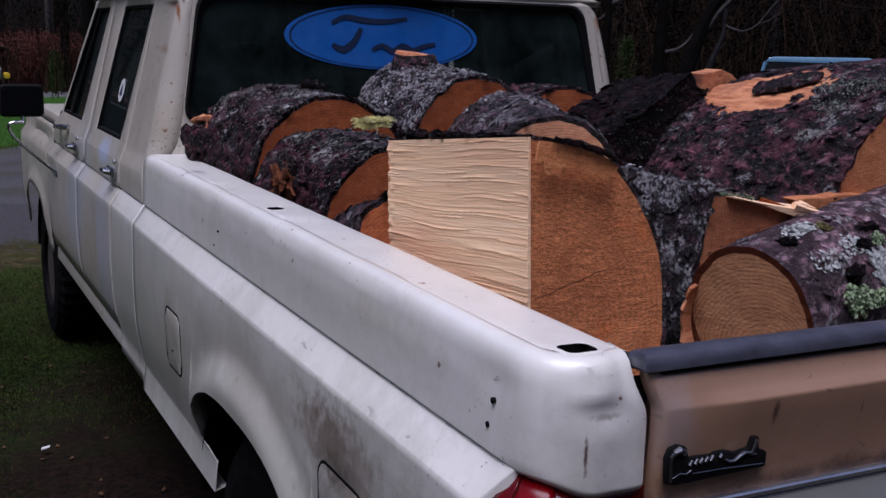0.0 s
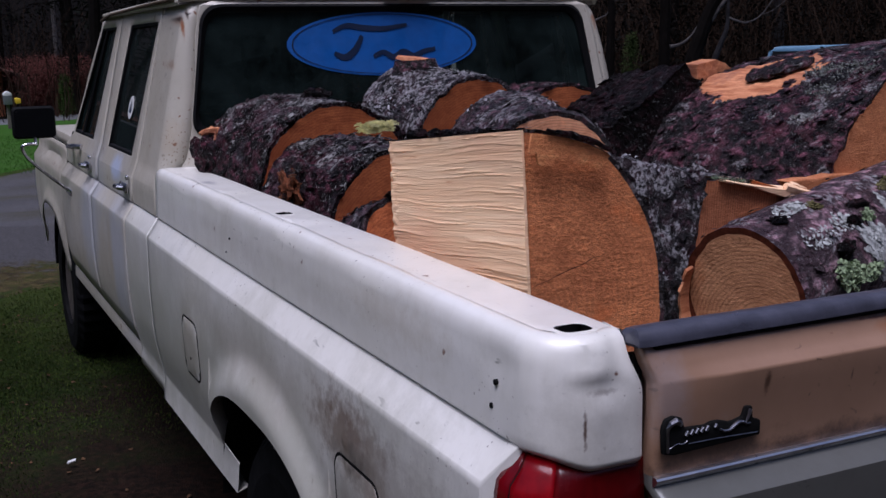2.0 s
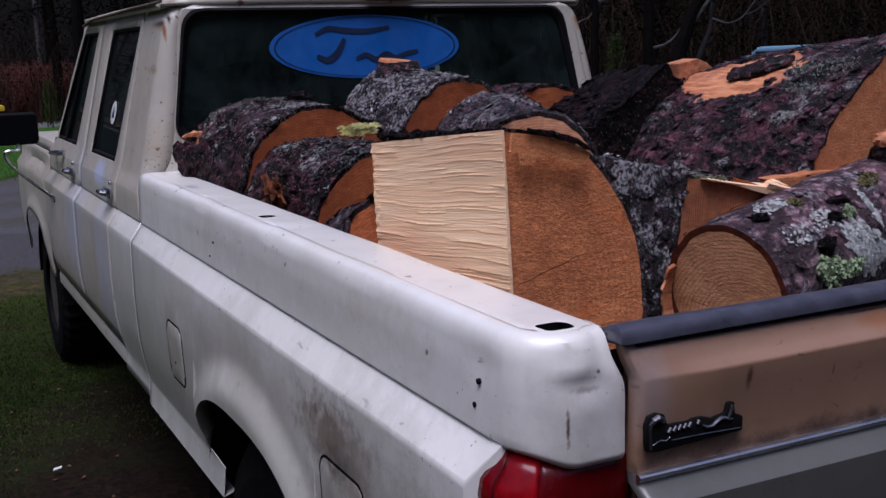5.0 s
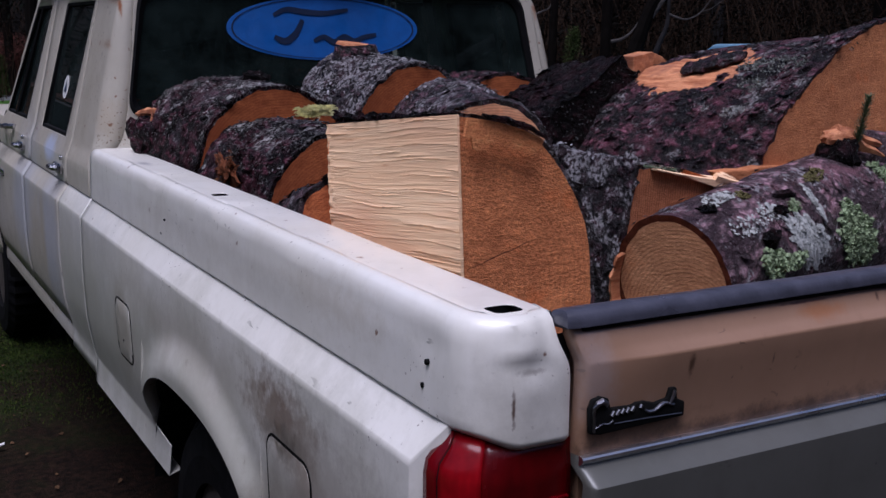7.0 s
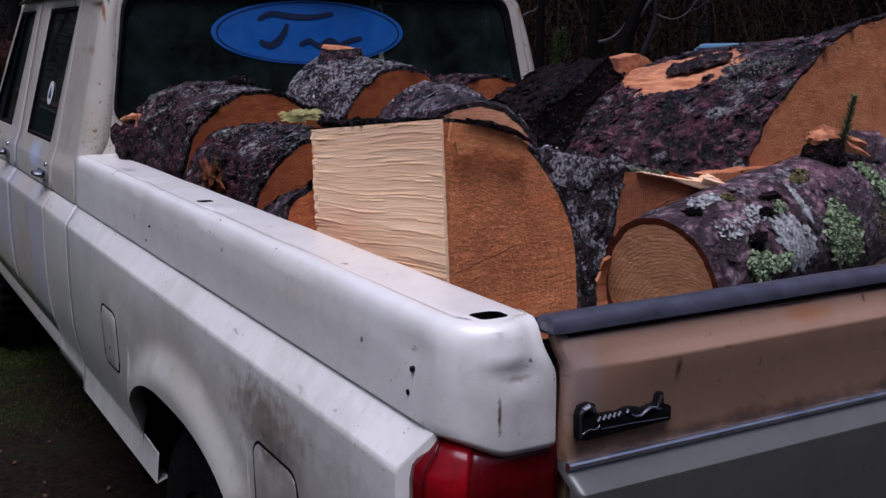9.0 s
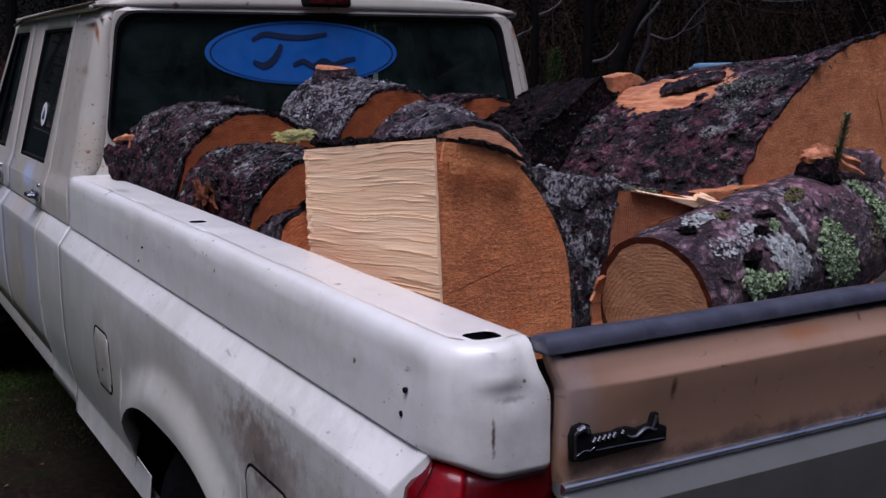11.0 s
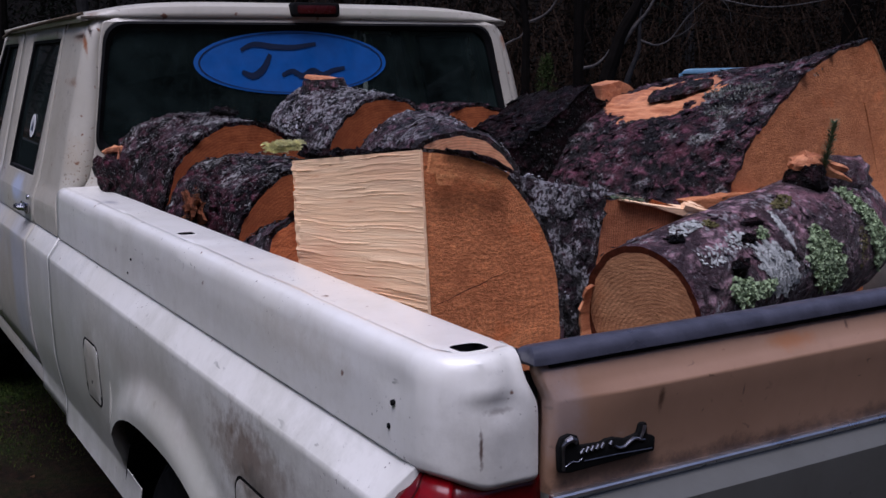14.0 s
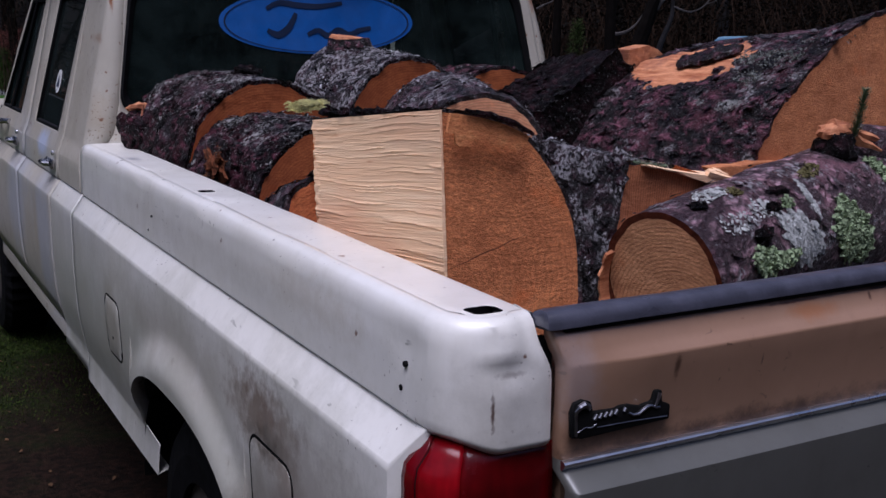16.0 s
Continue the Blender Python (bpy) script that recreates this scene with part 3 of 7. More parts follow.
# knocks in the rail: across, along, depth (a ridge where it is negative), spread
RAIL_DENTS = ((0.925, 0.62, 0.004, 0.002), (0.90, 1.0, 0.003, 0.004), (0.915, 1.20, -0.004, 0.0008), (0.905, 1.13, 0.006, 0.0010), (0.885, 0.86, -0.004, 0.0005), (0.875, 0.83, 0.004, 0.0006), (0.92, 1.72, 0.004, 0.0009), (0.915, 1.80, -0.003, 0.0006), (0.87, 0.33, 0.003, 0.002), (0.93, 2.1, 0.003, 0.001))


def rail_top(sx):
    """The box's top rail with its stake pockets cut through, and the inner wall below it."""
    xs = [0.922, 0.914, 0.904, 0.852, 0.836, 0.824, 0.816, 0.812, 0.812]
    zo = [0.0009, 0.0013, 0.0014, 0.0012, 0.0008, 0.0003, -0.002, -0.010, -0.06]
    pockets = ((0.040, 0.084), (1.292, 1.338))
    cuts = sorted({0.035, BED_F} | {y for p in pockets for y in p} | {0.12 + 0.03 * i for i in range(79)})
    cuts = [c for i, c in enumerate(cuts) if i == 0 or c - cuts[i - 1] > 0.004 or any(abs(c - e) < 1e-6 for p in pockets for e in p)]
    bm = bmesh.new()

    def vert(i, y):
        x = xs[i]
        if y < 0.085 and i < 3:
            x = min(x, 0.87 + math.sqrt(max(0.0, 0.054 ** 2 - (0.085 - y) ** 2)) + 0.001 * (2 - i))
        x += (0, 0.003, 0.008, 0.022, 0.010, 0, 0, 0, 0)[i] * smooth01((y - 0.6) / 0.4)
        n = 0.0016 * noise.noise(Vector((x * 9, y * 4, 2)))
        for dx, dy, dd, rr in RAIL_DENTS:
            n -= dd * math.exp(-((x - dx) ** 2 + 0.5 * (y - dy) ** 2) / rr)
        return bm.verts.new((sx * x, y, RAIL + zo[i] + (n if 0 < i < 7 else 0)))

    grid = [[vert(i, y) for i in range(len(xs))] for y in cuts]
    for j in range(len(cuts) - 1):
        mid = (cuts[j] + cuts[j + 1]) / 2
        for i in range(len(xs) - 1):
            if i == 2 and any(a < mid < b for a, b in pockets):
                continue
            bm.faces.new((grid[j][i], grid[j + 1][i], grid[j + 1][i + 1], grid[j][i + 1]))
    # pocket walls are coloured black, which paints the shade inside
    for a, b in pockets:
        x0, x1 = (0.874, 0.912) if a > 1 else (0.852, 0.904)
        top = [(x1, a), (x0, a), (x0, b), (x1, b)]
        up = [bm.verts.new((sx * x, y, RAIL + 0.001)) for x, y in top]
        dn = [bm.verts.new((sx * x, y, RAIL - 0.09)) for x, y in top]
        for k in range(4):
            bm.faces.new((up[k], up[(k + 1) % 4], dn[(k + 1) % 4], dn[k])).material_index = 1
    bmesh.ops.recalc_face_normals(bm, faces=bm.faces)
    return bm


for sx in (-1, 1):
    side = part("bed_side", bed_side(sx), PAINT, truck, "dirty cream side panel of the box, its low shade painted in" if sx < 0 else "")
    side.modifiers.new("sheet", "SOLIDIFY").thickness = 0.003
    part("bed_rail", rail_top(sx), [PAINT, DARK], side)
    part("pocket_floor", box(*sorted((sx * 0.93, sx * 0.84)), 0.03, 2.46, 1.215, 1.225), DARK, side)
    part("inner_wall", box(*sorted((sx * 0.812, sx * 0.80)), 0.02, 2.48, FLOOR, 1.262), BEDSTEEL, side)
    part("front_return", box(*sorted((sx * 0.940, sx * 0.82)), 2.506, 2.512, 0.55, 1.312), PAINT, side)
    for ya, yb in ((0.040, 0.084), (1.292, 1.338)):
        hw = yb - ya
        wide = 0.012 if ya > 1 else 0.0
        rim = [[(sx * (0.878 + 1.2 * wide + p), (ya + yb) / 2 + q, z) for p, q in rounded(w_ - wide, h_, min(r_, 0.45 * (w_ - wide)))] for w_, h_, r_, z in ((0.064, hw + 0.012, 0.018, RAIL + 0.0008), (0.059, hw + 0.007, 0.017, RAIL + 0.0020), (0.051, hw - 0.001, 0.014, RAIL + 0.0020), (0.050, hw - 0.002, 0.014, RAIL + 0.0012))]
        part("pocket_rim", loft(rim, cap=False), PAINT, side)
    # wheel well
    bm = loft([[(sx * x, ARCH_Y + (ARCH_W + 0.03) * math.cos(math.pi * k / 16), 0.46 + 0.42 * math.sin(math.pi * k / 16)) for k in range(17)] for x in (0.97, 0.62)], closed=False)
    part("wheel_well", bm, DARK, side)

part("bed_floor", box(-0.81, 0.81, 0.01, 2.48, FLOOR - 0.03, FLOOR), BEDSTEEL, truck)
part("bed_front_wall", box(-0.81, 0.81, 2.455, 2.485, FLOOR, 1.30, 0.006), PAINT, truck)
part("chassis", box(-0.45, 0.45, 0.05, 5.9, 0.50, 0.66, 0.02), DARK, truck)
for sx in (-1, 1):
    part("underbody_panel", box(*sorted((sx * 0.60, sx * 0.62)), 0.1, 5.8, 0.48, 0.84), DARK, truck)

# small marks and holes on the near side
side = truck.children[0]


def disc(x, y, z, r, nx, depth=0.004, n=14):
    bm = bmesh.new()
    rings = [[(x + nx * d, y + rr * math.cos(2 * math.pi * k / n), z + rr * math.sin(2 * math.pi * k / n)) for k in range(n)] for rr, d in ((r, -0.004), (r, depth * 0.6), (r * 0.8, depth))]
    return loft(rings, bm=bm)


for y, z in ((0.137, 1.2355), (0.149, 1.1975), (1.577, 1.227), (1.614, 1.186)):
    part("bolt_hole", disc(-0.9612, y, z, 0.0044 if y < 1 else 0.0028, -1, 0.0012), DARK, side)
def side_x(y, z):
    """How far out the near side's skin stands at a place below the ledge."""
    u = math.hypot((y - ARCH_Y) / ARCH_W, (z - 0.50) / (ARCH_Z - 0.50))
    return 0.955 + side_offset(z) + 0.027 * smooth01((1.36 - u) / 0.28) * (1 if z < 1.02 else 0) * smooth01((z - 0.62) / 0.14)


def panel_lid(cy, cz, w, h, r, rings, wave=0.0):
    """A lid that follows the panel: rings of (shrink, how proud it stands)."""
    out = []
    for shrink, proud in rings:
        out.append([(-(side_x(cy + a, cz + b) + proud + wave * noise.noise(Vector((a * 30, b * 30, 4)))), cy + a, cz + b) for a, b in rounded(w - 2 * shrink, h - 2 * shrink, r, 7)])
    return loft(out)


# the filler door behind the wheel, and the bent forward one
for name, y0, y1, z0, z1, wave in (("filler_door", 0.50, 0.72, 0.74, 0.945, 0.0004), ("forward_filler_door", 1.85, 2.03, 0.765, 0.935, 0.003)):
    cy, cz, w, h = (y0 + y1) / 2, (z0 + z1) / 2, y1 - y0, z1 - z0
    d = part(name, panel_lid(cy, cz, w, h, 0.035, ((0.0, -0.004), (0.0008, 0.0012), (0.004, 0.0022), (0.05, 0.0022)), wave), PAINT, side)
    part("seam", panel_lid(cy, cz, w + 0.011, h + 0.011, 0.040, ((0.0, -0.004), (0.0, 0.0010), (0.012, 0.0010))), DARK, d)

# tail lamps, wrapping the corner under the cap: one plastic, lit side painted bright, rear dark
def tail_lamp(sx, z0, a0, a1, rear=0.0, lift=0.0, drop=0.0, top=1.150):
    """A strip of lens round the corner from angle a0 to a1, then along the rear as far as rear."""
    X, R = 0.955, 0.085
    path = []
    if a0 <= 0:
        path.append((-X, 0.096, -1.0, 0.0))
    for k in range(9):
        a = radians(max(0.0, a0) + (a1 - max(0.0, a0)) * k / 8)
        path.append((-X + R - R * math.cos(a), 0.085 - R * math.sin(a), -math.cos(a), -math.sin(a)))
    if rear:
        path += [(-0.85, 0.0, 0, -1), (-0.83, 0.0, 0, -1), (-0.81, 0.0, 0, -1), (-rear, 0.0, 0, -1)]
    rows = []
    for px, py, nx, ny in path:
        t = top - 0.012 * smooth01((px + 0.952) / 0.07) - drop
        row = []
        for k in range(15):
            z = t - (t - z0) * k / 14
            o = -0.006 + lift + 0.032 * smooth01((1.150 - z) / 0.05) * max(0.0, -nx) ** 1.5 + 0.004 * smooth01((1.13 - z) / 0.04)
            row.append((sx * -(px + nx * o), py + ny * o, z))
        rows.append(row)
    bm = loft(rows, closed=False)
    bmesh.ops.recalc_face_normals(bm, faces=bm.faces)
    return bm


for sx in (-1, 1):
    lamp = part("tail_lamp", tail_lamp(sx, 0.86, 46, 90, 0.797), REDLENS, truck, "red tail lamp lens with shade in its rear colour, in a worn housing")
    lamp.modifiers.new("sheet", "SOLIDIFY").thickness = 0.006
    for nm, a0, a1, mt, lift, drop in (("side_lens", 12, 46, REDLENS_LIT, 0.001, 0.0), ("lens_rim", -1, 10, REDLENS_RIM, 0.002, 0.0), ("lens_joint", 9.5, 12.5, DARK, -0.001, 0.0)):
        lens = part(nm, tail_lamp(sx, 0.86, a0, a1, 0.0, lift, drop), mt, lamp)
        lens.modifiers.new("sheet", "SOLIDIFY").thickness = 0.006
    part("lamp_backing", box(*sorted((sx * 0.93, sx * 0.80)), 0.03, 0.08, 0.86, 1.14), DARK, lamp)
    for zz in (1.052, 0.98):
        part("lens_rib", box(*sorted((sx * 0.835, sx * 0.803)), -0.0040, 0.002, zz - 0.0012, zz + 0.0012), REDLENS_RIM, lamp)

# ---- tailgate ----
# tailgate profile: y (towards the rear is minus) over height
gate_prof = [(0.05, 1.306), (0.0, 1.304), (-0.0060, 1.298), (-0.0088, 1.290), (-0.0168, 1.272), (-0.0215, 1.2625), (-0.0300, 1.2530), (-0.0316, 1.2500), (-0.0316, 1.2470), (-0.0275, 1.22), (-0.0232, 1.19), (-0.0162, 1.130), (-0.0150, 1.112)]
gate_low = [(-0.0150, 1.114), (-0.0205, 1.100), (-0.0225, 1.098), (-0.0255, 1.0965), (-0.0515, 1.0800), (-0.0540, 1.0775), (-0.0540, 1.0730), (-0.0470, 0.98), (-0.035, 0.84), (0.03, 0.83)]


def gate_skin(outline):
    edge = ((0.797, 0.026), (0.7968, 0.018), (0.796, 0.011), (0.7945, 0.006), (0.792, 0.0025), (0.788, 0.0006), (0.783, 0.0))
    cols = [(-x, d) for x, d in edge] + [(-0.77 + 1.54 * k / 36, 0.0) for k in range(37)] + [(x, d) for x, d in edge[::-1]]
    rows = []
    for x, d in cols:
        soft = 0.8 * smooth01((abs(x) - 0.66) / 0.11)
        prof = [(y + soft * (-0.024 + 0.016 * ((z - 1.215) / 0.085) ** 2 - y) if 1.13 < z < 1.297 else y, z) for y, z in outline]
        rows.append([(x + math.copysign(0.014 * smooth01((z - 1.245) / 0.05), x) * smooth01((abs(x) - 0.74) / 0.05), y + (min(d, 0.012 - y) if y < 0 else 0.0) + 0.0012 * noise.noise(Vector((x * 3, z * 5, 1))), z) for y, z in prof])
    bm = loft(rows, closed=False)
    bmesh.ops.recalc_face_normals(bm, faces=bm.faces)
    return bm


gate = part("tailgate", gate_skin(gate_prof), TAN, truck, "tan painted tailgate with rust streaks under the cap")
part("lower_panel", gate_skin(gate_low), GREY, gate, "dull silver lower tailgate panel")
part("gate_core", box(-0.782, 0.782, 0.004, 0.05, 0.84, 1.296), TAN, gate)
pad = [(0.030, 1.298), (0.033, 1.310), (0.031, 1.318), (0.024, 1.3235), (0.014, 1.3255), (0.002, 1.3255), (-0.007, 1.3235), (-0.0120, 1.3190), (-0.0150, 1.311), (-0.0158, 1.3035), (-0.011, 1.3015)]
xs = [-0.8145, -0.812, -0.80, -0.785] + [-0.77 + 1.54 * k / 60 for k in range(61)] + [0.785, 0.80, 0.812, 0.8145]
rings = []
for x in xs:
    q = 0.55 if abs(x) > 0.813 else 0.92 if abs(x) > 0.805 else 1.0
    rings.append([(x + math.copysign(0.35 * (y - 0.008), x) * smooth01((abs(x) - 0.76) / 0.05), 0.008 + (y - 0.008) * q, 1.312 + (z - 1.312) * q + 0.0012 * noise.noise(Vector((x * 5, y * 30, z * 30)))) for y, z in pad])
# black strip for the cap's lip, standing in for its shadow line
part("cap_lip", box(-0.792, 0.792, -0.0125, 0.0, 1.2960, 1.3030, 0.001), RUBBER, gate)
part("tailgate_cap", loft(rings), PAD, gate, "black vinyl cap along the tailgate's top edge")
trim = [(-0.0150, 1.1005), (-0.0150, 1.1150), (-0.0190, 1.1150), (-0.0235, 1.1138), (-0.0258, 1.1112), (-0.0256, 1.1080), (-0.0225, 1.1045), (-0.0190, 1.1010)]
part("chrome_trim", prism(trim, "x", -0.796, 0.796), mat_plain("brushed_trim", (0.90, 0.90, 0.92), 0.30, 1.0, 0.06, 50.0, 0.0004), gate, "scratched chrome strip across the tailgate")
for sx in (-1, 1):
    # black filler strip that stands in for shade in the gap
    part("gap_shadow", box(*sorted((sx * 0.811, sx * 0.797)), 0.012, 0.03, 0.84, 1.285), DARK, gate)

# maker's badge: plain shapes, no lettering
badge = part("badge", prism([(-0.789, 1.150), (-0.770, 1.146), (-0.700, 1.148), (-0.618, 1.150), (-0.617, 1.172), (-0.632, 1.178), (-0.633, 1.196), (-0.646, 1.197), (-0.650, 1.182), (-0.672, 1.178), (-0.693, 1.184), (-0.706, 1.184), (-0.715, 1.181), (-0.753, 1.183), (-0.757, 1.198), (-0.772, 1.203), (-0.786, 1.200), (-0.791, 1.186)], "y", -0.030, -0.021, 0.003), DARK, gate, "black and chrome script badge")
bm = tube([(-0.783, -0.031, 1.153), (-0.7835, -0.031, 1.178), (-0.783, -0.031, 1.188), (-0.779, -0.032, 1.194), (-0.771, -0.032, 1.197), (-0.763, -0.032, 1.193), (-0.762, -0.031, 1.188)], [0.0022, 0.0022, 0.003, 0.0045, 0.005, 0.004, 0.002], 8)
for k in range(5):
    x = -0.751 + 0.0088 * k
    tube([(x - 0.002, -0.031, 1.1725 + 0.0004 * k), (x + 0.0024, -0.0314, 1.1790 + 0.0004 * k)], [0.0030, 0.0024], 10, bm)
tube([(-0.702, -0.0315, 1.176), (-0.699, -0.0315, 1.181)], 0.0030, 7, bm)
tube([(-0.693, -0.031, 1.172), (-0.686, -0.0315, 1.168), (-0.677, -0.0315, 1.168), (-0.668, -0.0315, 1.173), (-0.660, -0.0315, 1.177), (-0.652, -0.031, 1.176), (-0.645, -0.031, 1.172), (-0.638, -0.031, 1.172)], [0.0015, 0.0024, 0.0028, 0.0030, 0.0030, 0.0022, 0.002, 0.0012], 7, bm)
tube([(-0.646, -0.031, 1.174), (-0.642, -0.0315, 1.184), (-0.639, -0.0315, 1.193)], [0.0018, 0.0024, 0.0028], 7, bm)
tube([(-0.747, -0.031, 1.160), (-0.69, -0.031, 1.159), (-0.624, -0.031, 1.156)], 0.0008, 6, bm)
tube([(-0.780, -0.031, 1.158), (-0.768, -0.031, 1.163), (-0.757, -0.031, 1.161), (-0.750, -0.031, 1.165)], 0.0009, 6, bm)
part("badge_stroke", bm, mat_plain("dulled_chrome", (0.34, 0.34, 0.37), 0.30, 1.0, 0.3, 60.0, 0.001), badge)
part("rear_bumper", box(-0.93, 0.93, -0.16, 0.0, 0.56, 0.74, 0.02), STEEL, truck)

# ---- cab ----
CAB_R, CAB_BELT, ROOF = 2.53, 1.28, 1.928


def cab_x(z):
    """Half width of the cab at a height."""
    low = 0.955 + side_offset(min(z, 1.25))
    high = 0.940 - 0.135 * (z - CAB_BELT) / (1.86 - CAB_BELT)
    return low + (high - low) * smooth01((z - 1.22) / 0.09)


def cab_right(z):
    """The far side stands a little fuller above the belt."""
    return 0.040 * smooth01((z - 1.19) / 0.12) * (1 - 0.35 * smooth01((z - 1.6) / 0.26))


def cab_y(z):
    """Where the cab's back stands at a height: the glass leans forward."""
    return CAB_R + (0.0 if z < 1.40 else 0.055 * (z - 1.40) / 0.46)


def corner_r(z):
    """Radius of the cab's rear corner at a height."""
    return (0.085 - 0.035 * smooth01((z - 1.5) / 0.3)) * (0.06 + 0.94 * smooth01((z - 1.20) / 0.16))


# roof: crowned sheet with a rounded rear edge
rings = []
for y, dz, wi in ((2.578, -0.055, 0.004), (2.580, -0.034, 0.0), (2.588, -0.013, 0.0), (2.606, -0.002, 0.0), (2.66, 0.006, 0.0), (3.2, 0.012, 0.0), (3.9, 0.006, 0.0), (4.15, -0.004, 0.0), (4.28, -0.035, 0.02)):
    ring = []
    for k in range(33):
        u = -1 + k / 16
        x = (0.826 if u < 0 else 0.850) * math.copysign(abs(u) ** 0.8, u)
        z = ROOF + dz * (1 - abs(u) ** 5) - 0.046 * abs(u) ** 4.5 - 0.006 * u * u
        ring.append((x - wi * u, y + 0.022 * abs(u) ** 10 * (1 if y < 3 else 0), z))
    rings.append(ring)
roof = part("roof", loft(rings, closed=False), PAINT_CAB_SHADED, truck, "cream cab roof with rust along the drip rail")
roof.modifiers.new("sheet", "SOLIDIFY").thickness = 0.02
rings = [[(0.80 * u, y, ROOF - 0.040 - 0.050 * abs(u) ** 4.5 - 0.010 * u * u) for u in (-1 + k / 12 for k in range(25))] for y in (2.592, 3.2, 4.2)]
part("headliner", loft(rings, closed=False), SEAT, roof)
for sx in (-1, 1):
    edge_x = 0.826 if sx < 0 else 0.850
    part("drip_rail", tube([(sx * (edge_x - 0.012), 2.626, 1.884), (sx * (edge_x + 0.004), 2.68, 1.879), (sx * (edge_x + 0.007), 3.0, 1.877), (sx * (edge_x + 0.007), 3.9, 1.866), (sx * edge_x, 4.2, 1.846)], 0.0065, 6), mat_plain("rusty_drip_rail", (0.085, 0.062, 0.042), 0.7, 0.0, 0.5, 25.0), roof)
lampbar = part("cargo_lamp", prism([(a, 1.906 + b) for a, b in rounded(0.185, 0.05, 0.012)], "y", 2.552, 2.60, 0.006), DARK, truck, "black third brake lamp over the rear window")
part("lens", prism([(a, 1.906 + b) for a, b in rounded(0.15, 0.03, 0.008)], "y", 2.548, 2.554, 0.001), mat_plain("dull_red_lens", (0.05, 0.006, 0.006), 0.25), lampbar)

# back wall of the cab, with the window opening through it
WIN = dict(zb=1.425, zt=1.850, xb=0.815, xt=0.745)


def win_outline(grow=0.0, n=6, r=0.075):
    zb, zt = WIN["zb"] - grow, WIN["zt"] + grow
    xb, xt = WIN["xb"] + grow, WIN["xt"] + grow
    cs = [(-xb, zb), (xb, zb), (xt, zt), (-xt, zt)]
    out = []
    for i, c in enumerate(cs):
        p, q = Vector(cs[i - 1]), Vector(cs[(i + 1) % 4])
        c = Vector(c)
        a, b = c + (p - c).normalized() * r, c + (q - c).normalized() * r
        for k in range(n + 1):
            t = k / n
            s = a * (1 - t) ** 2 + c * 2 * t * (1 - t) + b * t * t
            out.append((s.x, s.y))
    return out


def win_half(z):
    """Half width of the window opening at a height; nothing outside it."""
    zb, zt = WIN["zb"] - 0.008, WIN["zt"] + 0.008
    if not zb < z < zt:
        return 0.0
    x = WIN["xb"] + 0.008 + (WIN["xt"] - WIN["xb"]) * (z - zb) / (zt - zb)
    d = max(0.0, 0.06 - min(z - zb, zt - z))
    return x - (0.06 - math.sqrt(max(0.0, 0.06 ** 2 - d ** 2)))


zs = sorted({0.62 + 1.265 * k / 40 for k in range(41)} | {WIN["zb"] - 0.008 + v for v in (0.0, 0.0005, 0.004, 0.01, 0.02, 0.035, 0.05)} | {WIN["zt"] + 0.008 - v for v in (0.0, 0.0005, 0.004, 0.01, 0.02, 0.035, 0.05)})
rows = []
for z in zs:
    w = win_half(z)
    e = max(min(cab_x(z) - corner_r(z) + 0.004, 0.80 * (max(0.0, ROOF - z - 0.012) / 0.080) ** 0.19), w + 0.004)
    half_row = [(e + (w - e) * k / 5) for k in range(6)]
    rows.append([(-x, cab_y(z), z) for x in half_row] + [(x + cab_right(z) * (x - w) / (e - w), cab_y(z), z) for x in half_row[::-1]])
bm = bmesh.new()
vs = [[bm.verts.new(p) for p in r] for r in rows]
for j in range(len(zs) - 1):
    for i in range(11):
        if i == 5 and win_half((zs[j] + zs[j + 1]) / 2) > 0:
            continue
        bm.faces.new((vs[j][i], vs[j][i + 1], vs[j + 1][i + 1], vs[j + 1][i]))
bmesh.ops.remove_doubles(bm, verts=bm.verts, dist=1e-6)
bmesh.ops.recalc_face_normals(bm, faces=bm.faces)
back = part("cab_back", bm, PAINT_CAB_SHADED, truck, "cream rear cab panel with rust runs")
back.modifiers.new("sheet", "SOLIDIFY").thickness = 0.004

# window: gasket, frame bars and glass
glass_y = lambda z: cab_y(z) + 0.012
rear = new("rear_window")
rear.parent = truck
tagged(rear, "dark sliding rear window in a black rubber gasket")
ga, gb = win_outline(0.010), win_outline(-0.014)
bm = loft([[(x, cab_y(z) - 0.006, z) for x, z in ga], [(x, cab_y(z) - 0.012, z) for x, z in win_outline(0.002)], [(x, cab_y(z) + 0.004, z) for x, z in gb], [(x, cab_y(z) + 0.022, z) for x, z in gb]], cap=False)
part("gasket", bm, RUBBER, rear)
bm = bmesh.new()
bm.faces.new([bm.verts.new((x, glass_y(z), z)) for x, z in win_outline(-0.009)])
pane = part("pane", bm, GLASS, rear, "tinted glass pane", smooth=False)
pane.visible_shadow = False
bm = bmesh.new()
rr = [[(x + a, glass_y(z) + b, z) for a, b in ((-0.016, 0.004), (0.016, 0.004), (0.016, 0.02), (-0.016, 0.02))] for x, z in ((0.385, 1.445), (0.345, 1.83))]
loft(rr, bm=bm)
part("slider_frame", bm, DARK, rear, smooth=False)

# oval decal: plain shapes, no lettering
OX, OZ, OA, OB = -0.085, 1.718, 0.374, 0.1135


def ellipse(a, b, n=72):
    return [(a * math.cos(2 * math.pi * k / n), b * math.sin(2 * math.pi * k / n)) for k in range(n)]


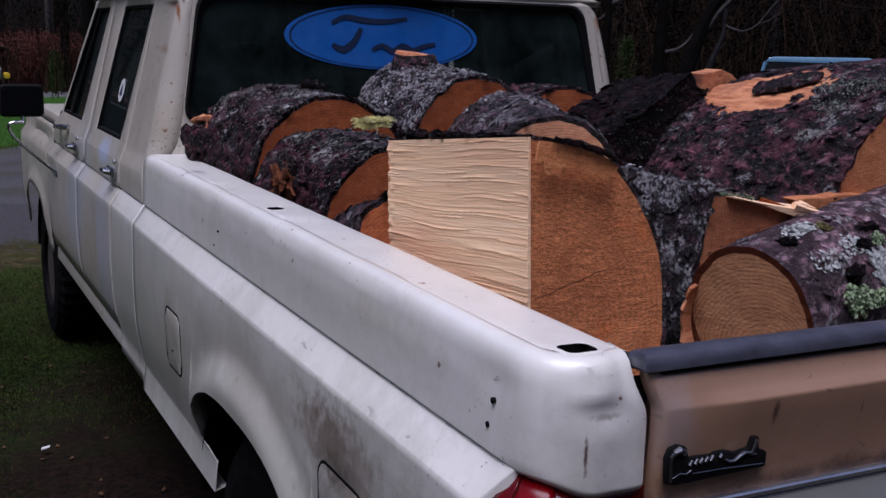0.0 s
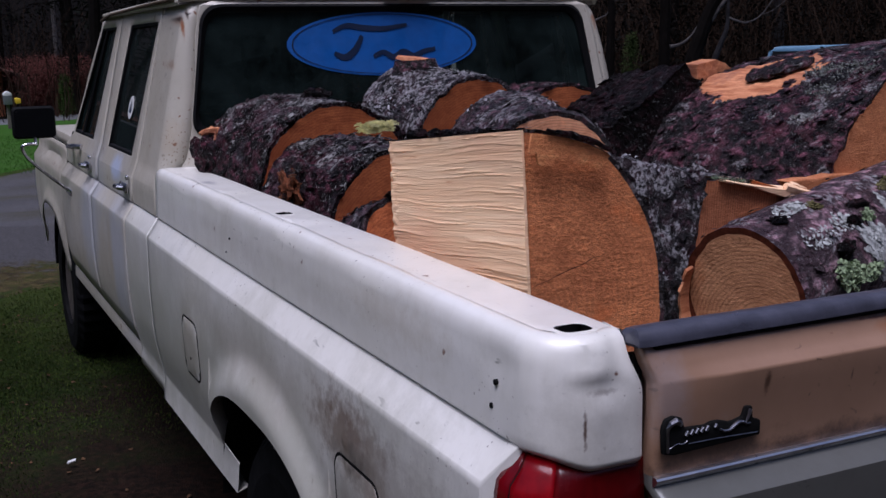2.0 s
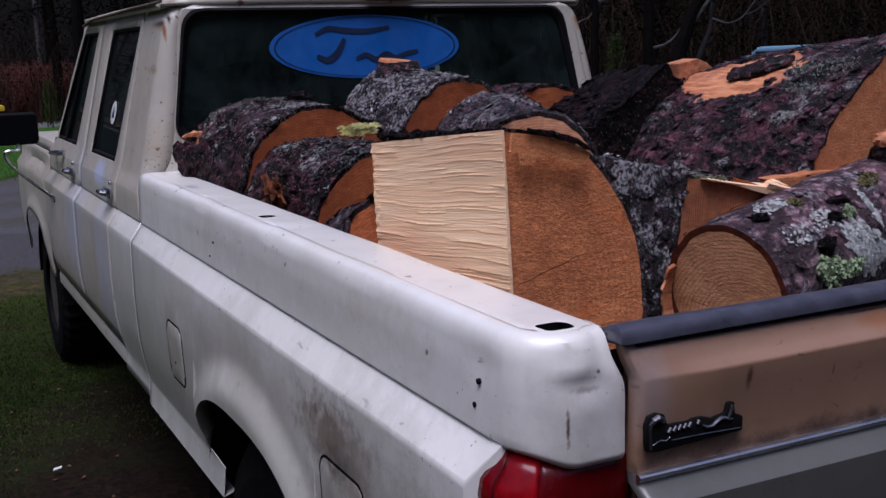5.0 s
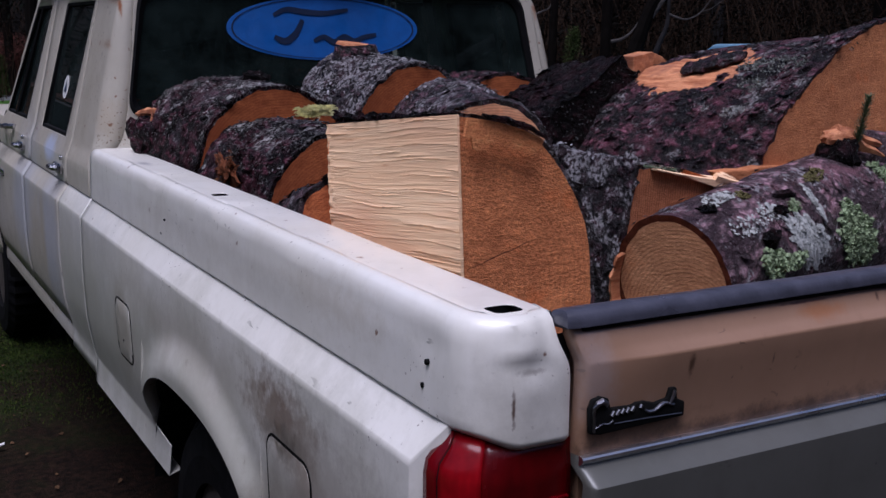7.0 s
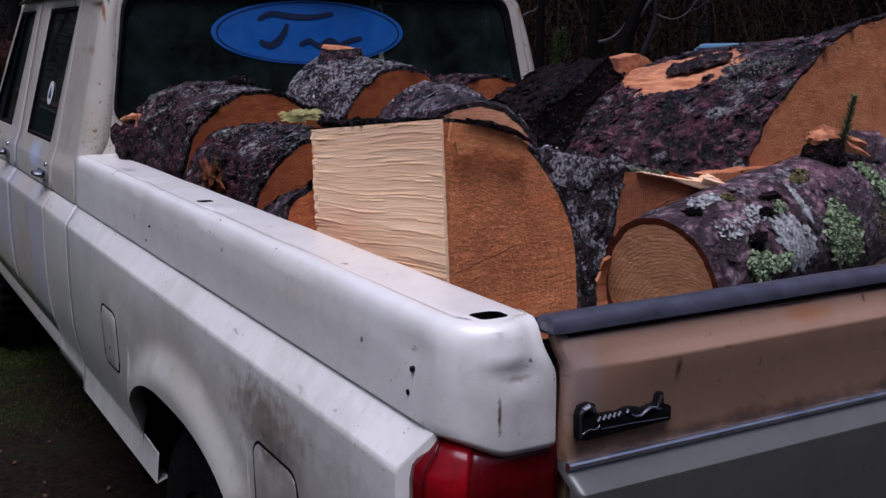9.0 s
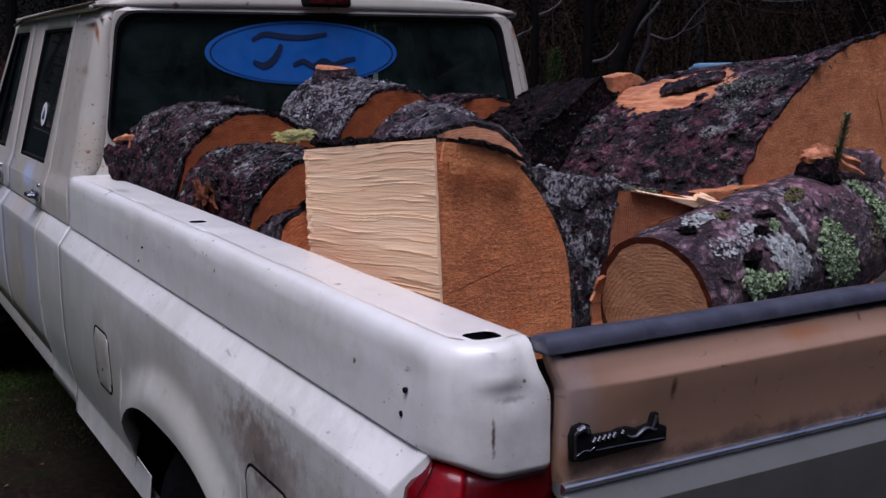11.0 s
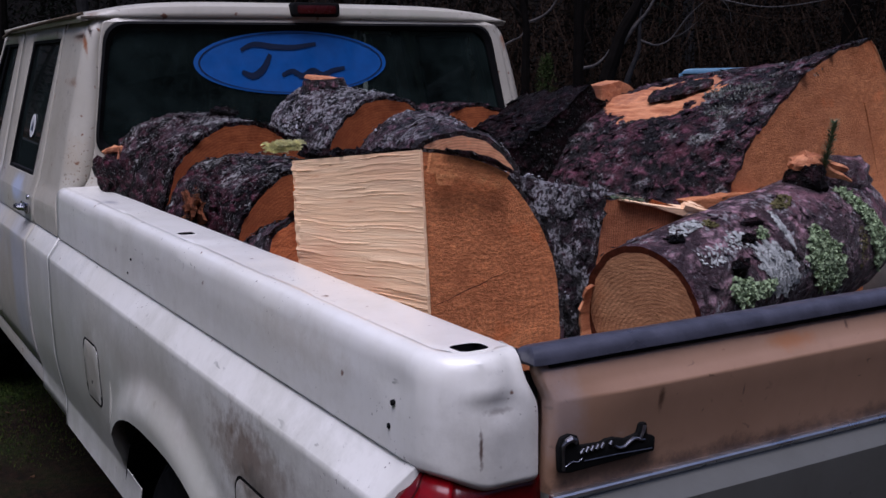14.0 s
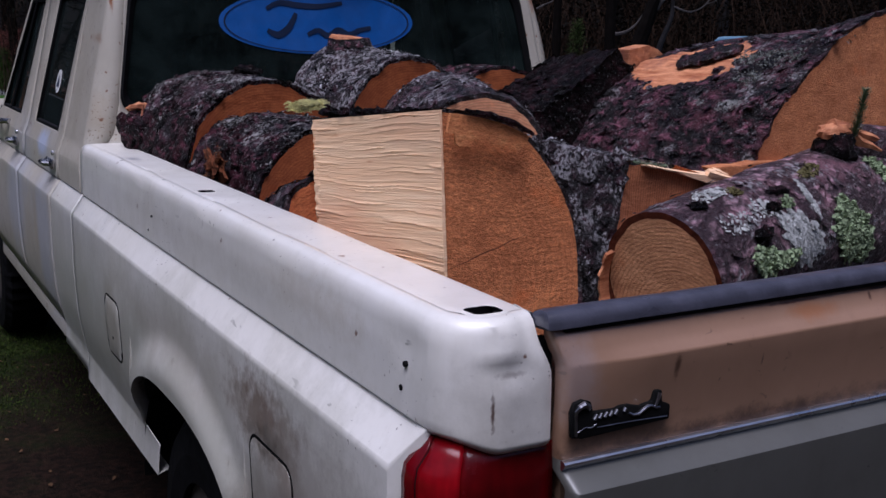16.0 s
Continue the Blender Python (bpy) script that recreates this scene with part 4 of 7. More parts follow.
def decal(outline, lift):
    bm = bmesh.new()
    rr = [[(OX + x, glass_y(OZ + z) - lift - d, OZ + z) for x, z in outline] for d in (0.0, 0.0006)]
    loft(rr, bm=bm)
    bmesh.ops.recalc_face_normals(bm, faces=bm.faces)
    return bm


def ribbon(points, widths):
    """A brush stroke on the decal."""
    ps = [Vector((x, z)) for x, z in points]
    left, right = [], []
    for i, p in enumerate(ps):
        d = (ps[min(i + 1, len(ps) - 1)] - ps[max(0, i - 1)]).normalized()
        nrm = Vector((-d.y, d.x)) * widths[i]
        left.append(p + nrm)
        right.append(p - nrm)
    bm = bmesh.new()
    a = [bm.verts.new((OX + p.x, glass_y(OZ + p.y) - 0.0052, OZ + p.y)) for p in left]
    b = [bm.verts.new((OX + p.x, glass_y(OZ + p.y) - 0.0052, OZ + p.y)) for p in right]
    for i in range(len(ps) - 1):
        bm.faces.new((a[i], a[i + 1], b[i + 1], b[i]))
    return bm


oval = part("oval_decal", decal(ellipse(OA, OB), 0.002), BLUE, rear, "blue oval vinyl decal with dark strokes", smooth=False)
bm = bmesh.new()
rr = [[(OX + x, glass_y(OZ + z) - 0.0045, OZ + z) for x, z in ellipse(OA * k, OB * (k - dk))] for k, dk in ((0.955, 0.01), (0.940, 0.015))]
loft(rr, cap=False, bm=bm)
part("border_line", bm, NAVY, oval, smooth=False)


def curve(ctrl, n=10):
    """Points along a smooth line through the given ones."""
    out = []
    P = [ctrl[0]] + list(ctrl) + [ctrl[-1]]
    for i in range(1, len(P) - 2):
        p0, p1, p2, p3 = (Vector(p) for p in P[i - 1:i + 3])
        for k in range(n):
            t = k / n
            out.append(tuple(0.5 * (2 * p1 + (p2 - p0) * t + (2 * p0 - 5 * p1 + 4 * p2 - p3) * t * t + (3 * p1 - p0 - 3 * p2 + p3) * t ** 3)))
    out.append(tuple(ctrl[-1]))
    return out


for ctrl, w in (
    (((-0.20, 0.045), (-0.15, 0.066), (-0.08, 0.058), (0.0, 0.055), (0.09, 0.068)), 0.010),
    (((-0.20, -0.03), (-0.16, -0.045), (-0.12, -0.02), (-0.09, 0.03)), 0.012),
    (((-0.05, -0.045), (-0.01, -0.03), (0.03, -0.048), (0.07, -0.03), (0.11, -0.045), (0.15, -0.03), (0.20, -0.02)), 0.011),
):
    pts = curve(ctrl)
    m = len(pts) - 1
    part("dark_stroke", ribbon(pts, [w * (0.45 + 0.55 * math.sin(math.pi * (0.08 + 0.84 * i / m))) for i in range(m + 1)]), NAVY, oval, smooth=False)

# side of the cab: corner pillar, doors, windows
DOORS = ((2.929, 3.743), (3.747, 4.74))
OPEN = ((3.06, 3.58, 2.965, 3.50), (3.99, 4.57, 3.845, 4.22))  # glass: y at the sill (back, front), y at the top


def skin_grid(sx, y0, y1, z0, z1, ny, nz, hole=None, off=0.0, rear_round=False):
    """Side sheet from y0 to y1; hole: a window's four y's."""
    bm = bmesh.new()
    zs = sorted({z0 + (z1 - z0) * k / nz for k in range(nz + 1)} | {z for z in (1.161, 1.158, 1.153, 1.1515, 1.1508, 1.0995, 1.098, 1.090, 1.25, 1.318, 1.812) if z0 < z < z1})
    rows = []
    for z in zs:
        row = []
        u = (z - 1.318) / (1.812 - 1.318)
        if hole:
            ya, yb = hole[0] + (hole[2] - hole[0]) * min(max(u, 0), 1), hole[1] + (hole[3] - hole[1]) * min(max(u, 0), 1)
            ye = y1 if z <= 1.30 or y1 < 4 else yb + 0.045
            ys = [y0 + (ya - y0) * k / 3 for k in range(4)] + [ya + (yb - ya) * k / 6 for k in range(1, 7)] + [yb + (ye - yb) * k / 3 for k in range(1, 4)]
        else:
            ys = [y0 + (y1 - y0) * k / ny for k in range(ny + 1)]
        for y in ys:
            x = cab_x(z) + off
            yy = y
            if rear_round:
                rad = corner_r(z)
                d = max(0.0, rad - (y - y0))
                x -= rad - math.sqrt(max(0.0, rad ** 2 - d ** 2))
                up = min(1.0, max(0.0, (z - 1.81) / 0.090))
                x -= 0.075 * (1 - math.sqrt(1 - up * up))
                yy = y + (cab_y(z) - CAB_R) * (1 - smooth01((y - y0 - 0.1) / 0.25)) + 0.03 * up * up
            x += cab_right(z) if sx > 0 else 0.0
            row.append(bm.verts.new((sx * x, yy, z)))
        rows.append(row)
    for j in range(len(zs) - 1):
        for i in range(len(rows[j]) - 1):
            zc = (zs[j] + zs[j + 1]) / 2
            if hole and 3 <= i < 9 and 1.318 < zc < 1.812:
                continue
            bm.faces.new((rows[j][i], rows[j][i + 1], rows[j + 1][i + 1], rows[j + 1][i]))
    bmesh.ops.recalc_face_normals(bm, faces=bm.faces)
    return bm


for sx in (-1, 1):
    pil = part("corner_pillar", skin_grid(sx, 2.53, 2.925, 1.160, 1.896, 36, 40, rear_round=True), PAINT_CAB_SHADED, truck, "cream corner pillar with rust pits" if sx < 0 else "")
    pil.modifiers.new("sheet", "SOLIDIFY").thickness = 0.004
    # below the belt the cab corner takes the box's unshaded paint
    low = part("cab_corner_panel", skin_grid(sx, 2.5185, 2.925, 0.553, 1.160, 24, 20, off=-0.004), PAINT, truck, "cream lower panel behind the rear door" if sx < 0 else "")
    low.modifiers.new("sheet", "SOLIDIFY").thickness = 0.004
    for di, ((y0, y1), hole) in enumerate(zip(DOORS, OPEN)):
        door = part("rear_door" if di == 0 else "front_door", skin_grid(sx, y0, y1, 0.634, 1.868, 8, 20, hole, 0.0015), PAINT_CAB_SHADED, truck, "closed cream door with blue-grey primer patches" if sx < 0 else "")
        door.modifiers.new("sheet", "SOLIDIFY").thickness = 0.005
        part("door_gap", skin_grid(sx, y0 - 0.012, y1 + 0.012, 0.618, 1.31, 4, 12, None, -0.012), DARK, door)
        xg = lambda z: (cab_x(z) - 0.012) * sx
        ring = [(hole[0], 1.318), (hole[1], 1.318), (hole[3], 1.812), (hole[2], 1.812)]
        bm = bmesh.new()
        bm.faces.new([bm.verts.new((xg(z), y, z)) for y, z in ring])
        pane = part("door_glass", bm, GLASS, door, smooth=False)
        pane.visible_shadow = False
        bm = bmesh.new()
        cyz = (sum(p[0] for p in ring) / 4, sum(p[1] for p in ring) / 4)
        shr = lambda p, d: (p[0] + math.copysign(d, cyz[0] - p[0]), p[1] + math.copysign(d, cyz[1] - p[1]))
        loft([[(xg(z) + sx * 0.014, y, z) for y, z in ring], [(xg(z) + sx * 0.012, *shr((y, z), 0.011)) for y, z in ring], [(xg(z) - sx * 0.006, *shr((y, z), 0.012)) for y, z in ring]], cap=False, bm=bm)
        part("window_gasket", bm, RUBBER, door, smooth=False)
        if di == 1:
            part("vent_bar", tube([(sx * (cab_x(1.32) - 0.006), 4.31, 1.32), (sx * (cab_x(1.80) - 0.006), 4.09, 1.805)], 0.011, 6), RUBBER, door)
        hy = y0 + 0.10 if di == 0 else y0 + 0.20
        hx = sx * 0.966
        bm = box(*sorted((hx, hx + sx * 0.010)), hy - 0.045, hy + 0.085, 1.185, 1.222, 0.004)
        tube([(hx + sx * 0.012, hy - 0.02, 1.205), (hx + sx * 0.030, hy - 0.005, 1.207), (hx + sx * 0.032, hy + 0.05, 1.207), (hx + sx * 0.012, hy + 0.075, 1.205)], 0.010, 8, bm)
        part("door_handle", bm, CHROME, door, "chrome pull handle")
        part("lock_button", disc(hx, hy - 0.03, 1.245, 0.009, sx, 0.006), CHROME, door)
    # front fender, hood side and rocker
    bm = bmesh.new()
    rows = []
    for k in range(41):
        y = 4.75 + 1.30 * k / 40
        u = abs(y - 5.28) / 0.46
        low = 0.58 if u >= 1 else 0.58 + 0.29 * (1 - u ** 2.6) ** (1 / 2.6)
        rows.append([(sx * (cab_x(z) + 0.02 * smooth01((1.35 - math.hypot((y - 5.28) / 0.46, (z - 0.58) / 0.29)) / 0.3)), y, z) for z in [1.235 + (low - 1.235) * q / 14 for q in range(15)]])
    loft(rows, closed=False, bm=bm)
    bmesh.ops.recalc_face_normals(bm, faces=bm.faces)
    fen = part("front_fender", bm, PAINT_CAB_SHADED, truck)
    fen.modifiers.new("sheet", "SOLIDIFY").thickness = 0.004
    part("rocker_panel", prism([(sx * 0.950, 0.626), (sx * 0.964, 0.623), (sx * 0.967, 0.600), (sx * 0.968, 0.562), (sx * 0.960, 0.553), (sx * 0.90, 0.550), (sx * 0.90, 0.626)], "y", 2.56, 4.72, 0.003), PAINT_CAB_SHADED, truck, "cream sill with a rusty lower edge" if sx < 0 else "")
    part("windscreen_pillar", tube([(sx * 0.890, 4.66, 1.30), (sx * 0.850, 4.46, 1.58), (sx * 0.79, 4.24, 1.845)], 0.020, 8), PAINT_CAB_SHADED, truck)
part("hood", box(-0.90, 0.90, 4.70, 6.02, 1.19, 1.265, 0.03), PAINT_CAB_SHADED, truck)
part("firewall", box(-0.88, 0.88, 4.62, 4.70, 0.6, 1.28), DARK, truck)
part("cab_floor", box(-0.92, 0.92, 2.56, 4.7, 0.60, 0.64), SEAT, truck)
bm = bmesh.new()
bm.faces.new([bm.verts.new(p) for p in ((-0.86, 4.60, 1.30), (0.86, 4.60, 1.30), (0.77, 4.23, 1.83), (-0.77, 4.23, 1.83))])
ws = part("windscreen", bm, GLASS, truck, smooth=False)
ws.visible_shadow = False
part("dashboard", box(-0.86, 0.86, 4.30, 4.64, 1.05, 1.335, 0.04), SEAT, truck)
for y0, nm in ((2.72, "rear_bench"), (3.60, "front_bench")):
    seat = part(nm, box(-0.72, 0.72, y0, y0 + 0.55, 0.72, 0.98, 0.05), SEAT, truck)
    part("seat_back", box(-0.72, 0.72, y0 - 0.10, y0 + 0.04, 0.95, 1.42, 0.05), SEAT, seat)
part("steering_wheel", tube([(-0.40 + 0.19 * math.cos(2 * math.pi * k / 24), 4.18 - 0.07 * math.sin(2 * math.pi * k / 24), 1.20 + 0.17 * math.sin(2 * math.pi * k / 24)) for k in range(25)], 0.014, 6), SEAT, truck)

part("mirror_bracket", tube([(-0.955, 4.22, 1.268), (-0.985, 4.28, 1.266), (-1.000, 4.36, 1.262), (-0.990, 4.46, 1.254), (-0.955, 4.50, 1.250)], [0.012, 0.013, 0.010, 0.010, 0.013], 8), CHROME, truck, "chrome mirror bracket")

# round sticker on the rear door's glass
bm = bmesh.new()
on_glass = lambda z, lift: -(cab_x(1.318) + (cab_x(1.812) - cab_x(1.318)) * (z - 1.318) / 0.464 - 0.012) - lift
bm.faces.new([bm.verts.new((on_glass(1.490 + 0.045 * math.sin(a), 0.007), 3.275 + 0.050 * math.cos(a), 1.490 + 0.045 * math.sin(a))) for a in (2 * math.pi * k / 28 for k in range(28))])
stk = part("round_sticker", bm, WHITEVINYL, truck, "round white sticker with a dark mark", smooth=False)
bm = bmesh.new()
bm.faces.new([bm.verts.new((on_glass(z, 0.0085), y, z)) for y, z in ((3.248, 1.471), (3.302, 1.471), (3.275, 1.517))])
part("sticker_mark", bm, NAVY, stk, smooth=False)

# mirrors on swing-away arms
for sx in (-1, 1):
    head = part("wing_mirror", box(*sorted((sx * 1.035, sx * 1.235)), 4.446, 4.49, 1.300, 1.455, 0.022, 3), RUBBER, truck, "black-framed door mirror on a chrome arm" if sx < 0 else "")
    glass = part("mirror_glass", prism(rounded(0.180, 0.135, 0.018), "y", -0.003, 0.003), MIRROR, head)
    glass.matrix_basis = pose(sx * 1.135, 4.438, 1.3775, -5, 0, 5 * sx)
    bm = tube(curve(((sx * 1.135, 4.445, 1.276), (sx * 1.165, 4.437, 1.277), (sx * 1.188, 4.435, 1.273), (sx * 1.20, 4.44, 1.255), (sx * 1.17, 4.45, 1.20), (sx * 1.08, 4.47, 1.11), (sx * 1.0, 4.47, 1.04)), 5), 0.008, 8)
    tube([(sx * 1.135, 4.455, 1.31), (sx * 1.135, 4.445, 1.270)], 0.008, 6, bm)
    box(*sorted((sx * 0.985, sx * 1.005)), 4.36, 4.52, 1.02, 1.05, 0.004, bm=bm)
    part("mirror_arm", bm, CHROME, head)


def wheel(sx, y, parent):
    """A tyre with tread blocks and a steel rim."""
    cx, R, W = sx * 0.83, 0.395, 0.12
    prof = [(-W, 0.22), (-W - 0.008, 0.29), (-W, 0.355), (-W + 0.03, R), (W - 0.03, R), (W, 0.355), (W + 0.008, 0.29), (W, 0.22)]
    n = 72
    rings = []
    for k in range(n):
        a = 2 * math.pi * k / n
        ring = []
        for i, (dx, r) in enumerate(prof):
            rr = r - (0.012 if k % 2 and i in (3, 4) else 0)
            ring.append((cx + dx, y + rr * math.cos(a), R + rr * math.sin(a)))
        rings.append(ring)
    bm = loft(rings + [rings[0]], closed=True, cap=False)
    bmesh.ops.remove_doubles(bm, verts=bm.verts, dist=1e-5)
    w = part("wheel", bm, RUBBER, parent, "black tyre on a steel wheel", smooth=False)
    rp = [(0.10, 0.225), (0.085, 0.20), (0.04, 0.19), (0.03, 0.13), (0.055, 0.08), (0.07, 0.0)]
    rings = [[(cx + sx * dx, y + r * math.cos(2 * math.pi * k / 36), R + r * math.sin(2 * math.pi * k / 36)) for k in range(36)] for dx, r in rp[:-1]]
    part("rim", loft(rings), STEEL, w)


for sx in (-1, 1):
    wheel(sx, ARCH_Y, truck)
    wheel(sx, 5.28, truck)
    bm = loft([[(sx * x, 5.28 + 0.50 * math.cos(math.pi * k / 16), 0.44 + 0.45 * math.sin(math.pi * k / 16)) for k in range(17)] for x in (0.95, 0.62)], closed=False)
    part("front_wheel_well", bm, DARK, truck)
part("grille", box(-0.9, 0.9, 6.0, 6.08, 0.62, 1.2, 0.03), DARK, truck)


# ---- the load of logs ----
def frame_axes(face, tail):
    """The log's own space: x to the right, y up, z towards the viewer's end."""
    z = (Vector(face) - Vector(tail)).normalized()
    x = Vector((0, 0, 1)).cross(z).normalized()
    y = z.cross(x)
    m = Matrix((x, y, z)).transposed().to_4x4()
    m.translation = Vector(face)
    return m


def dense(pts, step=0.012):
    """More points along a closed outline of (x, y, bark?)."""
    out = []
    for (x0, y0, b0), (x1, y1, b1) in zip(pts, pts[1:] + pts[:1]):
        n = max(1, int(math.hypot(x1 - x0, y1 - y0) / step))
        out += [(x0 + (x1 - x0) * k / n, y0 + (y1 - y0) * k / n, b0) for k in range(n)]
    return out


def make_log(label, face, tail, outline, grow=1.0, bark=BARK, end=END, rough=0.010, seed=0, split=SPLIT, rings=44, thick=0.013, tilt=0.0, flare=0.0, bare=None, warp=None, plates=0.5, lichen=None, rim=None, name="log", group="logs in the truck bed", cell=0.010, sway=0.018):
    """A sawn log. outline: its end as points (x, y, on bark) in metres round the axis, x to the viewer's right. tilt: how far the sawn face slants."""
    m = frame_axes(face, tail)
    L = (Vector(tail) - Vector(face)).length
    e = thing(name, label, "log", group=group)
    e.matrix_basis = m
    pts = dense(outline, cell)
    n = len(pts)
    bm_b, bm_s = bmesh.new(), bmesh.new()
    R = sum(math.hypot(x, y) for x, y, _ in pts) / n
    rows = []
    for j in range(rings + 1):
        t = j / rings
        s = 1 + (grow - 1) * t + flare * max(0.0, 1 - t * 3.0) ** 2
        row = []
        for i, (x, y, b) in enumerate(pts):
            r = math.hypot(x, y) or 1e-6
            q = Vector((x * 9, y * 9, t * L * 5 + seed * 7.3))
            fl = noise.voronoi(Vector((x * 24, y * 24, t * L * 15 + seed)) + 0.5 * noise.noise_vector(q * 1.5))[0]
            h = noise.fractal(q, 1.0, 2.1, 4) * 0.8 + 0.5 * noise.fractal(Vector((x * 40, y * 40, t * L * 24 + seed)), 0.9, 2.2, 3) + 0.9 * (0.45 - min(0.9, fl[0]))
            if b:
                d = rough * h + sway * noise.noise(Vector((x * 2.5, y * 2.5, t * L * 2 + seed)))
                if not (pts[(i + 4) % n][2] and pts[i - 4][2]):
                    d *= 0.35
                k = s * (1 + d / r)
            else:
                fib = noise.ridged_multi_fractal(Vector((x * 26, y * 26, t * L * 2.2 + seed)), 1.0, 2.2, 4, 1.0, 2.0) - 1.2
                out = (-0.0022 * fib + 0.0035 * noise.noise(Vector((x * 5, y * 12, t * L * 3 + seed)))) * smooth01((t * L + 0.006) / 0.03)
                k = s
                if abs(x) < 0.02:
                    x -= out
                else:
                    y += out * 0.6
            if warp:
                x, y = warp(x, y, t)
            row.append((x * k, y * k, -t * L + tilt * y * (1 - t)))
        rows.append(row)
    vb = {}
    vs = {}

    def vert(bm, store, j, i):
        key = (j, i)
        if key not in store:
            store[key] = bm.verts.new(rows[j][i])
        return store[key]

    for j in range(rings):
        for i in range(n):
            i2 = (i + 1) % n
            bm, st = (bm_b, vb) if pts[i][2] else (bm_s, vs)
            f = bm.faces.new([vert(bm, st, *p) for p in ((j, i), (j, i2), (j + 1, i2), (j + 1, i))])
            if bare and pts[i][2] and bare((j + 0.5) / rings, pts[i][0], pts[i][1]):
                f.material_index = 1
    # the bark's thickness shows as a dark rim at both ends
    part_of = []
    for j, sgn in ((0, -1), (rings, 1)):
        inner = [(x * (1 - thick / max(math.hypot(x, y), 0.02)) if b else x, y * (1 - thick / max(math.hypot(x, y), 0.02)) if b else y, z + sgn * 0.004) for (x, y, z), (_, _, b) in zip(rows[j], pts)]
        for i in range(n):
            i2 = (i + 1) % n
            if pts[i][2]:
                a, b2 = vert(bm_b, vb, j, i), vert(bm_b, vb, j, i2)
                key0, key1 = ("in", j, i), ("in", j, i2)
                for kk, ii in ((key0, i), (key1, i2)):
                    if kk not in vb:
                        vb[kk] = bm_b.verts.new(inner[ii])
                bm_b.faces.new((a, b2, vb[key1], vb[key0])).material_index = 1 if rim else 0
        part_of.append(inner)
    bmesh.ops.recalc_face_normals(bm_b, faces=bm_b.faces)
    # loose scales that lift off the bark, and flakes of lichen
    rr = random.Random(seed * 13 + 5)
    spots_i = [i for i in range(n) if pts[i][2]]
    area = L * len(spots_i) * cell

    def patch_at(j, i):
        i2 = (i + 1) % n
        a, b, c = (Vector(rows[j][i]), Vector(rows[j][i2]), Vector(rows[j + 1][i]))
        tang, axis = (b - a).normalized(), (c - a).normalized()
        out = Vector((a.x, a.y, 0)).normalized()
        return a, tang, axis, out

    def flake(bm, p, u, v, out, su, sv, lift, sides=5):
        ph = rr.uniform(0, 6.28)
        vs_ = []
        for k in range(sides):
            q = 2 * math.pi * k / sides + ph
            g = rr.uniform(0.7, 1.2)
            vs_.append(bm.verts.new(p + u * su * g * math.cos(q) + v * sv * g * math.sin(q) + out * (0.002 + lift * (0.5 + 0.5 * math.cos(q - ph)) * rr.uniform(0.4, 1.0))))
        return bm.faces.new(vs_)

    for _ in range(int(2000 * area * plates)):
        j, i = rr.randrange(rings), rr.choice(spots_i)
        if bare and bare((j + 0.5) / rings, pts[i][0], pts[i][1]):
            continue
        if not (pts[(i + 4) % n][2] and pts[i - 4][2]):
            continue
        p, u, v, out = patch_at(j, i)
        g = rr.random() ** 2
        flake(bm_b, p, u, v, out, 0.004 + 0.016 * g, 0.005 + 0.026 * rr.random() * g + 0.004, rr.uniform(0.002, 0.008), rr.choice((4, 5, 6)))
    part("bark", bm_b, [bark, SPLIT_RED] if bare else [bark, rim] if rim else bark, e)
    if lichen:
        thr, per, lm = lichen
        bm_l = bmesh.new()
        for _ in range(int(per * area)):
            j, i = rr.randrange(rings), rr.choice(spots_i)
            p, u, v, out = patch_at(j, i)
            if noise.fractal(p * 7 + Vector((seed, 0, 0)), 1.0, 2.0, 4) > thr and not (bare and bare((j + 0.5) / rings, pts[i][0], pts[i][1])):
                sz = 0.0010 + 0.0042 * rr.random() ** 3
                flake(bm_l, p + u * rr.uniform(-0.005, 0.005) + v * rr.uniform(-0.008, 0.008) + out * 0.003, u, v, out, sz, sz * rr.uniform(0.7, 1.4), 0.003)
        lo = part("lichen", bm_l, lm, e, "crusts of pale lichen", smooth=False)
        lo["kind"] = "stuff"
    if bm_s.faces:
        bmesh.ops.recalc_face_normals(bm_s, faces=bm_s.faces)
        part("split_face", bm_s, split, e, "pale split wood")
    else:
        bm_s.free()
    for inner, nm in zip(part_of, ("sawn_face", "far_face")):
        cx = sum(p[0] for p in inner) / n
        cy = sum(p[1] for p in inner) / n
        cz = sum(p[2] for p in inner) / n
        bm = bmesh.new()
        rr = []
        for f in (1.0, 0.93, 0.8, 0.62, 0.42, 0.2):
            rr.append([(cx + (x - cx) * f, cy + (y - cy) * f, cz + (z - cz) * f + (0.0014 * noise.noise(Vector((x * f * 14, y * f * 30, seed + 3))) if f < 0.99 else 0)) for x, y, z in inner])
        loft(rr, cap=False, bm=bm)
        bm.faces.new([v for v in bm.verts][-n:])
        bmesh.ops.recalc_face_normals(bm, faces=bm.faces)
        bm.normal_update()
        if sum(f.normal.z * f.calc_area() for f in bm.faces) * (1 if nm == "sawn_face" else -1) < 0:
            bmesh.ops.reverse_faces(bm, faces=bm.faces)
        part(nm, bm, end, e, "freshly sawn end grain" if nm == "sawn_face" else "")
    return e


def round_section(rx, ry=None, seed=0, n=64):
    ry = ry or rx
    out = []
    for k in range(n):
        a = 2 * math.pi * k / n
        f = 1 + 0.045 * noise.noise(Vector((math.cos(a) * 1.3, math.sin(a) * 1.3, seed * 3.1)))
        out.append((rx * f * math.cos(a), ry * f * math.sin(a), 1))
    return out


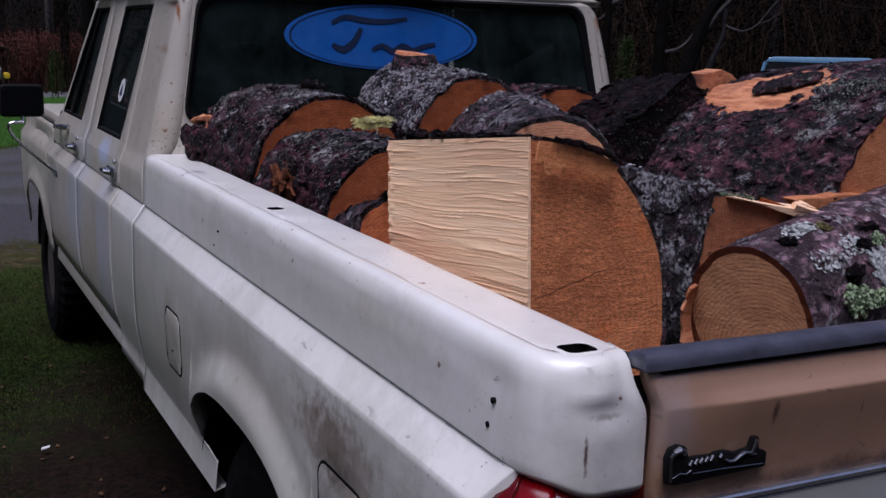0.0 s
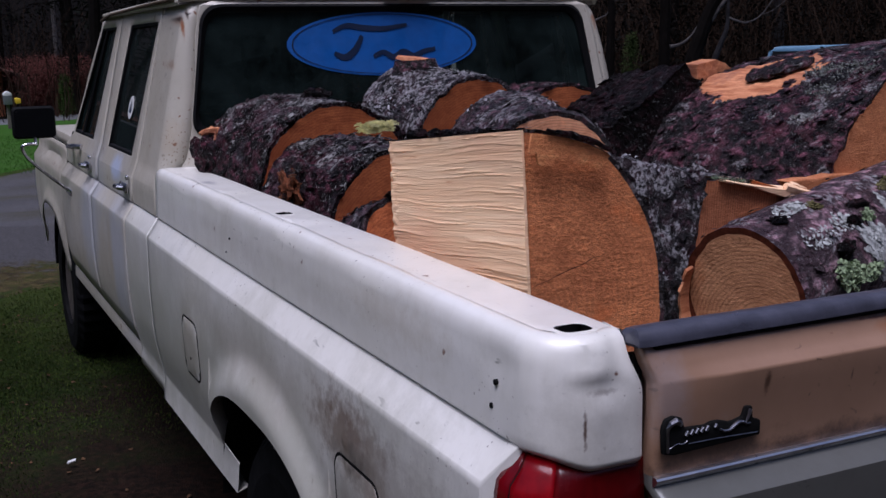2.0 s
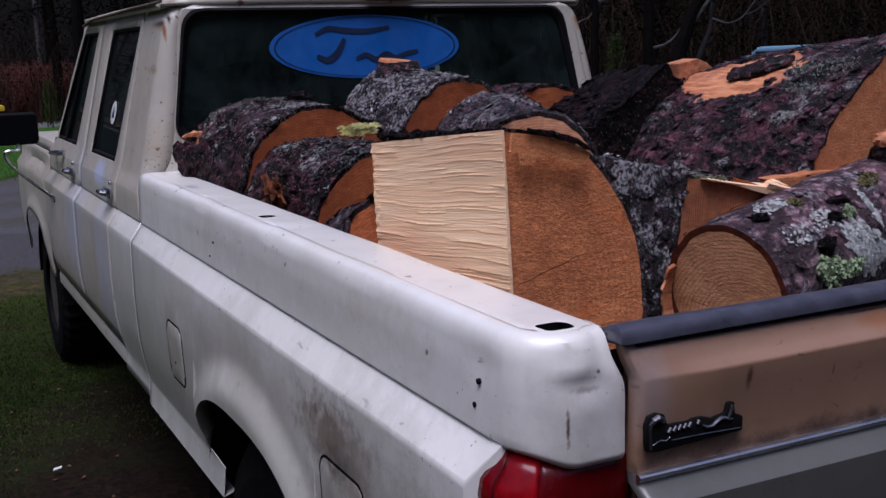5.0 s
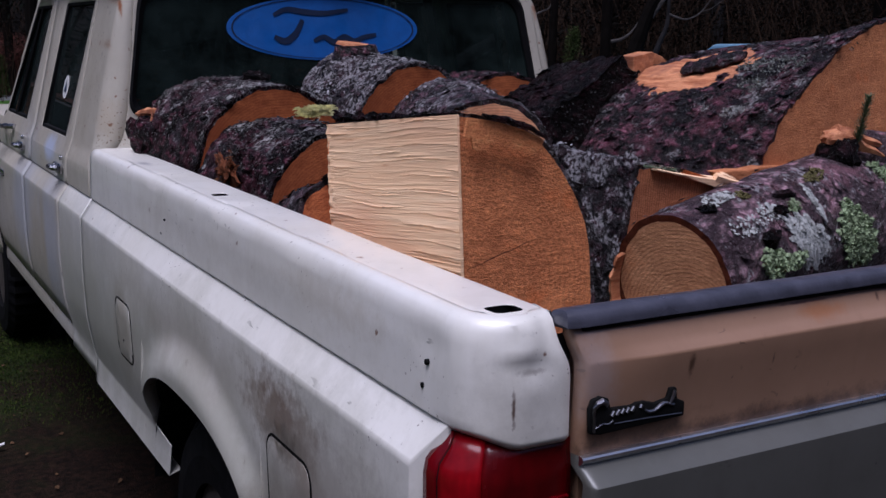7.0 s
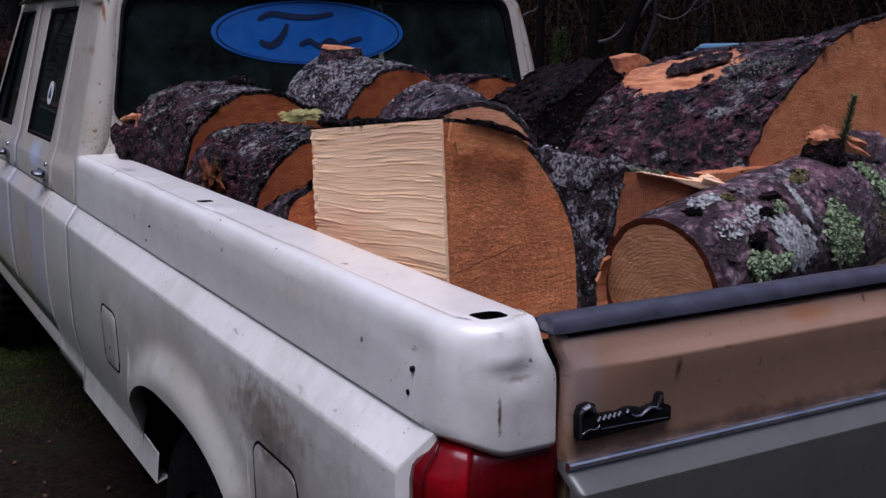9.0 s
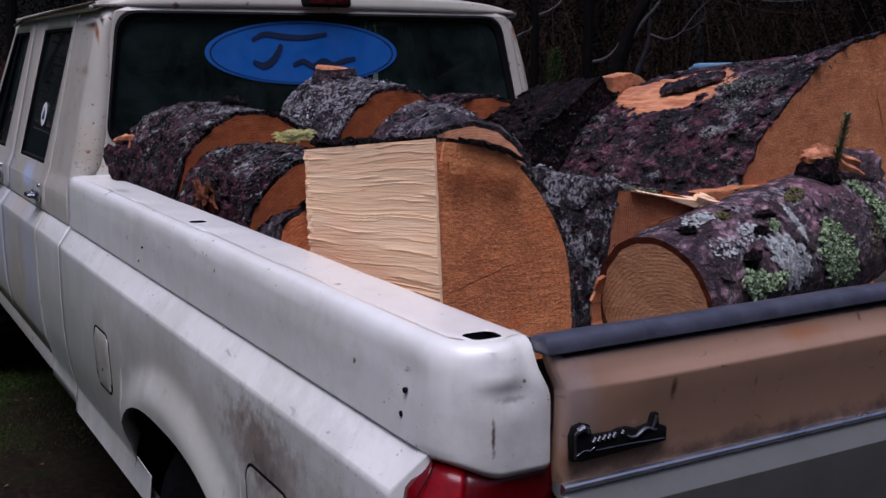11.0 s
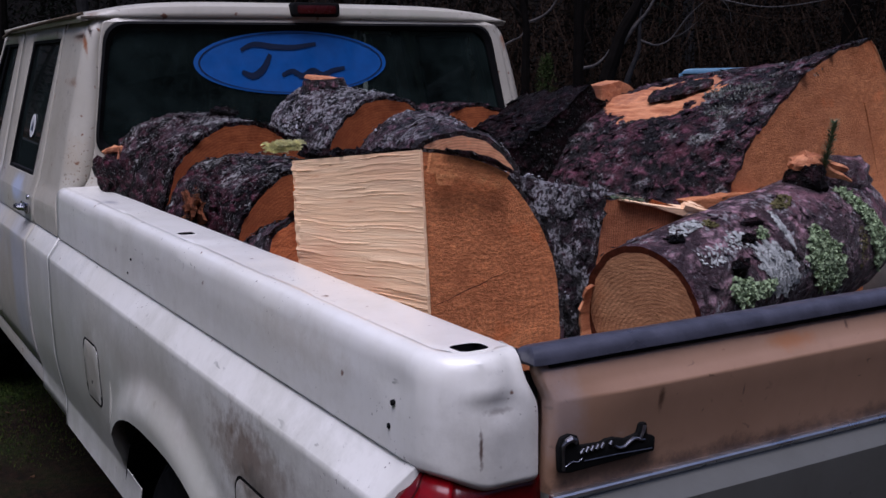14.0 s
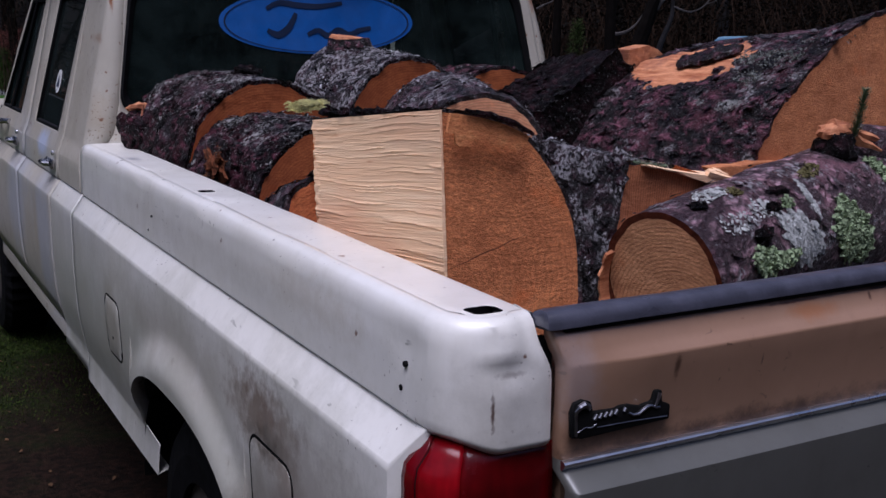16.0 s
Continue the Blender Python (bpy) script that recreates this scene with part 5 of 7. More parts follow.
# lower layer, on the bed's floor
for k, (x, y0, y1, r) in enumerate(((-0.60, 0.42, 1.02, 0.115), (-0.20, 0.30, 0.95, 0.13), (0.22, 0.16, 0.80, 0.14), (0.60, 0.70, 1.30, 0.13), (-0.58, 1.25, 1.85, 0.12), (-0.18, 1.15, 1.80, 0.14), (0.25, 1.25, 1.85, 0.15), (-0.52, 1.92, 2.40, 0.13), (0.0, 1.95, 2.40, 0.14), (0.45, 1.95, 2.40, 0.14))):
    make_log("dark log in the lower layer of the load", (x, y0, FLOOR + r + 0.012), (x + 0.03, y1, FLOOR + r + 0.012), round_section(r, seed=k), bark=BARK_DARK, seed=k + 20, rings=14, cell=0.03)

LICHEN = mat_plain("pale_lichen", (0.34, 0.33, 0.345), 0.85, 0.0, 0.35, 60.0)
LICHEN_GREEN = mat_plain("grey_green_lichen", (0.215, 0.232, 0.210), 0.85, 0.0, 0.4, 60.0)
CRUST = mat_plain("pale_crust", (0.375, 0.385, 0.37), 0.85, 0.0, 0.4, 60.0)
MOSS = mat_plain("green_lichen", (0.27, 0.345, 0.20), 0.85, 0.0, 0.45, 50.0)
MOSS_DARK = mat_plain("dark_moss", (0.13, 0.115, 0.05), 0.85, 0.0, 0.45, 50.0)
MOSS_YELLOW = mat_plain("yellow_moss", (0.74, 0.71, 0.40), 0.85, 0.0, 0.3, 50.0)


def bare_top(t, x, y):
    """Where bark has come off the biggest piece."""
    w = 0.06 * noise.noise(Vector((x * 18, y * 18, t * 9))) + 0.03 * noise.noise(Vector((x * 60, y * 60, t * 30)))
    return ((t - 0.72) / 0.31) ** 2 + ((x - 0.045) / 0.115) ** 2 < 1 + 9 * w and y > 0.15


# the half log with the clean split face
def half_rim(x):
    """Height of the half log's rim over its heart, x metres from the split face."""
    return 0.311 * (1 - min(1.0, max(0.0, x) / 0.276) ** 2.2) ** 0.4545 - 0.004 * math.sin(math.pi * min(1.0, max(0.0, x) / 0.16))


half = [(0.276 * (1 - math.cos(math.pi * k / 40)) / 2, 1) for k in range(41)]
half = [(x, half_rim(x), b) for x, b in half] + [(0.276 * math.cos(radians(a)), -0.315 * math.sin(radians(a)), 1) for a in range(6, 91, 4)]
half[0] = (0.0, 0.311, 1)
half.append((0.0, -0.315, 0))
log_half = make_log("half log split clean, pale split face along the rail", (-0.766, 0.372, 1.262), (-0.762, 0.942, 1.214), half, 0.965, BARK_GREY, END_SAW, seed=1, thick=0.006, cell=0.007, rings=60, rough=0.003, sway=0.002)


def split_ledges(y0, y1, length, grow, tilt_end):
    """The clean split: long splinter ledges, each lip standing a little proud of the next one down."""
    rr = random.Random(17)
    edges, y = [], y1
    while y > y0 - 0.02:
        edges.append((y, rr.choice((0.25, 0.4, 0.6, 1.0)), rr.uniform(0, 50)))
        y -= rr.choice((0.0045, 0.006, 0.007, 0.009, 0.012, 0.018)) * rr.uniform(0.8, 1.2)
    cols, rows_n = 90, 440
    grid = []
    for j in range(cols + 1):
        w = length * j / cols
        lines = [(e + 0.009 * noise.noise(Vector((w * 4.0, e * 3.5, 0))) + 0.0014 * noise.noise(Vector((w * 14, ph, 5))), amp * smooth01(0.55 + 1.7 * noise.noise(Vector((w * 4.5, ph, 9))))) for e, amp, ph in edges]
        col, q = [], 0
        for i in range(rows_n + 1):
            v = y1 - (y1 - y0) * i / rows_n
            while q + 1 < len(lines) and lines[q + 1][0] > v:
                q += 1
            upper, amp = lines[q]
            lower, amp2 = lines[q + 1] if q + 1 < len(lines) else (upper - 0.02, 0.5)
            f = min(1.0, max(0.0, (upper - v) / max(0.002, upper - lower)))
            out = 0.0026 * amp2 * f ** 3 - 0.0010 * amp * (1 - smooth01(f * 4))
            out += 0.004 * noise.noise(Vector((w * 2.5, v * 5, 3))) + 0.0006 * noise.noise(Vector((w * 9, v * 420, 1)))
            if w > length - 0.03:
                out += 0.004 * noise.noise(Vector((w * 60, v * 70, 8)))
            s = 1 + (grow - 1) * w / length
            col.append((-0.0005 - out, v * s, -w + tilt_end * noise.noise(Vector((v * 55, 0, 2))) * (1 if j == 0 else 0)))
        grid.append(col)
    grid.insert(0, [(0.004, y, z - 0.0006) for x, y, z in grid[0]])
    bm = loft(grid, closed=False)
    bmesh.ops.recalc_face_normals(bm, faces=bm.faces)
    bm.normal_update()
    if sum(f.normal.x * f.calc_area() for f in bm.faces) > 0:
        bmesh.ops.reverse_faces(bm, faces=bm.faces)
    return bm


for c in log_half.children:
    if c.name.startswith("split_face"):
        old = c.data
        bpy.data.objects.remove(c)
        bpy.data.meshes.remove(old)
        break
part("split_face", split_ledges(-0.315, 0.308, 0.574, 0.965, 0.0012), SPLIT, log_half, "pale split wood in long thin ledges")
# a drying crack across the sawn face
crack = [(-0.762 + 0.150 * k / 10, 1.308 + 0.046 * k / 10 + 0.004 * noise.noise(Vector((k * 0.7, 3, 1)))) for k in range(11)]
bm = tube([(x, 0.3665, z) for x, z in crack], [0.0002 + 0.0006 * math.sin(math.pi * (k + 1) / 12) for k in range(11)], 5)
bm.transform(log_half.matrix_basis.inverted())
part("crack", bm, DARK, log_half)
# quarter log with a splintered edge
quarter = [(-0.135, 0.195, 1), (-0.158, 0.08, 1), (-0.165, -0.05, 1), (-0.14, -0.17, 1), (-0.06, -0.26, 1), (0.06, -0.28, 0), (0.16, -0.20, 0), (0.165, 0.115, 0), (0.08, 0.145, 0), (-0.02, 0.175, 1)]
log_quarter = make_log("split quarter log with a torn pale top edge", (-0.165, 0.500, 1.262), (-0.165, 1.00, 1.262), quarter, 1.0, BARK_SILVER, END_QUARTER, seed=2, lichen=(0.26, 14000, LICHEN))
# small log by the tailgate
small = make_log("thinner mossy log lying against the tailgate", (-0.335, 0.345, 1.235), (0.62, 0.72, 1.275), round_section(0.132, 0.148, 3), 1.10, BARK_MOSS, END_SMALL, seed=3, rings=80, rough=0.0045, tilt=0.1, flare=-0.08, cell=0.008, plates=0.2, rim=mat_plain("red_inner_bark", (0.115, 0.032, 0.016), 0.7, 0.0, 0.5, 60.0, 0.004))
# the biggest piece
big = [(-0.16, -0.25, 1), (-0.255, -0.10, 1), (-0.262, 0.03, 1), (-0.225, 0.13, 1), (-0.16, 0.225, 1), (-0.06, 0.315, 1), (0.06, 0.395, 1), (0.17, 0.435, 1), (0.275, 0.462, 1), (0.300, 0.472, 1), (0.314, 0.468, 0), (0.332, 0.452, 0), (0.350, 0.430, 0), (0.385, 0.38, 0), (0.44, 0.20, 0), (0.44, -0.28, 0), (0.0, -0.32, 0)]
log_big = make_log("huge split log with lichen-spotted bark, tipped over", (0.475, 0.735, 1.29), (0.42, 1.42, 1.28), big, 0.86, BARK, END_BIG, seed=4, rings=64, rough=0.011, cell=0.009, plates=0.5, bare=bare_top, warp=lambda x, y, t: (x, y - 0.15 * smooth01(t / 0.28) * max(0.0, y - 0.25)))
log_left = make_log("sawn log with a broad orange end below the window", (-0.53, 1.90, 1.297), (-0.575, 2.40, 1.312), round_section(0.252, 0.252, 5), 1.02, BARK_TOPPED, END, seed=5, rings=44)
log_stub = make_log("sawn log with a stubby branch cut off on top", (-0.035, 1.95, 1.370), (-0.07, 2.38, 1.392), round_section(0.242, 0.245, 6), 1.0, BARK_SILVER, END, seed=6, lichen=(0.14, 14000, LICHEN))
make_log("sawn log against the cab's back", (0.42, 2.12, 1.325), (0.42, 2.43, 1.325), round_section(0.24, 0.24, 7), 1.0, BARK, END, seed=7, rings=30)
log_knot = make_log("log with a broken side knot next to the rail", (-0.548, 1.40, 1.238), (-0.585, 1.86, 1.245), round_section(0.205, 0.212, 8), 1.02, BARK_TOPPED, END, seed=8)
make_log("log with a pale ringed end behind the split one", (-0.20, 1.20, 1.368), (0.03, 1.84, 1.36), round_section(0.175, 0.172, 9), 1.2, BARK_GREY, END_PALE, seed=9, lichen=(0.34, 14000, LICHEN))
wedge = [(-0.17, 0.02, 1), (-0.06, 0.075, 1), (0.06, 0.145, 1), (0.18, 0.235, 1), (0.24, 0.18, 1), (0.24, -0.12, 1), (0.05, -0.22, 1), (-0.13, -0.14, 1), (-0.19, 0.0, 1)]
make_log("dark log wedged in the middle of the load, shade in its colour", (0.20, 1.46, 1.405), (0.30, 1.95, 1.38), wedge, 0.95, BARK_DARK, BARK_DARK, seed=10, rough=0.018)
make_log("short dark log tucked under another", (-0.70, 1.06, 1.27), (-0.68, 1.36, 1.19), round_section(0.095, 0.105, 11), 1.0, BARK_GREY, END, seed=11, rings=24)


# ---- ground ----
def ground_z(x, y):
    """The lot falls away gently towards the road and rises into a wooded slope beyond; unseen slopes all round are
    added to block low sky.
    """
    fall = -0.022 * max(0.0, min(y, 46.0) - 8.0) * (1 - smooth01((x - 8) / 8))
    rise = 34 * smooth01((max(0.0, y - 50) + 0.9 * max(0.0, x - 16) + max(0.0, -24 - x) + max(0.0, -22 - y)) / 80)
    return fall + rise


def mat_grass(name, lush=False):
    k = Mat(name, 0.9, spec=0.08)
    big = k.noise(0.9, 5, 0.65)
    mid = k.noise(5.0, 5, 0.7)
    fine = k.noise(70.0, 4, 0.7)
    if lush:
        c = k.mix(k.ramp(mid, (0.35, 0.0), (0.65, 1.0)), (0.022, 0.076, 0.008), (0.038, 0.112, 0.012))
        c = k.mix(k.ramp(big, (0.5, 0.0), (0.7, 0.5)), c, (0.06, 0.10, 0.03))
    else:
        c = k.mix(k.ramp(mid, (0.35, 0.0), (0.65, 1.0)), (0.005, 0.010, 0.002), (0.017, 0.032, 0.005))
        c = k.mix(k.ramp(big, (0.46, 0.0), (0.58, 0.85)), c, (0.016, 0.009, 0.006))
        c = k.mix(k.ramp(k.noise(17.0, 6, 0.75), (0.50, 0.0), (0.62, 0.6)), c, (0.034, 0.024, 0.012))
        c = k.mix(k.ramp(k.noise(26.0, 5, 0.75), (0.52, 0.0), (0.64, 0.8)), c, (0.004, 0.005, 0.002))
    c = k.mix(k.ramp(fine, (0.4, 0.0), (0.7, 0.5)), c, (0.016, 0.018, 0.008) if lush else (0.012, 0.013, 0.005))
    if not lush:
        # near the truck, leaf litter and mud with its shade painted in; the grass thickens towards the drive
        sep = k.t.nodes.new("ShaderNodeSeparateXYZ")
        k.link(k.coords(), sep.inputs[0])
        away = k.math("ADD", k.math("MULTIPLY", sep.outputs["Y"], 0.1), k.math("ADD", k.math("MULTIPLY", sep.outputs["X"], -0.14), k.math("MULTIPLY", k.math("SUBTRACT", k.noise(1.7, 5, 0.7), 0.5), 0.7)))
        mud_and_shade = k.mix(k.ramp(k.noise(34.0, 5, 0.8), (0.42, 0.0), (0.62, 1.0)), (0.0042, 0.0030, 0.0018), (0.020, 0.010, 0.0065))
        c = k.mix(k.ramp(away, (0.42, 1.0), (0.66, 0.0)), c, mud_and_shade)
        c = k.mix(k.ramp(away, (0.66, 0.0), (0.90, 0.6)), c, k.mix(mid, (0.024, 0.042, 0.007), (0.058, 0.085, 0.016)))
        # under the trees the canopy's shade is painted in as near-black leaf litter
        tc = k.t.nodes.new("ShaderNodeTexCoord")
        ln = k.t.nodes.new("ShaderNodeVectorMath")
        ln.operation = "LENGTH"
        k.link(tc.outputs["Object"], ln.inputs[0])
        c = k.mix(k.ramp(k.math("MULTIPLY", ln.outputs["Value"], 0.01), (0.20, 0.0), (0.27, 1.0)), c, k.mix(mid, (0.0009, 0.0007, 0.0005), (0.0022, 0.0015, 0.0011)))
    k.color(c)
    k.bump(k.mix(0.5, fine, mid), 0.03, 0.9)
    return k.m


def mat_gravel(name, a, b, scale=45.0):
    k = Mat(name, 0.85, spec=0.3)
    vo = k.node("ShaderNodeTexVoronoi", Scale=scale)
    k.link(k.coords(), vo.inputs["Vector"])
    c = k.mix(k.ramp(vo.outputs["Distance"], (0.1, 0.0), (0.6, 1.0)), b, a)
    c = k.mix(k.ramp(k.noise(0.7, 5, 0.65), (0.45, 0.0), (0.65, 0.7)), c, tuple(0.55 * v for v in a))
    c = k.mix(k.ramp(k.noise(0.9, 6, 0.75, (0.4, 1.0, 1.0)), (0.45, 0.0), (0.58, 0.8)), c, (a[0] * 0.60, a[1] * 0.58, a[2] * 0.36))
    k.color(c)
    k.bump(vo.outputs["Distance"], 0.01, 0.8)
    return k.m


N = 120
coords = [math.copysign(abs(-1 + 2 * k / N) ** 2.6 * 240, -1 + 2 * k / N) for k in range(N + 1)]
rows = [[(x, y + 6, ground_z(x, y + 6) + 0.016 * noise.noise(Vector((x * 0.6, y * 0.6, 0))) * (1 if y < 0 else 0)) for x in coords] for y in coords]
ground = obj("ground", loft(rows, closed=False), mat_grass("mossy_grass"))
tagged(ground, "damp mossy grass with bare brown patches", "ground", kind="structure")


def sheet(name, near, far, x0, x1, lift, mat, label, nx=40, ny=10):
    """A strip of surface that follows the ground, between two edges given as functions of x."""
    rows = []
    for j in range(ny + 1):
        row = []
        for i in range(nx + 1):
            x = x0 + (x1 - x0) * i / nx
            y = near(x) + (far(x) - near(x)) * j / ny
            row.append((x, y, ground_z(x, y) + (lift if j else -0.03)))
        rows.append(row)
    return tagged(obj(name, loft(rows, closed=False), mat), label, "ground", kind="structure")


wave = lambda x, s, a=0.25: a * noise.noise(Vector((x * 0.8, s, 0.0))) + 0.4 * a * noise.noise(Vector((x * 3.1, s, 4.0)))


def mat_verge(name):
    """Thin grass that gives way to straw and bare dirt and then to gravel."""
    k = Mat(name, 0.9, spec=0.1)
    sep = k.t.nodes.new("ShaderNodeSeparateXYZ")
    k.link(k.coords(), sep.inputs[0])
    way = k.math("ADD", sep.outputs["Y"], k.math("MULTIPLY", k.math("SUBTRACT", k.noise(1.1, 6, 0.7), 0.5), 4.5))
    way = k.math("ADD", k.math("MULTIPLY", way, 0.1), k.math("MULTIPLY", k.math("SUBTRACT", k.noise(11.0, 5, 0.75), 0.5), 0.22))
    fine = k.noise(60.0, 5, 0.75)
    grass = k.mix(k.ramp(k.noise(5.0, 5, 0.7), (0.35, 0.0), (0.65, 1.0)), (0.014, 0.026, 0.005), (0.036, 0.060, 0.011))
    straw = k.mix(k.ramp(k.noise(7.0, 5, 0.7), (0.38, 0.0), (0.62, 1.0)), (0.034, 0.026, 0.015), (0.095, 0.074, 0.030))
    moss = k.mix(fine, (0.030, 0.036, 0.010), (0.060, 0.062, 0.018))
    stone = k.mix(k.ramp(k.noise(50.0, 4, 0.8), (0.40, 0.0), (0.62, 1.0)), (0.042, 0.041, 0.043), (0.110, 0.106, 0.110))
    c = k.mix(k.ramp(way, (0.70, 0.0), (0.735, 1.0)), grass, straw)
    c = k.mix(k.ramp(k.noise(3.0, 4, 0.6), (0.52, 0.0), (0.60, 0.8)), c, moss)
    c = k.mix(k.ramp(way, (0.80, 0.0), (0.85, 1.0)), c, stone)
    c = k.mix(k.ramp(fine, (0.36, 0.55), (0.50, 0.0)), c, (0.008, 0.007, 0.004))
    k.color(c)
    k.bump(fine, 0.02, 0.9)
    return k.m


sheet("dirt_verge", lambda x: 6.7 + wave(x, 1, 1.4), lambda x: 10.6 + wave(x, 1, 2.4), -16, 9, 0.012, mat_verge("straw_and_dirt"), "bare dirt verge with straw, moss and dead leaves")
sheet("driveway", lambda x: 7.9 + wave(x, 2, 0.6), lambda x: 18.0 + 1.6 * x + wave(x, 3, 0.5) if x > -1 else 16.4 + wave(x, 3, 0.5), -16, 8, 0.010, mat_gravel("worn_gravel", (0.070, 0.068, 0.072), (0.032, 0.031, 0.033)), "worn grey gravel driveway")
sheet("lawn", lambda x: 17.3 + 1.6 * max(x, -1.0) + wave(x, 3, 0.5), lambda x: 37.5 + 0.8 * x, -24, 10, 0.014, mat_grass("bright_lawn", True), "bright green mown lawn")
sheet("road", lambda x: 37.4 + 0.8 * x, lambda x: 42.0 + 0.8 * x, -60, 12, 0.04, mat_gravel("wet_asphalt", (0.13, 0.135, 0.15), (0.09, 0.092, 0.10), 60.0), "damp grey asphalt road", 60)

# grass tufts by the truck and on the verge
rng = random.Random(5)


def blades(name, count, area, height, mat, label):
    verts, faces = [], []
    for _ in range(count):
        x, y = area(rng)
        z = ground_z(x, y) + 0.002
        a, lean, h = rng.uniform(0, 6.28), rng.uniform(0.1, 0.8), height * rng.uniform(0.4, 1.2)
        w = 0.0022 * rng.uniform(0.8, 1.8)
        dx, dy = math.cos(a), math.sin(a)
        i = len(verts)
        verts += [(x - dy * w, y + dx * w, z), (x + dy * w, y - dx * w, z), (x + dx * lean * h * 0.4, y + dy * lean * h * 0.4, z + h * 0.65), (x + dx * lean * h, y + dy * lean * h, z + h * (1.05 - 0.4 * lean))]
        faces += [(i, i + 1, i + 2), (i + 2, i + 1, i + 3)]
    me = bpy.data.meshes.new(name)
    me.from_pydata(verts, [], faces)
    me.materials.append(mat)
    return tagged(new(name, me), label, "grass", kind="stuff")


def near_area(r):
    while True:
        x, y = r.uniform(-3.4, -0.4), r.uniform(0.8, 8.6)
        if r.random() > 1 - smooth01((y - 6.4 + 1.2 * noise.noise(Vector((x * 1.5, y * 1.5, 8.0)))) / 1.6):
            continue
        if noise.noise(Vector((x * 1.1, y * 1.1, 3.0))) + r.uniform(-0.35, 0.35) > -0.35 + 0.55 * smooth01((x + 1.6) / 0.5) + 0.45 * (1 - smooth01((y - 2.0) / 3.0)):
            return x, y


def mat_blade(name, a, b):
    k = Mat(name, 0.7, spec=0.1)
    c = k.mix(k.ramp(k.noise(1.6, 4), (0.35, 0.0), (0.65, 1.0)), a, b)
    k.color(k.mix(k.ramp(k.noise(40.0, 3), (0.45, 0.0), (0.62, 0.55)), c, (b[0] * 1.25, b[1] * 0.85, b[2])))
    return k.m


blades("grass", 125000, near_area, 0.016, mat_blade("grass_blade", (0.008, 0.018, 0.003), (0.027, 0.050, 0.008)), "short wet grass beside the truck")
# lighter blades farther off, clear of the shade painted near the truck
blades("drive_grass", 40000, lambda r: (r.uniform(-3.2, -0.6), 3.6 + 4.6 * r.random() ** 0.8), 0.018, mat_blade("light_grass_blade", (0.020, 0.040, 0.006), (0.055, 0.085, 0.015)), "short grass thinning out towards the drive")
blades("lawn_grass", 16000, lambda r: (r.uniform(-5, 3), r.uniform(17.5, 30)), 0.06, mat_blade("lawn_blade", (0.026, 0.085, 0.009), (0.044, 0.125, 0.015)), "bright lawn grass")

# fallen leaves
verts, faces = [], []
for _ in range(260):
    x, y = rng.uniform(-3.2, -0.7), rng.uniform(1.0, 8.2)
    a, s = rng.uniform(0, 6.28), rng.uniform(0.005, 0.014)
    z = 0.012 + rng.uniform(0, 0.008)
    i = len(verts)
    for k in range(5):
        b = a + 2 * math.pi * k / 5
        verts.append((x + s * math.cos(b) * (1.3 if k == 0 else 0.8), y + s * math.sin(b) * 0.9, z + rng.uniform(-0.004, 0.008)))
    faces.append(tuple(range(i, i + 5)))
me = bpy.data.meshes.new("fallen_leaves")
me.from_pydata(verts, [], faces)
me.materials.append(mat_plain("dead_leaf", (0.075, 0.042, 0.022), 0.8, 0.0, 0.5, 9.0))
tagged(new("fallen_leaves", me), "small brown dead leaves on the grass", "leaves", kind="stuff")
bm = prism([(-0.022, -0.008), (0.016, -0.010), (0.024, 0.004), (-0.009, 0.009)], "z", 0, 0.004)
scrap = obj("litter", bm, WHITEVINYL, m=pose(-1.205, 3.40, 0.034, 4, -6, 20), smooth=False)
tagged(scrap, "scrap of white litter lying in the grass", "litter")


# ---- trees and thicket ----
TRUNK = mat_plain("dark_trunk_bark", (0.0032, 0.0023, 0.0018), 0.9, 0.0, 0.5, 9.0, 0.02)
TRUNK_GREY = mat_plain("grey_trunk_bark", (0.019, 0.018, 0.019), 0.9, 0.0, 0.4, 7.0, 0.02)
LIMB = mat_plain("lichened_limb", (0.066, 0.060, 0.058), 0.85, 0.0, 0.45, 14.0, 0.01)
NEEDLE = mat_plain("dark_needles", (0.0018, 0.0030, 0.0013), 0.9, 0.0, 0.5, 3.0)
CYPRESS = mat_plain("dark_green_cypress", (0.045, 0.085, 0.020), 0.85, 0.0, 0.4, 3.0)
CEDAR = mat_plain("green_cedar", (0.032, 0.050, 0.014), 0.8, 0.0, 0.5, 6.0)
TWIG = mat_plain("brown_twigs", (0.024, 0.014, 0.009), 0.9, 0.0, 0.5, 3.0)
TWIG_RED = mat_plain("red_brown_twigs", (0.120, 0.044, 0.036), 0.9, 0.0, 0.4, 2.0)
BRUSH = mat_plain("dark_brush_leaves", (0.0030, 0.0024, 0.0013), 0.9, 0.0, 0.75, 0.9)


def wander(a, b, n, amp, seed):
    """Points from a to b that stray a little, for trunks and limbs."""
    a, b = Vector(a), Vector(b)
    return [a.lerp(b, k / n) + Vector((noise.noise(Vector((k * 0.6, seed, 0))), noise.noise(Vector((k * 0.6, seed, 9))), 0.4 * noise.noise(Vector((k * 0.6, seed, 5))))) * amp * min(1, k / 2) for k in range(n + 1)]


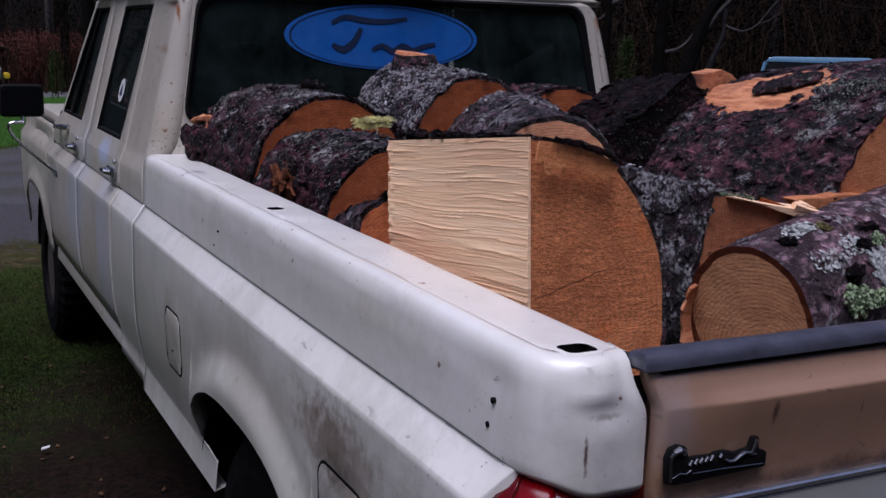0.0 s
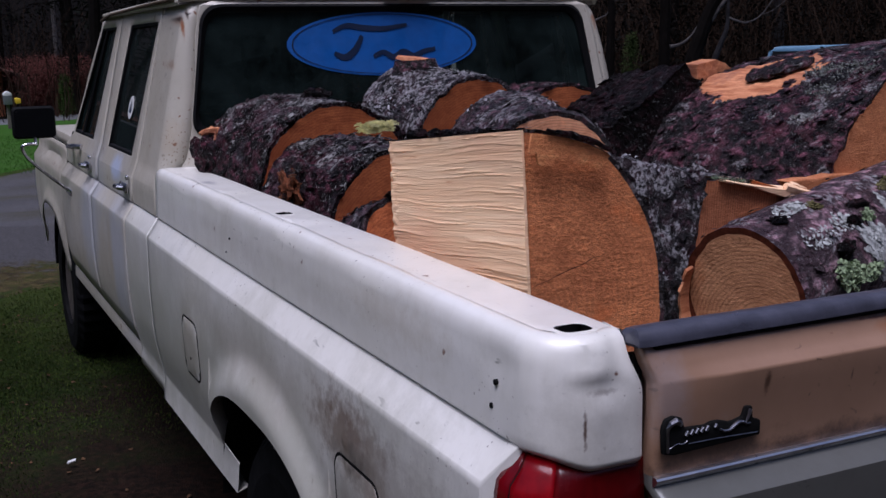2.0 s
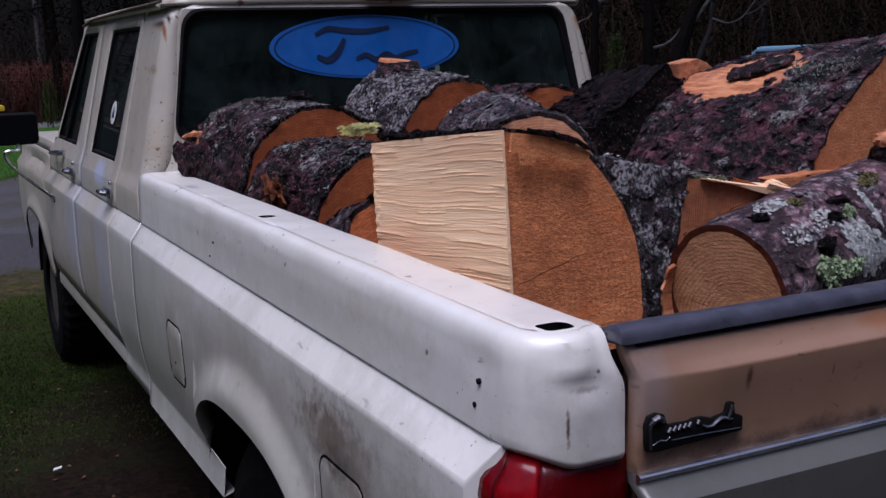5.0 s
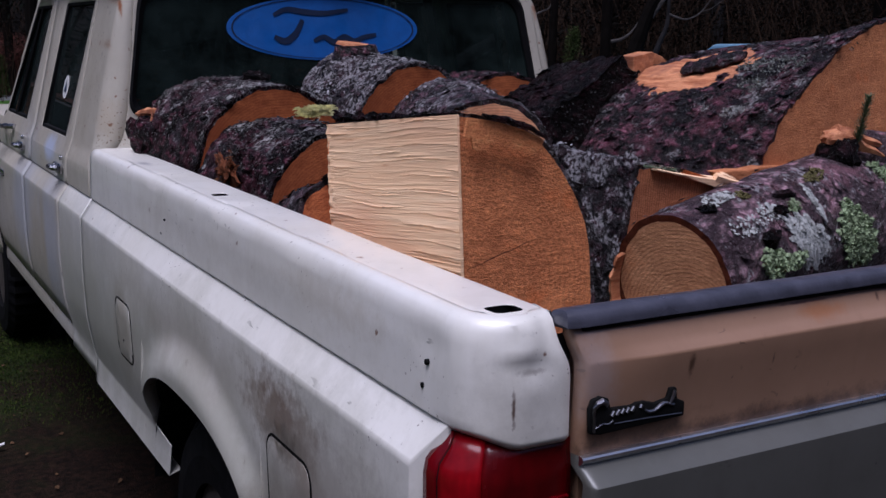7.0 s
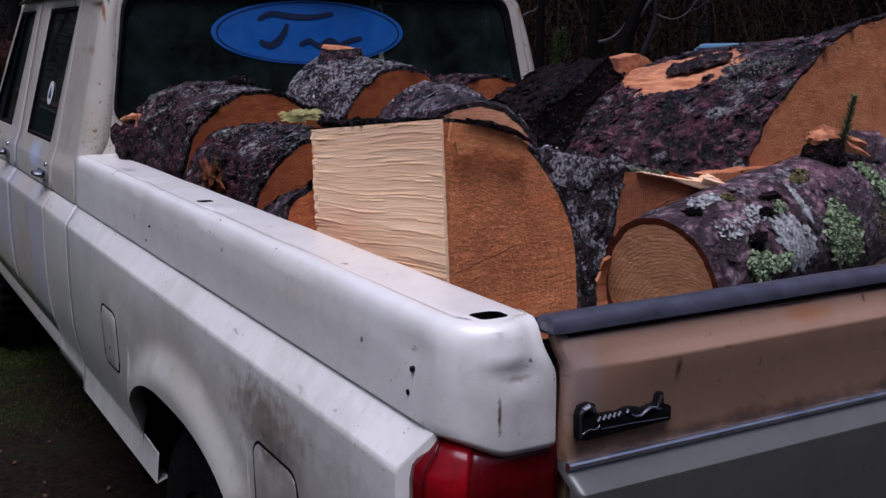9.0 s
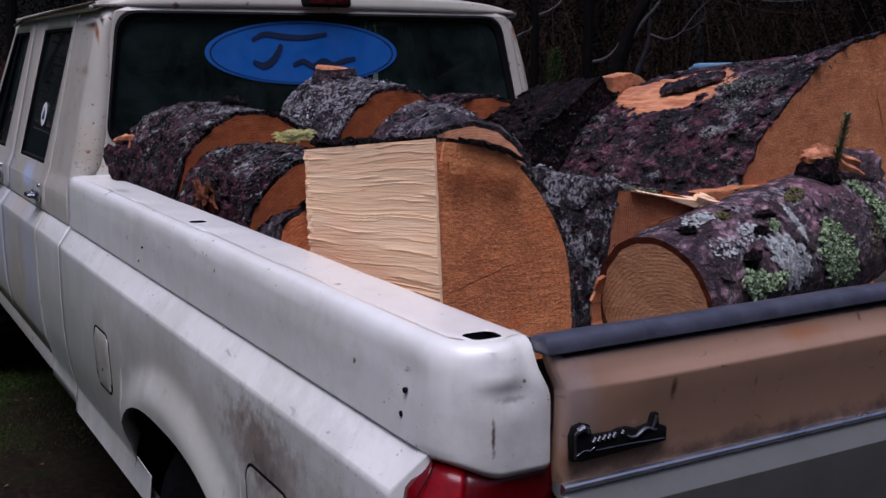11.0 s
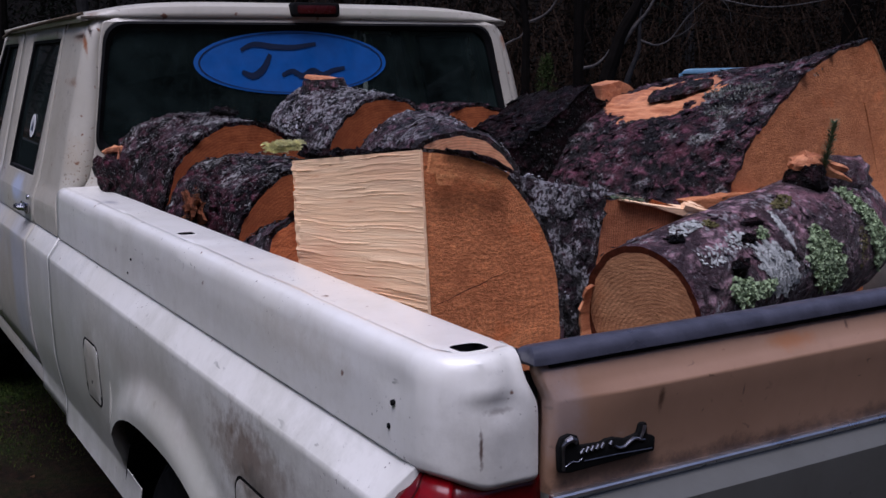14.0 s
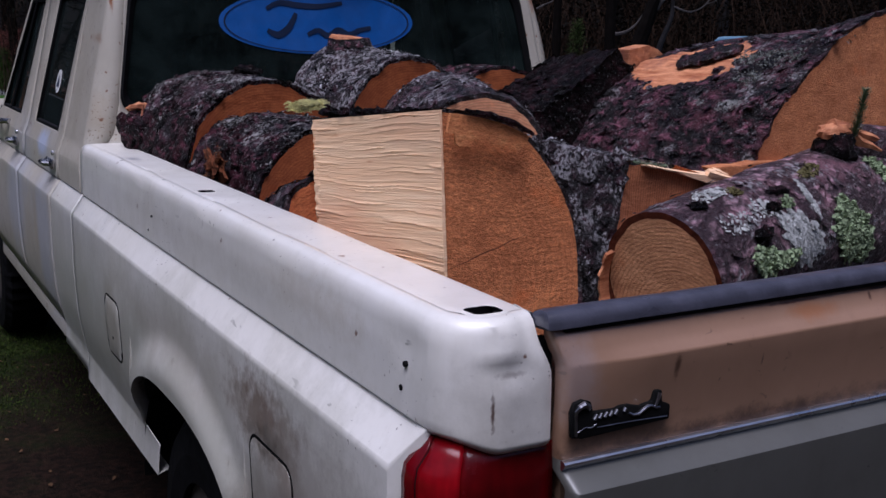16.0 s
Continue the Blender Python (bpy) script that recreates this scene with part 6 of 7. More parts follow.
def sprays(verts, faces, c, size, count, r, droop=0.5):
    """A bundle of small leaf blades round a point."""
    for _ in range(count):
        d = Vector((r.gauss(0, 1), r.gauss(0, 1), r.gauss(0, 0.6) - droop)).normalized()
        p = Vector(c) + d * size * r.uniform(0.1, 1.0)
        s = size * r.uniform(0.10, 0.28)
        u = d.cross(Vector((r.uniform(-1, 1), r.uniform(-1, 1), r.uniform(-1, 1)))).normalized()
        i = len(verts)
        verts += [tuple(p - u * s * 0.3), tuple(p + u * s * 0.3), tuple(p + d * s * 1.6)]
        faces.append((i, i + 1, i + 2))


def conifer(h, r0, low, spread, seed, mat=TRUNK):
    """A tall forest conifer with a bare lower trunk."""
    r = random.Random(seed)
    e = thing("conifer", "tall dark conifer of the wood, also added unseen round the lot", "tree", group="trees of the wood")
    n = 12
    pts = wander((0, 0, -0.2), (r.uniform(-0.3, 0.3), r.uniform(-0.3, 0.3), h), n, 0.12, seed)
    part("trunk", tube(pts, [r0 * (1.25 if k == 0 else 1 - 0.85 * k / n) for k in range(n + 1)], 9), mat, e)
    verts, faces = [], []
    bm = bmesh.new()
    for k in range(34):
        z = low + (h - low) * (k / 33) ** 0.9
        reach = spread * (1 - 0.85 * (z - low) / (h - low)) * r.uniform(0.6, 1.1)
        a = r.uniform(0, 6.28)
        p0 = Vector((0, 0, z))
        p1 = Vector((math.cos(a) * reach, math.sin(a) * reach, z - 0.25 * reach))
        tube([p0, p0.lerp(p1, 0.5) + Vector((0, 0, 0.06 * reach)), p1], [0.035, 0.022, 0.008], 4, bm)
        for q in (0.35, 0.6, 0.8, 1.0):
            sprays(verts, faces, p0.lerp(p1, q), 0.55, 16, r)
    part("limbs", bm, mat, e)
    me = bpy.data.meshes.new("crown")
    me.from_pydata(verts, [], faces)
    me.materials.append(NEEDLE)
    c = new("crown", me)
    c.parent = e
    c["kind"] = "stuff"
    return e


kinds = [conifer(17, 0.20, 4.2, 3.0, 1), conifer(20, 0.26, 5.0, 3.4, 2), conifer(15, 0.14, 3.6, 2.6, 3), conifer(18, 0.17, 4.6, 2.8, 4, TRUNK_GREY)]
spots = []
r = random.Random(11)
# the last three rings are unseen trees, added to block low sky light
for ring, (d0, d1, cnt, a0, a1) in enumerate(((25, 30, 13, 10, 78), (30, 38, 18, 8, 80), (38, 50, 24, 5, 82), (46, 54, 9, -14, 12), (54, 66, 12, -18, 14), (26, 44, 16, 150, 300), (24, 36, 10, 84, 140), (34, 52, 18, -75, -18))):
    for k in range(cnt):
        a = radians(a0 + (a1 - a0) * (k + r.uniform(0.15, 0.85)) / cnt)
        d = r.uniform(d0, d1)
        spots.append((-1.7 + math.sin(a) * d, -1.2 + math.cos(a) * d, ring))
used = set()
for k, (x, y, ring) in enumerate(spots):
    i = r.randrange(4)
    m = pose(x, y, ground_z(x, y), r.uniform(-2, 2), r.uniform(-2, 2), r.uniform(0, 360))
    if i not in used:
        used.add(i)
        kinds[i].matrix_basis = m
    else:
        copy_thing(kinds[i], m)

POLE = mat_plain("pale_trunk_bark", (0.115, 0.108, 0.105), 0.9, 0.0, 0.4, 7.0, 0.02)
# two slender trunks beyond the road
for (x, y, r0, h), m in (((4.70, 52.0, 0.13, 15.0), POLE), ((2.85, 54.0, 0.27, 17.0), TRUNK_GREY)):
    e = thing("bare_tree", "tall slender grey trunk beyond the road", "tree", (x, y, ground_z(x, y)))
    part("trunk", tube(wander((0, 0, -0.3), (-0.15, 0.0, h), 12, 0.06, int(x * 10)), [r0 * (1 - 0.05 * k) for k in range(13)], 9), m, e)
    for k in range(9):
        z = h * (0.45 + 0.05 * k)
        a = 2.4 * k
        part("limb", tube(wander((0, 0, z), (math.cos(a) * 1.6, math.sin(a) * 1.6, z + 0.7), 5, 0.08, k), [0.04 - 0.006 * q for q in range(6)], 5), TRUNK, e)

# the straight dark trunk and the crooked, lichened tree at the wood's edge
e = thing("straight_tree", "straight dark trunk at the wood's edge", "tree", (10.36, 14.76, 0.0))
part("trunk", tube(wander((0, 0, -0.2), (0.05, 0.0, 11), 10, 0.04, 3), [0.105 - 0.006 * k for k in range(11)], 10), TRUNK, e)
verts, faces = [], []
for k in range(60):
    sprays(verts, faces, (r.uniform(-1.6, 1.6), r.uniform(-1.6, 1.6), r.uniform(5.5, 11)), 0.6, 22, r)
me = bpy.data.meshes.new("crown")
me.from_pydata(verts, [], faces)
me.materials.append(NEEDLE)
c = new("crown", me)
c.parent, c["kind"] = e, "stuff"

e = thing("crooked_tree", "bare crooked tree with pale lichened limbs", "tree")
part("trunk", tube(curve(((10.55, 14.62, -0.1), (10.70, 14.50, 0.9), (10.76, 14.46, 1.39), (10.87, 14.38, 1.82), (11.0, 14.27, 2.3), (11.25, 14.1, 2.9), (11.5, 13.95, 4.2), (11.4, 13.9, 6.0)), 5), [0.17 - 0.0032 * k for k in range(36)], 9), TRUNK, e)
for ctrl, r0, m in (
    (((10.80, 14.40, 1.55), (10.90, 14.33, 1.87), (11.02, 14.24, 2.12), (11.14, 14.13, 2.35), (11.32, 14.0, 2.62), (11.6, 13.8, 3.3)), 0.055, LIMB),
    (((10.44, 14.72, 1.60), (10.56, 14.62, 1.63), (10.66, 14.54, 1.70), (10.74, 14.48, 1.80), (10.80, 14.43, 1.93)), 0.036, LIMB),
    (((11.0, 14.26, 1.2), (11.09, 14.19, 1.55), (11.19, 14.11, 1.91), (11.20, 14.10, 2.3), (11.22, 14.09, 3.0)), 0.06, TRUNK_GREY),
    (((11.20, 14.09, 2.08), (11.30, 14.01, 2.03), (11.44, 13.90, 1.99), (11.61, 13.75, 2.10), (11.80, 13.57, 2.45), (12.0, 13.4, 2.7)), 0.020, LIMB),
    (((11.62, 13.74, 2.12), (11.75, 13.62, 2.18), (11.95, 13.45, 2.38)), 0.008, LIMB),
    (((11.3, 14.0, 3.0), (12.2, 13.2, 2.75), (12.8, 12.6, 2.60), (13.5, 11.9, 2.72), (14.2, 11.2, 3.0)), 0.014, LIMB),
    (((11.6, 13.7, 2.9), (12.4, 13.0, 2.52), (13.0, 12.4, 2.40), (13.6, 11.8, 2.46)), 0.011, TWIG),
    (((12.1, 13.3, 2.9), (12.3, 13.1, 2.62), (12.35, 13.05, 2.35)), 0.010, LIMB),
):
    pts = curve(ctrl, 5)
    part("limb", tube(pts, [r0 * (1 - 0.7 * k / (len(pts) - 1)) for k in range(len(pts))], 7), m, e)

e = thing("leaning_tree", "dark forked tree with a pale side branch", "tree")
part("trunk", tube(curve(((9.60, 15.31, -0.1), (9.61, 15.31, 1.65), (9.61, 15.31, 2.43), (9.45, 15.42, 3.4), (9.2, 15.6, 6.0)), 5), [0.085 - 0.002 * k for k in range(21)], 8), TRUNK, e)
for ctrl, r0 in ((((9.30, 15.50, 2.03), (9.42, 15.44, 2.10), (9.55, 15.35, 2.18), (9.61, 15.31, 2.36)), 0.022), (((9.62, 15.31, 2.40), (9.80, 15.18, 2.48), (9.95, 15.05, 2.62), (10.1, 14.95, 2.9)), 0.030), (((9.61, 15.31, 2.45), (9.40, 15.46, 2.75), (9.1, 15.7, 3.3)), 0.035)):
    pts = curve(ctrl, 4)
    part("limb", tube(pts, [r0 * (1 - 0.6 * k / (len(pts) - 1)) for k in range(len(pts))], 6), LIMB if r0 < 0.033 else TRUNK, e)


def shrub(name, label, at, h, w, mat, count, seed, size=0.12, category="shrub"):
    """A dense upright evergreen."""
    rr = random.Random(seed)
    e = thing(name, label, category, at)
    part("stem", tube([(0, 0, -0.05), (0.01, 0, h * 0.8)], [0.03, 0.01], 6), TRUNK, e)
    verts, faces = [], []
    for _ in range(count):
        z = h * rr.uniform(0.02, 1.0)
        q = w * (1 - (z / h) ** 2.2) * math.sqrt(rr.random()) * (0.85 + 0.3 * noise.noise(Vector((z * 4, seed, 0))))
        a = rr.uniform(0, 6.28)
        sprays(verts, faces, (math.cos(a) * q, math.sin(a) * q, z), size, 9, rr, -0.7)
    me = bpy.data.meshes.new("crown")
    me.from_pydata(verts, [], faces)
    me.materials.append(mat)
    c = new("crown", me)
    c.parent, c["kind"] = e, "stuff"
    return e


shrub("young_cedar", "small green cedar at the wood's edge", (9.91, 15.10, 0.0), 1.78, 0.30, CEDAR, 420, 4)
shrub("clipped_cypress", "narrow dark green clipped cypress by the road", (3.82, 43.2, ground_z(3.82, 43.2)), 1.5, 0.30, CYPRESS, 420, 6, 0.2)


def thicket(name, label, count, place, hmax, mats, seed, leaf=0, size=0.35):
    """Bare stems and brush that nobody could count."""
    rr = random.Random(seed)
    verts, faces, mi = [], [], []
    for _ in range(count):
        x, y = place(rr)
        z = ground_z(x, y)
        h = hmax * rr.uniform(0.35, 1.0)
        a, lean = rr.uniform(0, 6.28), rr.uniform(0.0, 0.5)
        p = Vector((x, y, z))
        w = rr.uniform(0.006, 0.02)
        k = rr.randrange(len(mats)) if not leaf else 0
        q = p
        for s in range(4):
            d = Vector((math.cos(a) * lean, math.sin(a) * lean, 1 - 0.12 * s)).normalized() * h / 4
            n = q + d
            i = len(verts)
            u = Vector((0.75, -0.66, 0)) * w * (1 - 0.2 * s)
            verts += [tuple(q - u), tuple(q + u), tuple(n + u * 0.8), tuple(n - u * 0.8)]
            faces.append((i, i + 1, i + 2, i + 3))
            mi.append(k)
            a += rr.uniform(-0.7, 0.7)
            lean += rr.uniform(-0.05, 0.25)
            if leaf and s > 0:
                f0 = len(faces)
                sprays(verts, faces, tuple(n), size, leaf, rr, 0.1)
                mi += [len(mats) - 1] * (len(faces) - f0)
            q = n
    me = bpy.data.meshes.new(name)
    me.from_pydata(verts, [], faces)
    for m in mats:
        me.materials.append(m)
    me.polygons.foreach_set("material_index", mi)
    return tagged(new(name, me), label, "undergrowth", kind="stuff")


def polar(d0, d1, a0, a1):
    def f(rr):
        a, d = radians(rr.uniform(a0, a1)), rr.uniform(d0, d1)
        return -1.7 + math.sin(a) * d, -1.2 + math.cos(a) * d
    return f


thicket("undergrowth", "dark leafless undergrowth below the trees", 5200, polar(24, 40, 18, 78), 4.5, [TWIG, TRUNK, BRUSH], 21, 7)
thicket("far_undergrowth", "dark brush on the slope", 4200, polar(40, 62, -16, 80), 6.0, [TWIG, BRUSH], 22, 8)
# added out of view, to keep low sky off the door glass
thicket("side_undergrowth", "unseen brush added to block low sky beside the lot", 3200, polar(30, 56, -82, -14), 8.0, [TWIG, BRUSH], 25, 7, 0.6)
thicket("red_brush", "red-brown leafless brush behind the road", 11000, lambda rr: (rr.uniform(2.7, 9.0), rr.uniform(46.0, 51.0)), 2.5, [TWIG_RED, TWIG_RED], 23, 9, 0.22)


# ---- across the road: house, vehicles, mailbox ----
SIDING = mat_plain("brown_siding", (0.42, 0.160, 0.080), 0.8, 0.0, 0.25, 6.0)
SHINGLE = mat_plain("brown_shingles", (0.075, 0.040, 0.032), 0.9, 0.0, 0.35, 10.0)
gz = ground_z(-2, 47)
house = thing("house", "low brown house with a dark carport opening", "house", (0, 0, 0))
RIDGE, EAVE = (-2.6, gz + 3.50), (2.5, gz + 1.74)
for i in range(14):
    z0 = gz - 0.2 + 0.22 * i
    reach = min(1.9, EAVE[0] - (z0 + 0.235 - EAVE[1] + 0.17) / 0.396)
    if z0 < gz + 1.2:
        part("siding_board", box(1.22, 1.9, 46.98 - 0.015, 47.02, z0, z0 + 0.235, 0.004), SIDING, house)
        part("siding_board", box(-9, -2.2, 46.98 - 0.015, 47.02, z0, z0 + 0.235, 0.004), SIDING, house)
    elif reach > -2.0:
        part("siding_board", box(-9, reach, 46.98 - 0.015, 47.02, z0, z0 + 0.235, 0.004), SIDING, house)
part("back_wall", box(-9, 1.9, 52, 52.1, gz - 0.2, gz + 1.5), DARK, house)
part("side_wall", box(1.8, 1.9, 47.02, 52, gz - 0.2, gz + 1.5), SIDING, house)
section = [(-9.4, RIDGE[1]), RIDGE, EAVE, (EAVE[0], EAVE[1] - 0.15), (RIDGE[0], RIDGE[1] - 0.17), (-9.4, RIDGE[1] - 0.17)]
bm = loft([[(x, y, z) for x, z in section] for y in (46.2, 52.8)])
bmesh.ops.recalc_face_normals(bm, faces=bm.faces)
part("roof", bm, SHINGLE, house, "low-pitched brown roof", smooth=False)
part("fascia", tube([(EAVE[0], 46.17, EAVE[1] - 0.08), (RIDGE[0], 46.17, RIDGE[1] - 0.09)], 0.08, 6), SHINGLE, house)
part("gable_wall", prism([(-9, gz + 1.4), (1.85, gz + 1.4), (-2.6, gz + 3.3), (-9, gz + 3.3)], "y", 46.99, 47.02), SIDING, house, smooth=False)


def small_car(name, label, at, turn, body, l=4.4, w=1.75, h=1.75, hood=0.62, white=None):
    """A parked van or pickup seen far off."""
    e = thing(name, label, "vehicle", at)
    e.rotation_euler = (0, 0, radians(turn))
    side = [(-l / 2, 0.38), (-l / 2, 0.95), (-l / 2 + 0.08, 1.0), (l / 2 - 0.1, 1.0 * hood + 0.36), (l / 2, 0.85), (l / 2, 0.38)]
    part("body", prism([(x, z) for x, z in side], "y", -w / 2, w / 2, 0.04), body, e)
    roofb = [(-0.9, h - 0.10), (-0.8, h - 0.02), (0.75, h), (0.95, h - 0.10)]
    part("roof", prism(roofb, "y", -w / 2 + 0.16, w / 2 - 0.16, 0.02), white or body, e)
    bm = prism([(-1.02, 0.98), (-0.88, h - 0.11), (0.92, h - 0.11), (1.35, 0.98)], "y", -w / 2 + 0.13, w / 2 - 0.13)
    part("windows", bm, mat_plain("dark_car_glass", (0.01, 0.012, 0.014), 0.3), e, smooth=False)
    for sy in (-1, 1):
        for x0, x1 in ((-1.02, -0.88), (0.12, 0.14), (1.35, 0.92)):
            part("pillar", tube([(x0, sy * (w / 2 - 0.12), 0.98), (x1, sy * (w / 2 - 0.14), h - 0.10)], 0.035, 6), white or body, e)
    for x in (-l / 2 + 0.75, l / 2 - 0.8):
        for sy in (-1, 1):
            ring = lambda d, q: [(x + q * math.cos(2 * math.pi * k / 20), sy * (w / 2 - d), 0.34 + q * math.sin(2 * math.pi * k / 20)) for k in range(20)]
            bm = loft([ring(0.2, 0.30), ring(0.2, 0.34), ring(0.0, 0.34), ring(-0.01, 0.22)])
            part("wheel", bm, RUBBER, e)
    for sy in (-1, 1):
        part("rear_lamp", box(-l / 2 - 0.01, -l / 2 + 0.03, sy * (w / 2 - 0.2) - 0.08, sy * (w / 2 - 0.2) + 0.08, 0.70, 0.86, 0.01), REDLENS, e)
    return e


CARBLUE = mat_plain("faded_blue_paint", (0.13, 0.26, 0.38), 0.3, 0.0, 0.1)
CARWHITE = mat_plain("white_car_paint", (0.62, 0.66, 0.70), 0.3, 0.0, 0.1)
van = small_car("blue_pickup", "faded blue and white pickup parked by the wood", (12.47, 13.05, -0.07), -45, CARBLUE, h=1.66)
part("roof_trim", tube([(-0.9, 0.76, 1.60), (0.9, 0.76, 1.60)], 0.02, 6), CARWHITE, van)
part("antenna", tube([(0.95, 0.72, 1.0), (1.05, 0.74, 1.95)], 0.004, 5), DARK, van)
dk = small_car("dark_pickup", "dark pickup parked before the house", (0.2, 45.0, ground_z(0.2, 45.0) + 0.02), 90, mat_plain("dark_car_paint", (0.010, 0.012, 0.020), 0.75, 0.0, 0.2), 4.6, 1.85, 1.38)
part("bumper", box(-2.4, -2.3, -0.9, 0.9, 0.42, 0.58, 0.02), CHROME, dk)

mx, my = 1.12, 35.2
mz = ground_z(mx, my)
mail = thing("mailbox", "grey mailbox with white top on a wooden post", "mailbox", (mx, my, mz))
part("post", box(-0.05, 0.05, -0.05, 0.05, -0.1, 0.75, 0.008), mat_plain("weathered_post", (0.16, 0.14, 0.12), 0.85, 0.0, 0.3, 20.0), mail)
prof = [(-0.12, 0.75), (0.12, 0.75), (0.12, 0.98)] + [(0.12 * math.cos(radians(a)), 0.98 + 0.12 * math.sin(radians(a))) for a in range(15, 180, 15)] + [(-0.12, 0.98)]
part("box", prism(prof, "y", -0.24, 0.24, 0.006), mat_plain("galvanised_grey", (0.22, 0.23, 0.25), 0.4, 0.6, 0.2), mail)
cap = [(0.125 * math.cos(radians(a)), 1.02 + 0.125 * math.sin(radians(a))) for a in range(0, 181, 15)]
part("cap", prism(cap, "y", -0.245, 0.245, 0.004), WHITEVINYL, mail)
tubeo = thing("newspaper_box", "yellow plastic newspaper box beside a mailbox", "newspaper box", (mx + 0.28, my - 0.02, mz))
part("shell", prism([(a, 0.85 + b) for a, b in rounded(0.17, 0.17, 0.05)], "y", -0.2, 0.2, 0.01), mat_plain("yellow_plastic", (0.62, 0.42, 0.02), 0.4, 0.0, 0.1), tubeo)
part("stake", box(-0.025, 0.025, 0.0, 0.05, -0.1, 0.78, 0.004), DARK, tubeo)


# ---- small things on and in the load ----
def into(e, bm):
    """From the world's space into a thing's own."""
    bm.transform(e.matrix_basis.inverted())
    return bm


def lump(c, radii, seed, n=14, amp=0.25, turn=0.0, bm=None):
    """A knobbly rounded piece."""
    rings = []
    m = Matrix.Rotation(radians(turn), 3, "Z")
    for j in range(n // 2 + 1):
        a = math.pi * j / (n // 2)
        ring = []
        for k in range(n):
            b = 2 * math.pi * k / n
            d = Vector((math.sin(a) * math.cos(b), math.sin(a) * math.sin(b), math.cos(a)))
            f = 1 + amp * noise.fractal(d * 2.2 + Vector((seed, 0, 0)), 1.0, 2.0, 3)
            v = m @ Vector((d.x * radii[0] * f, d.y * radii[1] * f, d.z * radii[2] * f))
            ring.append(Vector(c) + v)
        rings.append(ring)
    bm = loft(rings, cap=False, bm=bm)
    bmesh.ops.remove_doubles(bm, verts=bm.verts, dist=1e-6)
    bmesh.ops.recalc_face_normals(bm, faces=bm.faces)
    return bm


def shard(a, b, w, seed, bm=None, n=5):
    """A torn splinter of wood from a to b."""
    a, b = Vector(a), Vector(b)
    rr = random.Random(seed)
    pts = [a.lerp(b, k / n) + Vector((rr.uniform(-1, 1), rr.uniform(-1, 1), rr.uniform(-1, 1))) * w * 0.18 for k in range(n + 1)]
    return tube(pts, [w * (1 - 0.85 * (k / n) ** 1.3) for k in range(n + 1)], 5, bm)


# torn hinge of wood left along the top of the half log's sawn face
top = []
for k in range(12):
    x = 0.004 + 0.152 * k / 11
    top.append((-0.766 + x, 1.262 + half_rim(x) - 0.008))
low = [(-0.768, 1.534), (-0.754, 1.531), (-0.751, 1.514), (-0.744, 1.510), (-0.738, 1.513), (-0.724, 1.508), (-0.719, 1.521), (-0.693, 1.518), (-0.676, 1.512), (-0.648, 1.503), (-0.630, 1.498), (-0.616, 1.510)][::-1]
part("torn_hinge", into(log_half, prism(top + low, "y", 0.3675, 0.374, 0.0)), END_HINGE, log_half, "ledge of torn wood above the saw cut", smooth=False)
xs = [0.028 + 0.132 * k / 17 for k in range(18)]
bm = tube([(-0.766 + x, 0.362 + 0.004 * noise.noise(Vector((x * 40, 0, 3))), 1.262 + half_rim(x) - 0.001 + 0.004 * noise.noise(Vector((x * 60, 2, 0)))) for x in xs], [0.0028 + 0.0030 * math.sin(math.pi * (k + 1) / 19) for k in range(18)], 7)
part("bark_lip", into(log_half, bm), BARK_DARK, log_half)
bm = bmesh.new()
rr = random.Random(3)
for k in range(26):
    y = 0.435 + 0.53 * k / 26 + rr.uniform(-0.01, 0.01)
    lump((-0.752 + rr.uniform(0, 0.012), y, 1.566 - 0.07 * (y - 0.37)), (0.012, rr.uniform(0.010, 0.026), rr.uniform(0.003, 0.010)), k, 10, 0.8, bm=bm)
o = part("bark_fringe", into(log_half, bm), BARK_DARK, log_half)
o["kind"] = "stuff"

# quarter log: pale torn edge
bm = bmesh.new()
shard((-0.10, 0.490, 1.416), (-0.025, 0.486, 1.398), 0.009, 1, bm)
shard((-0.085, 0.496, 1.420), (-0.045, 0.49, 1.408), 0.007, 2, bm)
rr = random.Random(8)
strip = []
for k in range(5, 25):
    u = k / 24
    x, z = -0.318 + 0.272 * u, 1.4535 - 0.051 * u - 0.004 * math.sin(math.pi * u)
    h = 0.0022 + 0.013 * smooth01((u - 0.45) / 0.4) + 0.003 * noise.noise(Vector((u * 19, 0, 2)))
    y = 0.489 - 0.003 * rr.random()
    strip.append([(x, y, z - h), (x, y - 0.001, z), (x, 0.512 + 0.02 * u, z + 0.006), (x, 0.512 + 0.02 * u, z - h)])
loft(strip, bm=bm)
part("torn_edge", into(log_quarter, bm), SPLIT, log_quarter, "pale ribbon of torn wood along the top")

# stub of a branch on the log under the window
bm = tube([(-0.090, 2.305, 1.565), (-0.090, 2.30, 1.615), (-0.092, 2.30, 1.642), (-0.093, 2.30, 1.662)], [0.115, 0.088, 0.076, 0.070], 22)
stub = part("branch_stub", into(log_stub, bm), BARK, log_stub, "sawn-off branch stub")
bm = tube([(-0.093, 2.30, 1.658), (-0.092, 2.299, 1.669)], [0.068, 0.062], 22)
part("stub_face", into(log_stub, bm), SPLIT_RED, stub, "orange sawn stub face")
